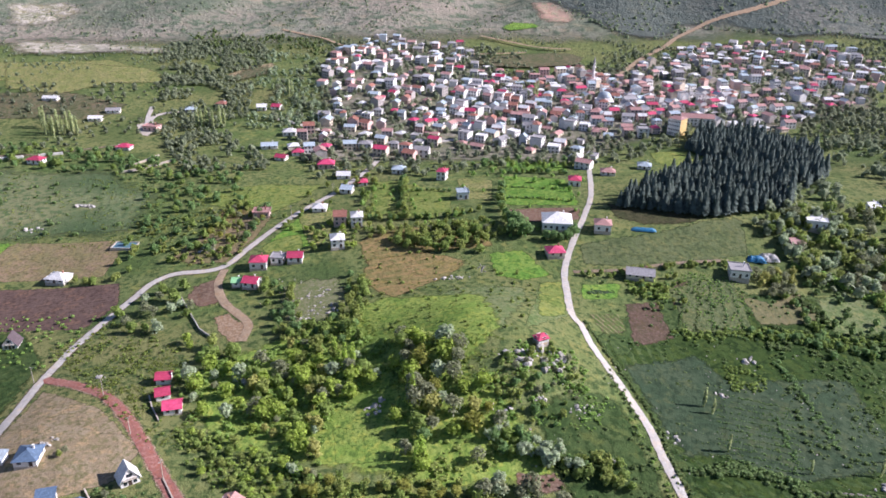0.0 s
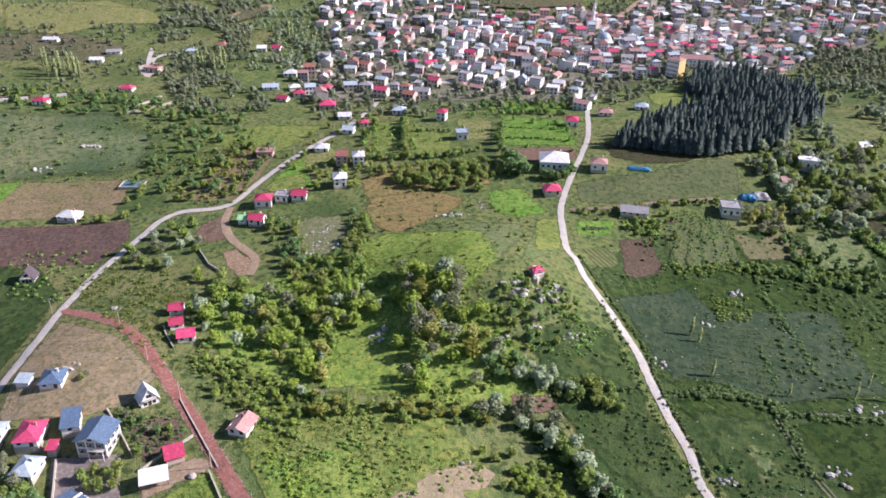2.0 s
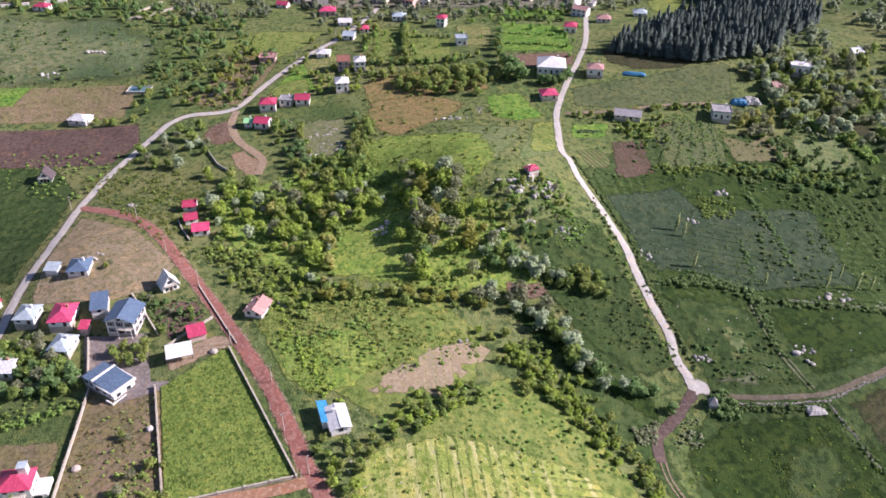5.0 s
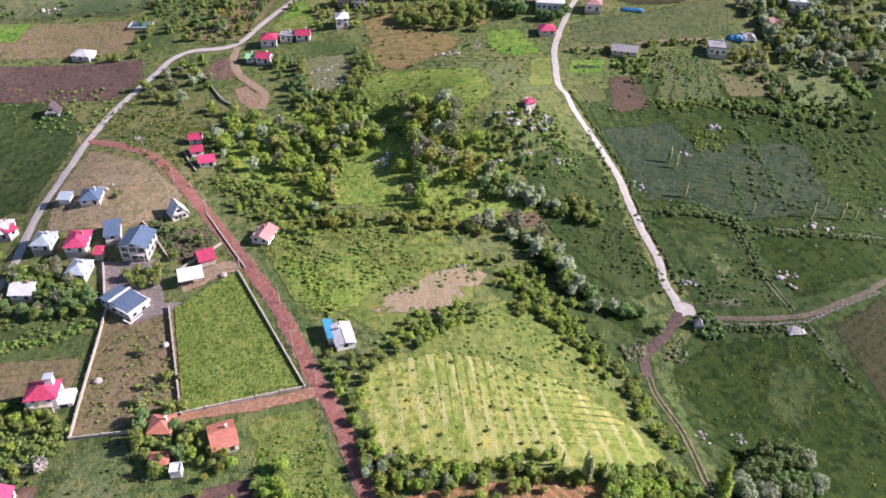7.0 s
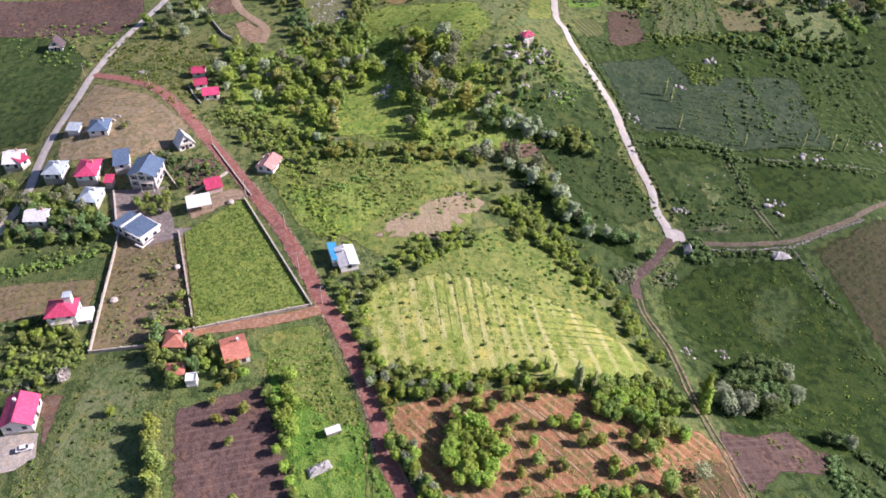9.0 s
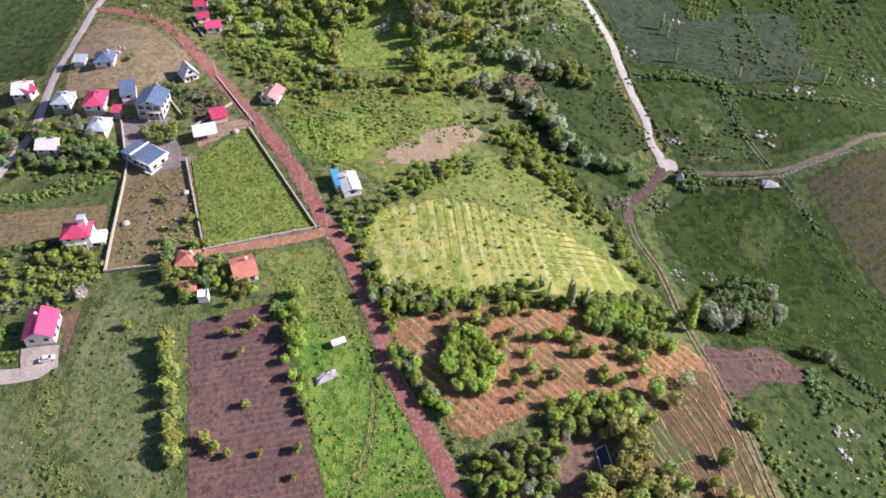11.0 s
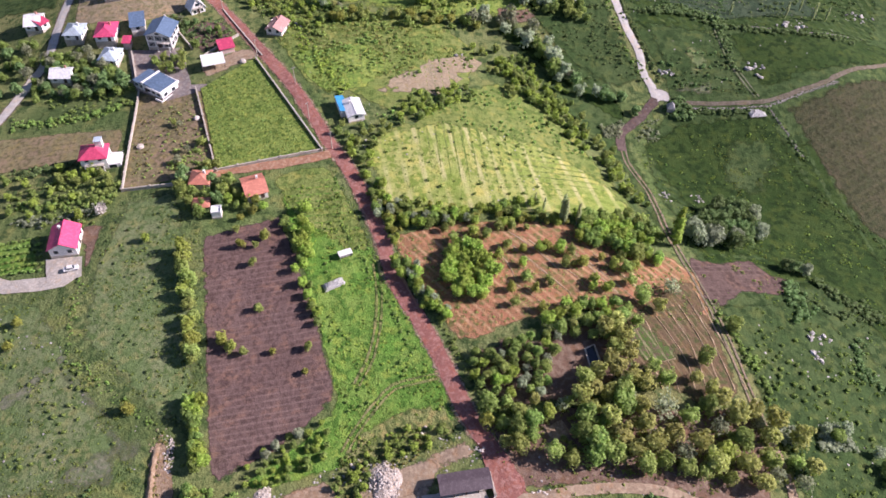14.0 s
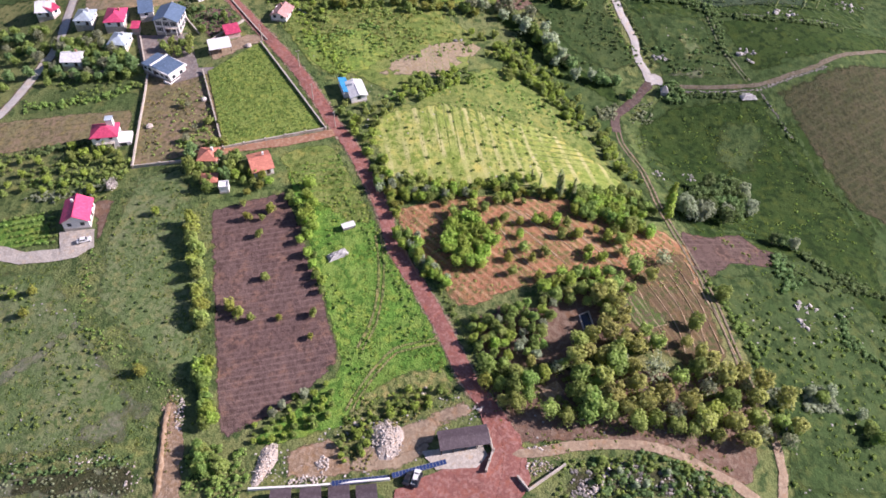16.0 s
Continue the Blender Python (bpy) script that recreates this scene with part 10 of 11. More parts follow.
stuff("hedge", "straggling bushes beside the village road", "hedge", SHRUB, along([(93.7, 222.2), (95.0, 210.4), (95.7, 200.4), (96.2, 189.1), (97.1, 174.7), (98.5, 163.2), (99.7, 154.3)], 46, 0.9, 501), 0.5, 1.4, LEAF["green"], 501, 1.0)
stuff("hedge", "dense line of hedge shrubs", "hedge", SHRUB, along([(107.8, 195.8), (125.3, 197.3), (141.0, 187.4), (162.4, 181.6), (201.4, 178.5)], 150, 1.1, 502), 0.9, 2.0, LEAF["dark"], 502, 1.0)
stuff("shrubs", "low rough shrubs scattered over the meadow", "shrubs", SHRUB, scatter([(132.9, 250.7), (242.7, 272.7), (228.4, 201.6), (142.9, 186.2), (119.8, 202.8)], 190, 2.0, 503, 14.0), 0.3, 1.1, LEAF["dark"], 503, 1.0)
stuff("shrubs", "low rough shrubs scattered over the meadow", "shrubs", SHRUB, scatter([(111.3, 169.1), (137.7, 167.3), (143.8, 143.8), (115.2, 147.0)], 70, 2.2, 504, 9.0), 0.5, 1.3, LEAF["dark"], 504, 1.0)
stuff("shrubs", "low rough shrubs scattered over the meadow", "shrubs", SHRUB, scatter([(-10.0, 121.4), (37.1, 121.4), (55.8, 111.1), (47.7, 85.7), (-1.4, 82.8)], 60, 4, 505, 9.0), 0.5, 1.3, LEAF["green"], 505, 1.0)
stuff("shrubs", "low rough shrubs scattered over the meadow", "shrubs", SHRUB, scatter([(-9.9, 126.6), (31.4, 147.0), (52.7, 141.1), (69.4, 111.1), (47.2, 114.8), (27.7, 120.5), (0.8, 124.5)], 150, 2.0, 506, 9.0), 0.5, 1.4, LEAF["green"], 506, 1.0)
stuff("shrubs", "low rough shrubs scattered over the meadow", "shrubs", SHRUB, scatter([(-58.3, 214.5), (-8.6, 197.4), (24.7, 176.3), (35.4, 160.4), (2.1, 148.7), (-33.0, 157.8), (-44.4, 179.3)], 300, 1.9, 507, 11.0), 0.5, 1.7, LEAF["green"], 507, 0.9)
stuff("shrubs", "low rough shrubs scattered over the meadow", "shrubs", SHRUB, scatter([(40.0, 193.1), (90.9, 236.3), (93.6, 205.2), (99.5, 158.9), (76.2, 151.9), (60.0, 177.8)], 90, 2.4, 508, 12.0), 0.5, 1.5, LEAF["dark"], 508, 1.0)
stuff("shrubs", "low rough shrubs scattered over the meadow", "shrubs", SHRUB, scatter([(99.0, 38.6), (156.6, 29.8), (123.3, -31.9), (89.6, -31.7), (94.0, 6.2)], 230, 2.0, 509, 9.0), 0.4, 1.5, LEAF["green"], 509, 1.0)
stuff("hedge", "dense line of hedge shrubs", "hedge", SHRUB, along([(118.2, 50.2), (128.2, 40.9), (138.9, 37.0), (160.6, 36.8)], 60, 1.2, 510), 0.7, 1.6, LEAF["dark"], 510, 1.0)
stuff("hedge", "dense line of hedge shrubs", "hedge", SHRUB, along([(129.8, 19.1), (134.1, 11.6), (144.7, 8.5)], 40, 1.0, 511), 0.7, 1.8, LEAF["dark"], 511, 1.0)
stuff("shrubs", "low rough shrubs scattered over the meadow", "shrubs", SHRUB, scatter([(-134.7, 64.2), (-98.4, 41.2), (-78.2, 13.5), (-81.8, -2.0), (-117.5, -0.1)], 110, 2.0, 512, 9.0), 0.4, 1.2, LEAF["green"], 512, 1.0)
stuff("hedge", "dense line of hedge shrubs", "hedge", SHRUB, along([(-110.9, -2.6), (-97.8, -2.2), (-83.3, -1.9)], 46, 0.6, 513), 0.4, 0.9, LEAF["dark"], 513, 1.0)
stuff("hedge", "dense line of hedge shrubs", "hedge", SHRUB, along([(-98.7, 66.2), (-98.2, 49.1), (-98.0, 39.2), (-81.2, 24.2), (-69.3, 14.2)], 80, 0.7, 514), 0.4, 0.9, LEAF["green"], 514, 1.0)
stuff("shrubs", "low rough shrubs scattered over the meadow", "shrubs", SHRUB, scatter([(33.4, -16.7), (55.6, -17.2), (71.7, -24.8), (71.6, -29.8), (28.5, -27.1)], 170, 1.4, 515, 9.0), 0.5, 1.3, LEAF["green"], 515, 1.0)
stuff("shrubs", "tufts of lush grass and weeds", "shrubs", SHRUB, scatter([(-39.9, 92.1), (-21.9, 100.4), (-7.1, 55.6), (6.3, 15.0), (-2.6, 2.2), (-23.6, 5.6), (-23.3, 22.2), (-33.1, 64.9)], 260, 1.2, 516, 9.0), 0.25, 0.8, LEAF["bright"], 516, 1.0)
stuff("shrubs", "tufts of grass in the meadow", "shrubs", SHRUB, scatter([(-93.2, 97.6), (-71.9, 102.1), (-59.1, 29.2), (-69.3, 14.2), (-95.3, 42.7)], 160, 1.5, 517, 9.0), 0.25, 0.8, LEAF["green"], 517, 1.0)
stuff("crop_tufts", "leafy tufts of a dense green crop", "crop", SHRUB, scatter([(-71.2, 151.5), (-51.5, 168.1), (-27.3, 111.5), (-60.7, 106.6)], 900, 0.7, 518), 0.35, 0.6, LEAF["tuft"], 518, 1.0)
stuff("shrubs", "low rough shrubs scattered over the meadow", "shrubs", SHRUB, scatter([(-94.8, 155.6), (-72.1, 151.7), (-62.2, 106.2), (-72.3, 105.6), (-91.1, 102.2)], 120, 1.4, 519, 9.0), 0.3, 0.9, LEAF["olive"], 519, 1.0)
stuff("hedge", "dense line of hedge shrubs", "hedge", SHRUB, along([(-16.2, 113.6), (-9.3, 88.8), (-3.4, 64.0), (4.1, 48.0), (12.3, 23.4), (17.0, 10.1)], 130, 0.6, 520), 0.5, 1.3, LEAF["green"], 520, 1.0)
stuff("hedge", "dense line of hedge shrubs", "hedge", SHRUB, along([(-23.9, 90.3), (-17.9, 72.4), (-10.6, 53.9), (-3.3, 34.8)], 80, 0.6, 521), 0.4, 1.0, LEAF["green"], 521, 1.0)
stuff("shrubs", "low rough shrubs scattered over the meadow", "shrubs", SHRUB, scatter([(90.4, 121.3), (135.5, 135.5), (160.9, 80.3), (158.0, 48.3), (103.8, 75.2)], 60, 2.2, 522, 12.0), 0.3, 0.8, LEAF["green"], 522, 1.0)
stuff("shrubs", "low rough shrubs scattered over the meadow", "shrubs", SHRUB, scatter([(-143.0, 120.4), (-107.5, 106.3), (-96.2, 87.4), (-111.2, 87.8), (-136.0, 95.8)], 90, 2.0, 523, 9.0), 0.8, 1.8, LEAF["green"], 523, 1.0)
stuff("shrubs", "low rough shrubs scattered over the meadow", "shrubs", SHRUB, scatter([(-135.4, 160.0), (-99.8, 158.7), (-96.0, 146.6), (-129.8, 142.7)], 90, 1.8, 524, 9.0), 0.7, 1.6, LEAF["green"], 524, 1.0)
stuff("vine_row", "row of low vines", "hedge", SHRUB, along([(-131.2, 83.9), (-114.5, 84.4)], 12, 0.12, 640), 0.9, 1.3, LEAF["green"], 640, 1.0)
stuff("vine_row", "row of low vines", "hedge", SHRUB, along([(-130.5, 81.3), (-113.6, 81.7)], 11, 0.12, 641), 0.9, 1.3, LEAF["green"], 641, 1.0)
stuff("vine_row", "row of low vines", "hedge", SHRUB, along([(-129.1, 78.6), (-112.8, 79.1)], 10, 0.12, 642), 0.9, 1.3, LEAF["green"], 642, 1.0)
stuff("vine_row", "row of low vines", "hedge", SHRUB, along([(-127.2, 75.8), (-112.0, 76.3)], 9, 0.12, 643), 0.9, 1.3, LEAF["green"], 643, 1.0)
stuff("vine_row", "row of low vines", "hedge", SHRUB, along([(-124.7, 73.2), (-111.4, 73.6)], 8, 0.12, 644), 0.9, 1.3, LEAF["green"], 644, 1.0)
stuff("vine_row", "row of low vines", "hedge", SHRUB, along([(-121.1, 71.0), (-111.3, 71.2)], 7, 0.12, 645), 0.9, 1.3, LEAF["green"], 645, 1.0)
stuff("shrubs", "low rough shrubs scattered over the meadow", "shrubs", SHRUB, scatter([(-308.4, 580.0), (-170.1, 541.2), (-88.0, 513.9), (-49.4, 425.3), (-73.2, 367.0), (-124.7, 402.9), (-237.9, 422.9)], 330, 2.2, 526, 22.0), 0.8, 3.0, LEAF["dark"], 526, 1.0)
stuff("shrubs", "low rough shrubs scattered over the meadow", "shrubs", SHRUB, scatter([(-135.8, 434.9), (-77.7, 440.6), (-63.6, 383.1), (-78.6, 365.2), (-103.1, 373.2), (-124.7, 402.9)], 110, 3, 527, 9.0), 1.2, 3.0, LEAF["olive"], 527, 1.0)
stuff("shrubs", "low rough shrubs scattered over the meadow", "shrubs", SHRUB, scatter([(-190.8, 340.0), (-119.2, 327.2), (-127.5, 290.6), (-139.1, 284.4), (-173.6, 300.5)], 90, 3, 528, 9.0), 0.6, 1.8, LEAF["green"], 528, 1.0)
stuff("shrubs", "low rough shrubs scattered over the meadow", "shrubs", SHRUB, scatter([(-137.7, 297.0), (-118.0, 321.1), (-83.3, 295.8), (-58.3, 214.5), (-79.4, 222.9), (-112.0, 266.5)], 170, 2.4, 529, 9.0), 0.5, 1.6, LEAF["green"], 529, 1.0)
stuff("shrubs", "low rough shrubs scattered over the meadow", "shrubs", SHRUB, scatter([(-3.4, 370.8), (58.8, 366.3), (80.2, 323.8), (60.7, 256.7), (14.6, 266.9), (-3.6, 319.0)], 150, 3.4, 530, 9.0), 0.6, 2.0, LEAF["green"], 530, 1.0)
stuff("shrubs", "low rough shrubs scattered over the meadow", "shrubs", SHRUB, scatter([(105.4, 324.0), (184.9, 334.8), (236.7, 287.2), (224.2, 250.4), (140.3, 262.7), (95.1, 269.6)], 180, 2.4, 531, 16.0), 0.5, 1.8, LEAF["dark"], 531, 1.0)
# The far leaf colour gives these distant woods their hazy paleness.
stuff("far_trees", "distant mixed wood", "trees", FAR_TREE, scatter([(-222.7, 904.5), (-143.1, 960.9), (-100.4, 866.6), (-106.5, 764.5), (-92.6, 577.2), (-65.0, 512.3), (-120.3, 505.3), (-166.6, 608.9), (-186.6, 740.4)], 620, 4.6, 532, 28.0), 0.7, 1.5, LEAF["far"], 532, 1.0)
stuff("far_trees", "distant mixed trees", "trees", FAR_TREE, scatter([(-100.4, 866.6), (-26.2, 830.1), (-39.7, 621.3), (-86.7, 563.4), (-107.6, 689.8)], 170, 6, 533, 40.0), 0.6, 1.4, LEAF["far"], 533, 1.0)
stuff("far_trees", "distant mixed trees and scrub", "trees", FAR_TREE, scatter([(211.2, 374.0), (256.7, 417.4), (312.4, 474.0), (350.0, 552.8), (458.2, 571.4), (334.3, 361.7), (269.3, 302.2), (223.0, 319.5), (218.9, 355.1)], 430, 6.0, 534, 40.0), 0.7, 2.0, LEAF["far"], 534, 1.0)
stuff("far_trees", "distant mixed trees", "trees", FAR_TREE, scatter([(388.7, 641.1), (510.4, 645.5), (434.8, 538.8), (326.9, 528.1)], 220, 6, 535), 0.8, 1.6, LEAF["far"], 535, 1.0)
stuff("far_trees", "distant hedgerow trees", "trees", FAR_TREE, scatter([(197.4, 335.6), (236.8, 328.4), (254.6, 271.7), (236.0, 268.4), (202.9, 292.9)], 70, 5, 536, 40.0), 0.5, 1.1, LEAF["dark"], 536, 1.0)
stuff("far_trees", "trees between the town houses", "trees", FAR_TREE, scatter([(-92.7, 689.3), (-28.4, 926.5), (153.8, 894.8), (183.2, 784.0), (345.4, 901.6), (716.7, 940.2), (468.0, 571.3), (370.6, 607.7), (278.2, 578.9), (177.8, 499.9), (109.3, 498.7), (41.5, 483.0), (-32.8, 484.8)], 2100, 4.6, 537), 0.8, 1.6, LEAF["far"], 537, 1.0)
stuff("far_trees", "garden trees between plots", "trees", FAR_TREE, scatter([(-3.2, 506.8), (150.1, 502.3), (113.3, 366.1), (68.5, 370.8), (-3.3, 397.5)], 70, 6, 538, 40.0), 0.5, 1.0, LEAF["green"], 538, 1.0)
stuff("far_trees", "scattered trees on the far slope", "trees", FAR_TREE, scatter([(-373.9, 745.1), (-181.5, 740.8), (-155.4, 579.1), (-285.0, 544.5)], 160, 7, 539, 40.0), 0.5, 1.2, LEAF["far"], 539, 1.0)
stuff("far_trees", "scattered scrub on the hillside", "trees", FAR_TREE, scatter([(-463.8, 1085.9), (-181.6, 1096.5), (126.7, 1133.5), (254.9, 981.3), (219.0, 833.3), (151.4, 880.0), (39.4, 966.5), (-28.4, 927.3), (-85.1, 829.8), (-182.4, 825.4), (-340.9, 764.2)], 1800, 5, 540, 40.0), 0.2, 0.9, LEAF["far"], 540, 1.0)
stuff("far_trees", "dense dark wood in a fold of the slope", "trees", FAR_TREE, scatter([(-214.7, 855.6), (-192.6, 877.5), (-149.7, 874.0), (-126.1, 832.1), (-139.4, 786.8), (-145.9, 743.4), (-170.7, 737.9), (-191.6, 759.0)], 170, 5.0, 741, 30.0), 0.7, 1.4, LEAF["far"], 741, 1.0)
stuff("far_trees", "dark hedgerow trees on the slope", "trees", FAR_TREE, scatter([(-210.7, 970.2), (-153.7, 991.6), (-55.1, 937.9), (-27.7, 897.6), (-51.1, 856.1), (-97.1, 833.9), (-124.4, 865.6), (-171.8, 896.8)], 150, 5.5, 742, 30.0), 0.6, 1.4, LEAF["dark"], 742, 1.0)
stuff("far_trees", "woods on the far hillside, greyed for haze", "trees", FAR_TREE, scatter([(242.1, 1101.7), (291.9, 1012.9), (329.3, 959.4), (380.7, 959.2), (424.2, 996.3), (495.4, 983.8), (578.2, 950.9), (668.6, 953.2), (725.4, 1054.1)], 2600, 6, 541, 45.0), 0.6, 1.4, LEAF["far"], 541, 1.0)
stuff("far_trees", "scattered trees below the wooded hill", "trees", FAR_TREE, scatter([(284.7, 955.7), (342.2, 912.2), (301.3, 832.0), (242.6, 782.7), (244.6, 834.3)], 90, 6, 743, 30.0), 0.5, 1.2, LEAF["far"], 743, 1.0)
stuff("pine_plantation", "dense dark pine plantation", "pine wood", PINE, scatter([(142.4, 396.5), (171.7, 427.6), (215.2, 476.4), (251.6, 481.8), (279.7, 458.9), (242.8, 392.6), (188.1, 381.5)], 760, 2.9, 542), 0.62, 1.3, LEAF["conifer"], 542, 1.0)
stuff("pine_plantation", "dense dark pine plantation", "pine wood", PINE, scatter([(241.0, 539.3), (268.7, 579.0), (311.3, 578.3), (333.5, 524.0), (295.6, 444.9), (268.8, 422.7), (272.6, 495.1), (243.9, 514.9)], 680, 2.9, 662), 0.62, 1.3, LEAF["conifer"], 662, 1.0)
far_trees([(-251.4, 615.0), (-241.3, 594.4), (-239.9, 599.9), (-232.9, 587.6), (-234.2, 600.1), (-229.1, 594.6), (-229.4, 605.8), (-222.6, 597.5), (-218.4, 594.7), (-247.9, 610.9), (-133.1, 615.5), (-128.7, 610.7), (-124.9, 613.6), (-119.9, 610.3), (-115.1, 613.3), (-112.1, 616.3), (-68.3, 706.2), (-65.0, 702.3), (154.4, 686.7), (157.8, 690.1)], ['pale_poplar'], 13.80, 18.40, "tall poplars", 4)
stuff("field_stones", "small pale stones strewn in the grass", "stones", STONE, scatter([(131.3, 245.9), (250.6, 263.9), (202.0, 162.5), (144.8, 141.2), (109.1, 147.7), (104.9, 202.1)], 160, 0.8, 700, 14.0), 0.22, 0.85, M["rock"], 700)
stuff("field_stones", "small pale stones strewn in the grass", "stones", STONE, scatter([(-48.3, 201.8), (33.5, 177.0), (27.3, 131.5), (68.1, 94.9), (30.0, 79.6), (-7.4, 92.1)], 110, 0.8, 701, 14.0), 0.22, 0.85, M["rock"], 701)
stuff("field_stones", "small pale stones strewn in the grass", "stones", STONE, scatter([(-134.7, 64.2), (-96.7, 40.9), (-72.1, 12.8), (-72.9, -14.8), (-115.2, -9.1)], 130, 0.8, 702, 14.0), 0.22, 0.85, M["rock"], 702)
stuff("field_stones", "small pale stones strewn in the grass", "stones", STONE, scatter([(87.3, 37.8), (156.6, 29.8), (124.8, -29.0), (89.1, -28.9)], 110, 0.8, 703, 14.0), 0.22, 0.85, M["rock"], 703)
stuff("field_stones", "small pale stones strewn in the grass", "stones", STONE, scatter([(-45.5, -5.9), (-17.7, 0.7), (11.5, 5.6), (15.0, -2.3), (-9.7, -15.9), (-42.2, -15.3)], 170, 0.8, 704, 14.0), 0.22, 0.85, M["rock"], 704)
stuff("field_stones", "small pale stones strewn in the grass", "stones", STONE, scatter([(33.5, -15.9), (72.3, -22.6), (73.1, -29.8), (25.7, -26.8)], 40, 0.8, 705, 14.0), 0.22, 0.85, M["rock"], 705)
stuff("field_stones", "small pale stones strewn in the grass", "stones", STONE, scatter([(43.7, 243.1), (101.4, 257.1), (90.2, 191.9), (49.1, 193.1)], 110, 0.8, 706, 14.0), 0.22, 0.85, M["rock"], 706)
stuff("field_stones", "small pale stones strewn in the grass", "stones", STONE, scatter([(95.1, 269.6), (236.7, 287.2), (176.5, 184.0), (106.1, 186.0)], 130, 0.8, 707, 14.0), 0.22, 0.85, M["rock"], 707)
stuff("field_stones", "small pale stones strewn in the grass", "stones", STONE, scatter([(-59.9, 352.7), (-3.6, 336.0), (-3.6, 279.7), (-42.5, 292.0)], 120, 0.8, 708, 14.0), 0.22, 0.85, M["rock"], 708)
stuff("field_stones", "small pale stones strewn in the grass", "stones", STONE, scatter([(10.2, 7.5), (92.3, 6.1), (82.2, -25.8), (22.3, -13.4)], 90, 0.8, 709, 14.0), 0.22, 0.85, M["rock"], 709)
stuff("grass_tufts", "tufts of rough grass on the low hill", "grass", TUFT, scatter([(-58.3, 214.5), (-8.6, 197.4), (25.1, 179.7), (32.3, 168.5), (14.9, 162.0), (0.4, 153.5), (-9.6, 144.7), (-24.7, 141.8), (-44.4, 179.3)], 1000, 0.9, 543, 9.0), 0.4, 1.3, LEAF["tuft"], 543, 1.0)
stuff("grass_tufts", "dry grass tufts on the low hill", "grass", TUFT, scatter([(-53.4, 210.2), (-8.6, 197.4), (25.5, 183.1), (33.8, 163.6), (2.2, 151.9), (-33.6, 171.0)], 500, 1.0, 544, 9.0), 0.4, 1.1, LEAF["dry_tuft"], 544, 1.0)
stuff("grass_tufts", "tufts of rough grass on the slope", "grass", TUFT, scatter([(-139.2, 303.0), (-115.0, 320.5), (-77.0, 288.7), (-58.3, 214.5), (-79.4, 222.9), (-112.0, 266.5)], 900, 1.2, 545, 7.0), 0.5, 1.5, LEAF["tuft"], 545, 1.0)
stuff("grass_tufts", "tufts of meadow grass", "grass", TUFT, scatter([(-135.3, 66.5), (-101.9, 60.1), (-65.5, 95.5), (-56.7, 8.0), (-75.1, -8.8), (-116.7, -3.1)], 1100, 0.8, 546, 7.0), 0.3, 0.9, LEAF["tuft"], 546, 1.0)
stuff("grass_tufts", "tufts of pasture grass", "grass", TUFT, scatter([(88.1, 121.2), (146.9, 134.4), (163.7, 58.9), (136.0, -28.8), (90.1, -30.3), (88.9, 42.5)], 500, 0.9, 547, 12.0), 0.4, 1.3, LEAF["tuft"], 547, 1.0)
stuff("grass_tufts", "tufts of lush grass", "grass", TUFT, scatter([(-39.9, 92.1), (-21.9, 100.4), (-7.1, 55.6), (7.5, 11.3), (-2.8, -1.0), (-23.6, 5.6), (-23.3, 22.2), (-33.1, 64.9)], 900, 0.6, 548, 7.0), 0.3, 0.8, LEAF["tuft"], 548, 1.0)
stuff("shrubs", "dark weed clumps in the meadow", "shrubs", SHRUB, scatter([(-92.5, 96.9), (-71.7, 100.6), (-59.1, 29.2), (-69.3, 14.2), (-95.3, 42.7)], 90, 1.8, 664, 9.0), 0.4, 1.0, LEAF["dark"], 664, 1.0)
stuff("shrubs", "leafy weed clumps in lush grass", "shrubs", SHRUB, scatter([(-37.0, 89.1), (-21.9, 98.1), (-7.1, 55.6), (7.1, 14.9), (-2.5, 3.1), (-22.1, 5.4), (-22.5, 22.1), (-32.2, 64.8)], 120, 1.6, 665, 9.0), 0.4, 1.0, LEAF["green"], 665, 1.0)
stuff("crop_plants", "leafy green crop plants", "crop", TUFT, scatter([(-71.2, 151.5), (-51.5, 168.1), (-27.3, 111.5), (-60.7, 106.6)], 2300, 0.5, 549), 0.4, 1.0, LEAF["green"], 549, 1.0)
stuff("grass_tufts", "tufts of mown meadow grass", "grass", TUFT, scatter([(-10.1, 119.0), (27.7, 120.5), (62.7, 115.2), (79.5, 80.6), (26.7, 78.8), (-7.4, 92.1)], 260, 1.0, 550, 9.0), 0.25, 0.6, LEAF["tuft"], 550, 1.0)
stuff("grass_tufts", "tufts of valley grass", "grass", TUFT, scatter([(-3.6, 301.8), (19.0, 263.7), (53.0, 251.9), (76.6, 245.8), (39.2, 214.7), (-3.6, 261.1)], 900, 1.4, 551, 7.0), 0.6, 1.6, LEAF["tuft"], 551, 1.0)
stuff("grass_tufts", "tufts of hillside grass", "grass", TUFT, scatter([(-275.8, 523.5), (-72.3, 479.1), (-73.2, 367.0), (-126.2, 396.5), (-228.7, 415.6)], 900, 1.8, 552, 7.0), 0.6, 1.6, LEAF["tuft"], 552, 1.0)
stuff("grass_tufts", "tufts of pasture grass", "grass", TUFT, scatter([(95.1, 269.6), (236.7, 287.2), (185.4, 184.7), (104.2, 186.1)], 200, 1.4, 553, 12.0), 0.5, 1.4, LEAF["dark"], 553, 1.0)
stuff("grass_tufts", "weeds on orchard soil", "grass", TUFT, scatter([(-6.2, 70.7), (51.6, 73.3), (83.0, 59.2), (85.7, 33.3), (44.6, 40.0), (11.6, 34.0)], 500, 0.9, 554, 7.0), 0.3, 1.0, LEAF["olive"], 554, 1.0)
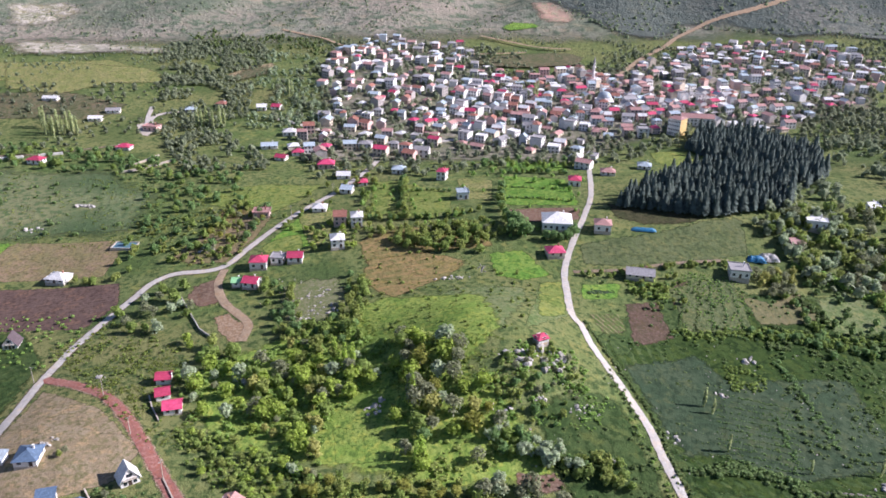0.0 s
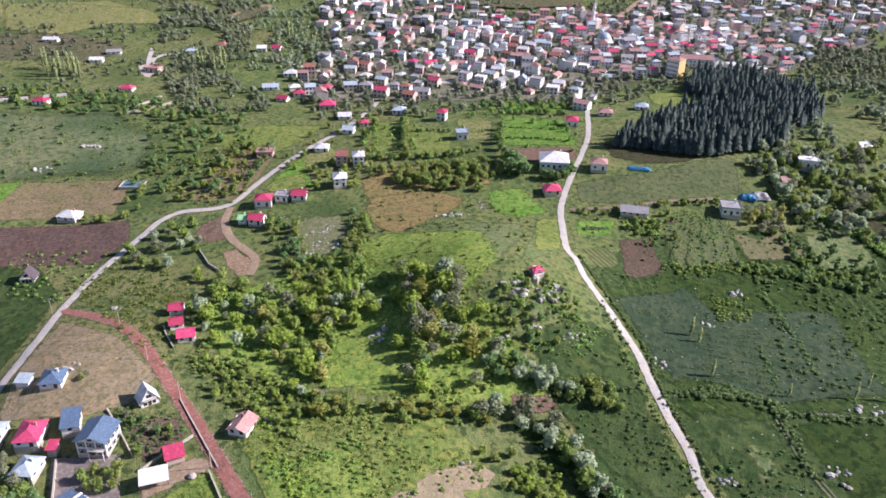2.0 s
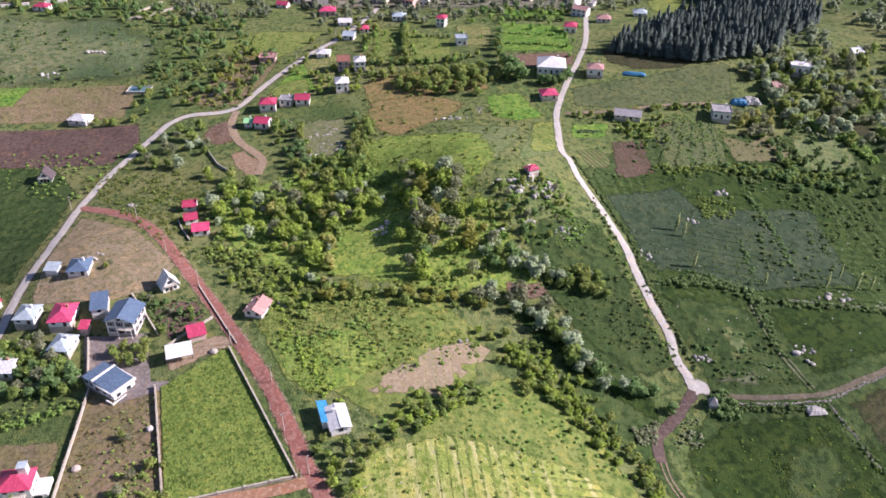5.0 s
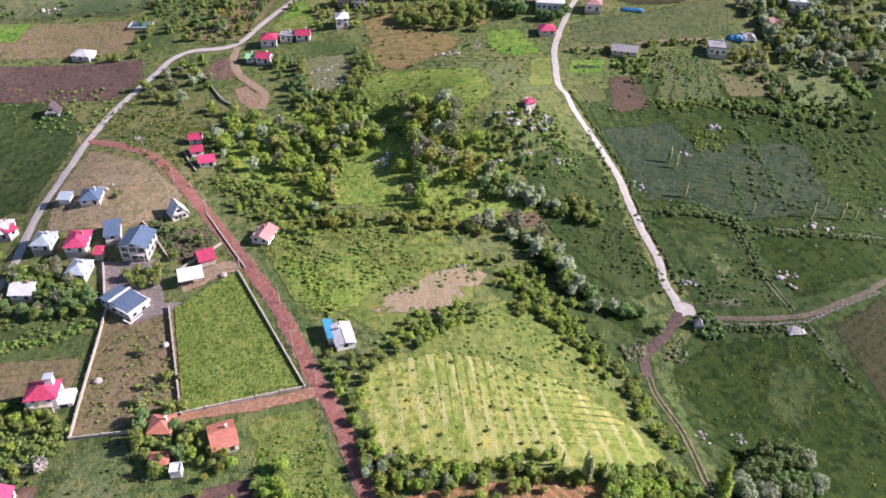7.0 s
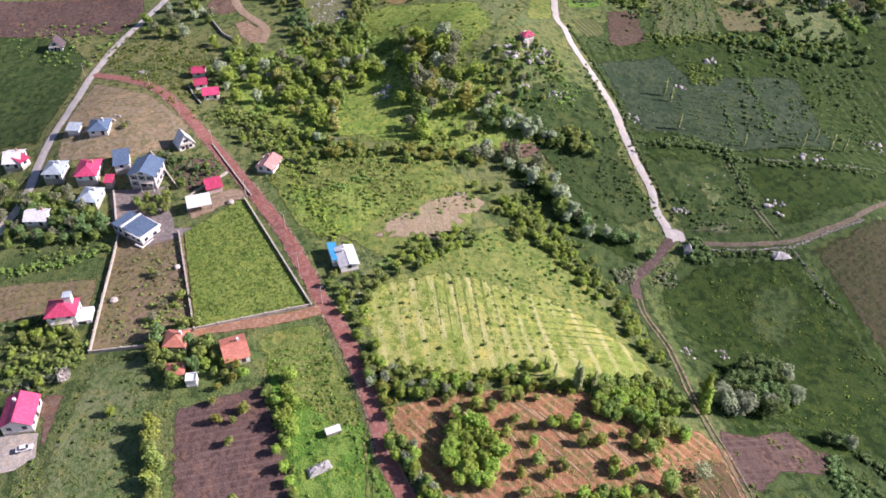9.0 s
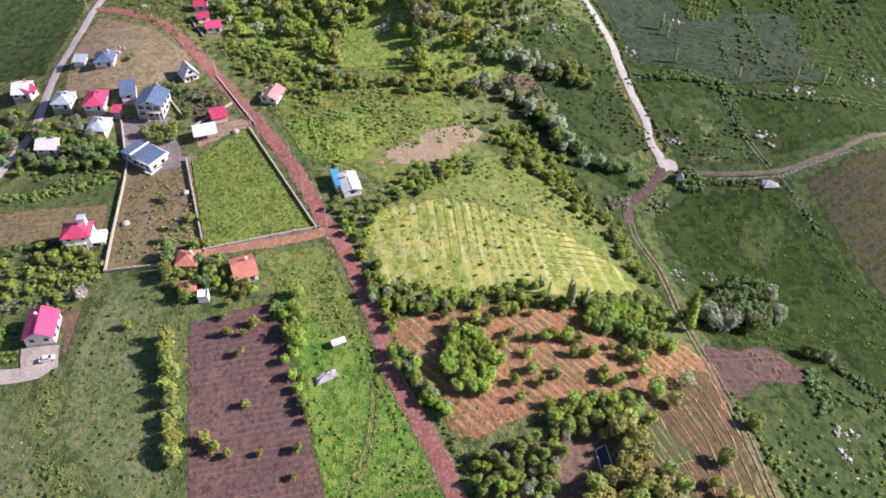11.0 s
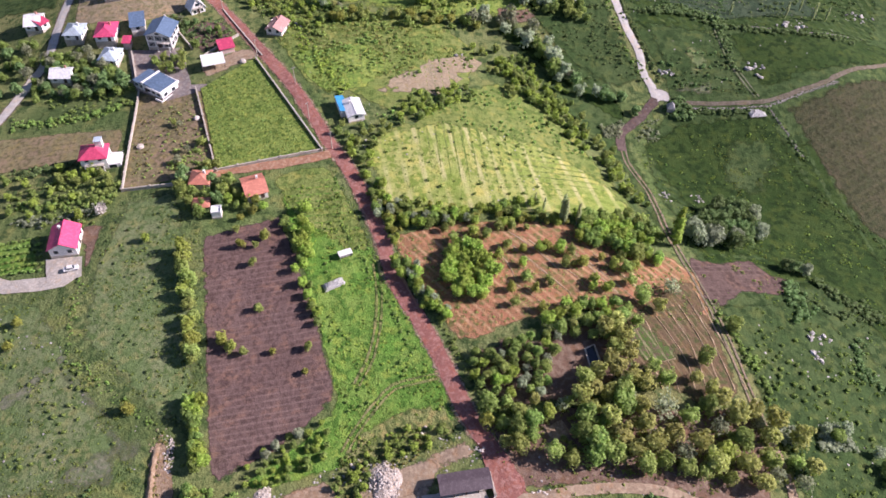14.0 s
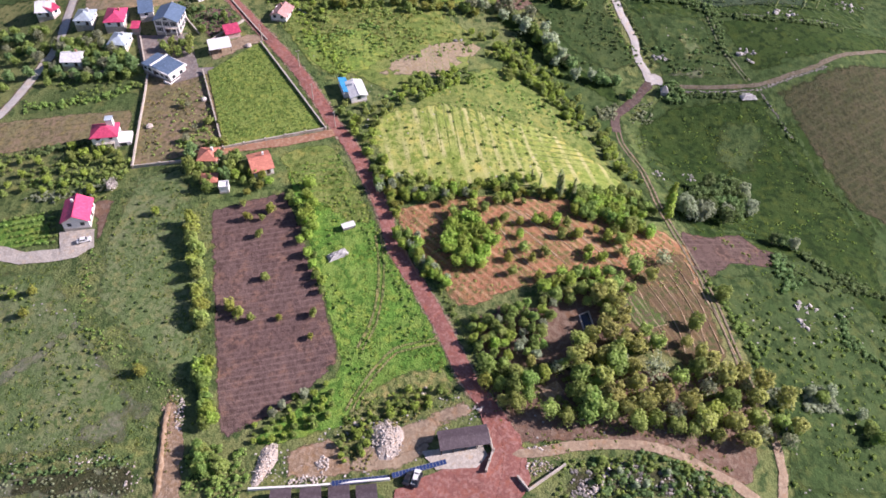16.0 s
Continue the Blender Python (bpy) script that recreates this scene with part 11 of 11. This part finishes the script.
stuff("grass_tufts", "weeds under orchard trees", "grass", TUFT, scatter([(14.7, 6.9), (89.4, 7.9), (88.2, -13.9), (73.4, -24.1), (21.1, -11.7)], 500, 0.9, 555, 7.0), 0.4, 1.1, LEAF["tuft"], 555, 1.0)
join_far_trees()


# ---- the town
def town_house(k):
    """One prototype of the town's houses: walls, roof, windows on the south front."""
    rng = random.Random(k)
    kind = ("gable", "hip", "flat", "gable", "hip", "gable")[k % 6]
    roof = ("faded", "white", "grey", "tile", "steel", "faded", "grey", "faded", "white", "crimson", "tile", "white", "steel", "pink", "grey", "faded", "grey", "steel")[k]
    wall = ("white", "cream", "white", "pink_wall", "white", "grey_wall", "white", "cream")[k % 8]
    w, d, st = rng.uniform(8.5, 13), rng.uniform(7.5, 10), rng.choice((1, 2, 2, 2, 3))
    names = {"tile": "clay-tiled", "faded": "faded pink", "crimson": "crimson", "grey": "grey", "steel": "pale blue metal", "orange": "orange", "white": "white", "pink": "pink", "teal": "teal"}
    walls = {"white": "white", "cream": "cream", "grey_wall": "bare grey", "pink_wall": "pinkish"}
    root = new("town_house")
    tagged(root, f"{walls[wall]} {('single', 'two', 'three')[st - 1]}-storey town house with {names[roof]} {kind if kind != 'hip' else 'hipped'} roof", "house", "town houses")
    top = st * 2.8
    part("wall", wall_bm(kind, w, d, -2.5, top, 21), M[wall], root)
    bm, _ = roof_bm(kind, w, d, top + 0.004, 0.35 if kind != "flat" else 0.05, 21)
    part("roof", bm, ROOF[roof], root)
    n = 3 if w > 9.5 else 2
    for i in range(n):
        for s in range(st):
            add_window(root, (i + 0.5 - n / 2) * w / n, -d / 2, top - 1.9 - s * 2.8, 0, 1.5, 1.4, simple=True)
    return root


PROTO = [town_house(k) for k in range(18)]
TOWN = [(-48.3, 743.1), (-32.9, 856.3), (8.2, 952.2), (65.1, 936.6), (121.0, 896.1), (121.5, 806.0), (146.7, 778.1), (208.2, 788.8), (250.9, 770.1), (311.8, 825.2), (393.5, 917.6), (480.3, 934.0), (563.4, 924.0), (584.2, 828.9), (501.0, 693.5), (414.8, 640.2), (344.4, 577.2), (319.9, 596.3), (273.0, 601.3), (233.5, 572.5), (176.0, 548.8), (149.2, 484.8), (125.8, 519.1), (99.2, 555.9), (65.0, 558.8), (28.9, 525.5), (-3.2, 535.1), (-51.0, 530.2), (-62.5, 570.2), (-40.1, 628.9), (-22.5, 669.1)]
CENTRE = [(134.9, 742.3), (207.5, 762.0), (252.2, 736.0), (300.5, 712.0), (353.7, 703.8), (316.5, 632.7), (239.8, 617.5), (187.8, 589.7), (142.3, 594.1), (86.7, 591.3), (52.5, 615.8), (82.6, 722.2)]
spots = scatter(TOWN, 540, 11.0, 41) + scatter(CENTRE, 150, 10.5, 42)
spots.sort(key=lambda p: p[1])
rng_town = random.Random(9)


def town_yaw(x, y):
    return -8 + 25 * math.sin(x * 0.012 + y * 0.006) + rng_town.uniform(-14, 14) + rng_town.choice((0, 0, 90))


for i, (x, y) in enumerate(spots[:290]):
    s = rng_town.uniform(0.74, 1.0)
    m = pose(x, y, float(land(x, y)), 0, 0, town_yaw(x, y)) @ Matrix.Diagonal((s, s, rng_town.uniform(0.85, 1.1), 1))
    if i < 18:
        PROTO[i].matrix_basis = m
    else:
        copy_thing(PROTO[rng_town.randrange(18)], m)


def town_mass(points):
    """The houses further off: walls, flat, gabled or hipped roofs and front windows, joined."""
    palette = [M["white"], M["cream"], M["grey_wall"], M["pink_wall"], ROOF["faded"], ROOF["white"], ROOF["grey"], ROOF["steel"], ROOF["tile"], ROOF["crimson"], M["pane"]]
    vs, qs, ms, base = [], [], [], 0
    for x, y in points:
        w, d, st = rng_town.uniform(6.5, 11) / 2, rng_town.uniform(6, 8.5) / 2, rng_town.choice((1, 1, 2, 2, 3))
        h, a, z, o = st * 2.7, radians(town_yaw(x, y)), float(land(x, y)), 0.35
        shape = rng_town.choice(("flat", "gable", "gable", "hip"))
        rise, run = {"flat": (0.35, 0.97), "gable": (1.7, 1.0), "hip": (1.7, 0.45)}[shape]
        ridge = 0.97 * d if shape == "flat" else 0.12
        loc = [(-w, -d, -2), (w, -d, -2), (w, d, -2), (-w, d, -2), (-w, -d, h), (w, -d, h), (w, d, h), (-w, d, h)]
        loc += [(-w - o, -d - o, h), (w + o, -d - o, h), (w + o, d + o, h), (-w - o, d + o, h), (-w * run, -ridge, h + rise), (w * run, -ridge, h + rise), (w * run, ridge, h + rise), (-w * run, ridge, h + rise)]
        face = [(0, 1, 5, 4), (1, 2, 6, 5), (2, 3, 7, 6), (3, 0, 4, 7), (8, 9, 13, 12), (10, 11, 15, 14), (12, 13, 14, 15), (8, 11, 10, 9), (9, 10, 14, 13), (11, 8, 12, 15)]
        wall, roof = rng_town.choice((0, 0, 0, 1, 2, 3)), rng_town.choice((4, 4, 4, 5, 5, 5, 6, 6, 7, 7, 8, 9))
        ends = wall if shape == "gable" else roof
        mat = [wall] * 4 + [roof] * 4 + [ends] * 2
        for cx in (-w * 0.6, 0.0, w * 0.6):
            for k in range(st):
                n, zz = len(loc), h - 1.9 - 2.7 * k
                loc += [(cx - 0.65, -d - 0.05, zz), (cx + 0.65, -d - 0.05, zz), (cx + 0.65, -d - 0.05, zz + 1.3), (cx - 0.65, -d - 0.05, zz + 1.3)]
                face.append((n, n + 1, n + 2, n + 3))
                mat.append(10)
        v = np.array(loc)
        vs.append(np.c_[v[:, 0] * math.cos(a) - v[:, 1] * math.sin(a) + x, v[:, 0] * math.sin(a) + v[:, 1] * math.cos(a) + y, v[:, 2] + z])
        qs.append(np.array(face) + base)
        ms += mat
        base += len(v)
    me = quads_mesh("far_town_houses", np.vstack(vs), np.vstack(qs), palette, False)
    me.polygons.foreach_set("material_index", np.array(ms, np.int32))
    return tagged(new("far_town_houses", me), "crowded pale town houses further up the slope", "houses", kind="stuff")


town_mass(spots[290:])


def mosque(x, y):
    root = thing("mosque", x, y, -10, "pale stone mosque with a dome among town houses", "mosque")
    root.scale = (0.85, 0.85, 0.85)
    part("hall", boxes((-9, -9, -2, 9, 9, 8), bevel=0.1), M["white"], root)
    part("gallery", boxes((-10, -13, -2, 10, -9, 5), bevel=0.1), M["cream"], root)
    bm = bmesh.new()
    bmesh.ops.create_cone(bm, cap_ends=True, segments=8, radius1=8.2, radius2=7.8, depth=3, matrix=Matrix.Translation((0, 0, 9.5)))
    part("drum", bm, M["white"], root)
    bm = bmesh.new()
    bmesh.ops.create_uvsphere(bm, u_segments=24, v_segments=12, radius=7.2, matrix=Matrix.Translation((0, 0, 10.8)) @ Matrix.Diagonal((1, 1, 0.85, 1)))
    part("dome", bm, ROOF["steel"], root, "pale metal-clad dome")
    bm = bmesh.new()
    bmesh.ops.create_cone(bm, cap_ends=True, segments=8, radius1=0.25, radius2=0.03, depth=2.4, matrix=Matrix.Translation((0, 0, 18)))
    part("finial", bm, M["metal"], root)
    for i in range(4):
        add_window(root, -6.6 + i * 4.4, -9.0, 5.4, 0, 1.5, 1.4, simple=True)
        add_window(root, -6.6 + i * 4.4, -13.0, 1.5, 0, 1.5, 1.4, simple=True)
    return root


def minaret(x, y):
    root = thing("minaret", x, y, 0, "tall slender white minaret with pointed top", "minaret")
    for name, r0, r1, z0, z1, mat in (("base", 1.9, 1.9, -2, 6, M["white"]), ("shaft", 1.3, 1.2, 6, 19, M["white"]), ("gallery", 1.9, 1.9, 19, 20.2, M["white"]), ("upper_shaft", 1.0, 1.0, 20.2, 24, M["white"]), ("spire", 1.2, 0.05, 24, 30, ROOF["grey"])):
        bm = bmesh.new()
        bmesh.ops.create_cone(bm, cap_ends=True, segments=12, radius1=r0, radius2=r1, depth=z1 - z0, matrix=Matrix.Translation((0, 0, (z0 + z1) / 2)))
        part(name, bm, mat, root)
    return root


def block_of_flats(x, y, yaw):
    root = thing("apartment_building", x, y, yaw, "four-storey block with white front and yellow end wall", "apartment building")
    root.scale = (0.5, 0.9, 1.05)
    part("wall", boxes((-11, -6, -3, 11, 6, 13)), M["white"], root)
    part("end_wall", boxes((11, -6.0, -3, 11.06, 6.0, 13)), M["yellow_wall"], root, "yellow rendered end wall")
    part("roof", roof_bm("hip", 22, 12, 13.004, 0.6, 14)[0], ROOF["faded"], root)
    for i in range(7):
        for s in range(4):
            add_window(root, -9.4 + i * 3.1, -6, 1.0 + s * 3.1, 0, 1.5, 1.4, simple=True)
    return root


mosque(212.4, 661.8)
minaret(220.6, 728.8)
block_of_flats(249.3, 582.3, -50)
house(275.8, 605.8, 26.0, 10.0, -14, 2.4, "gable", "faded", "white", "long white building with a faded pink roof", name="school_building", category="building", chimney=0, simple=True, storey=2.8)
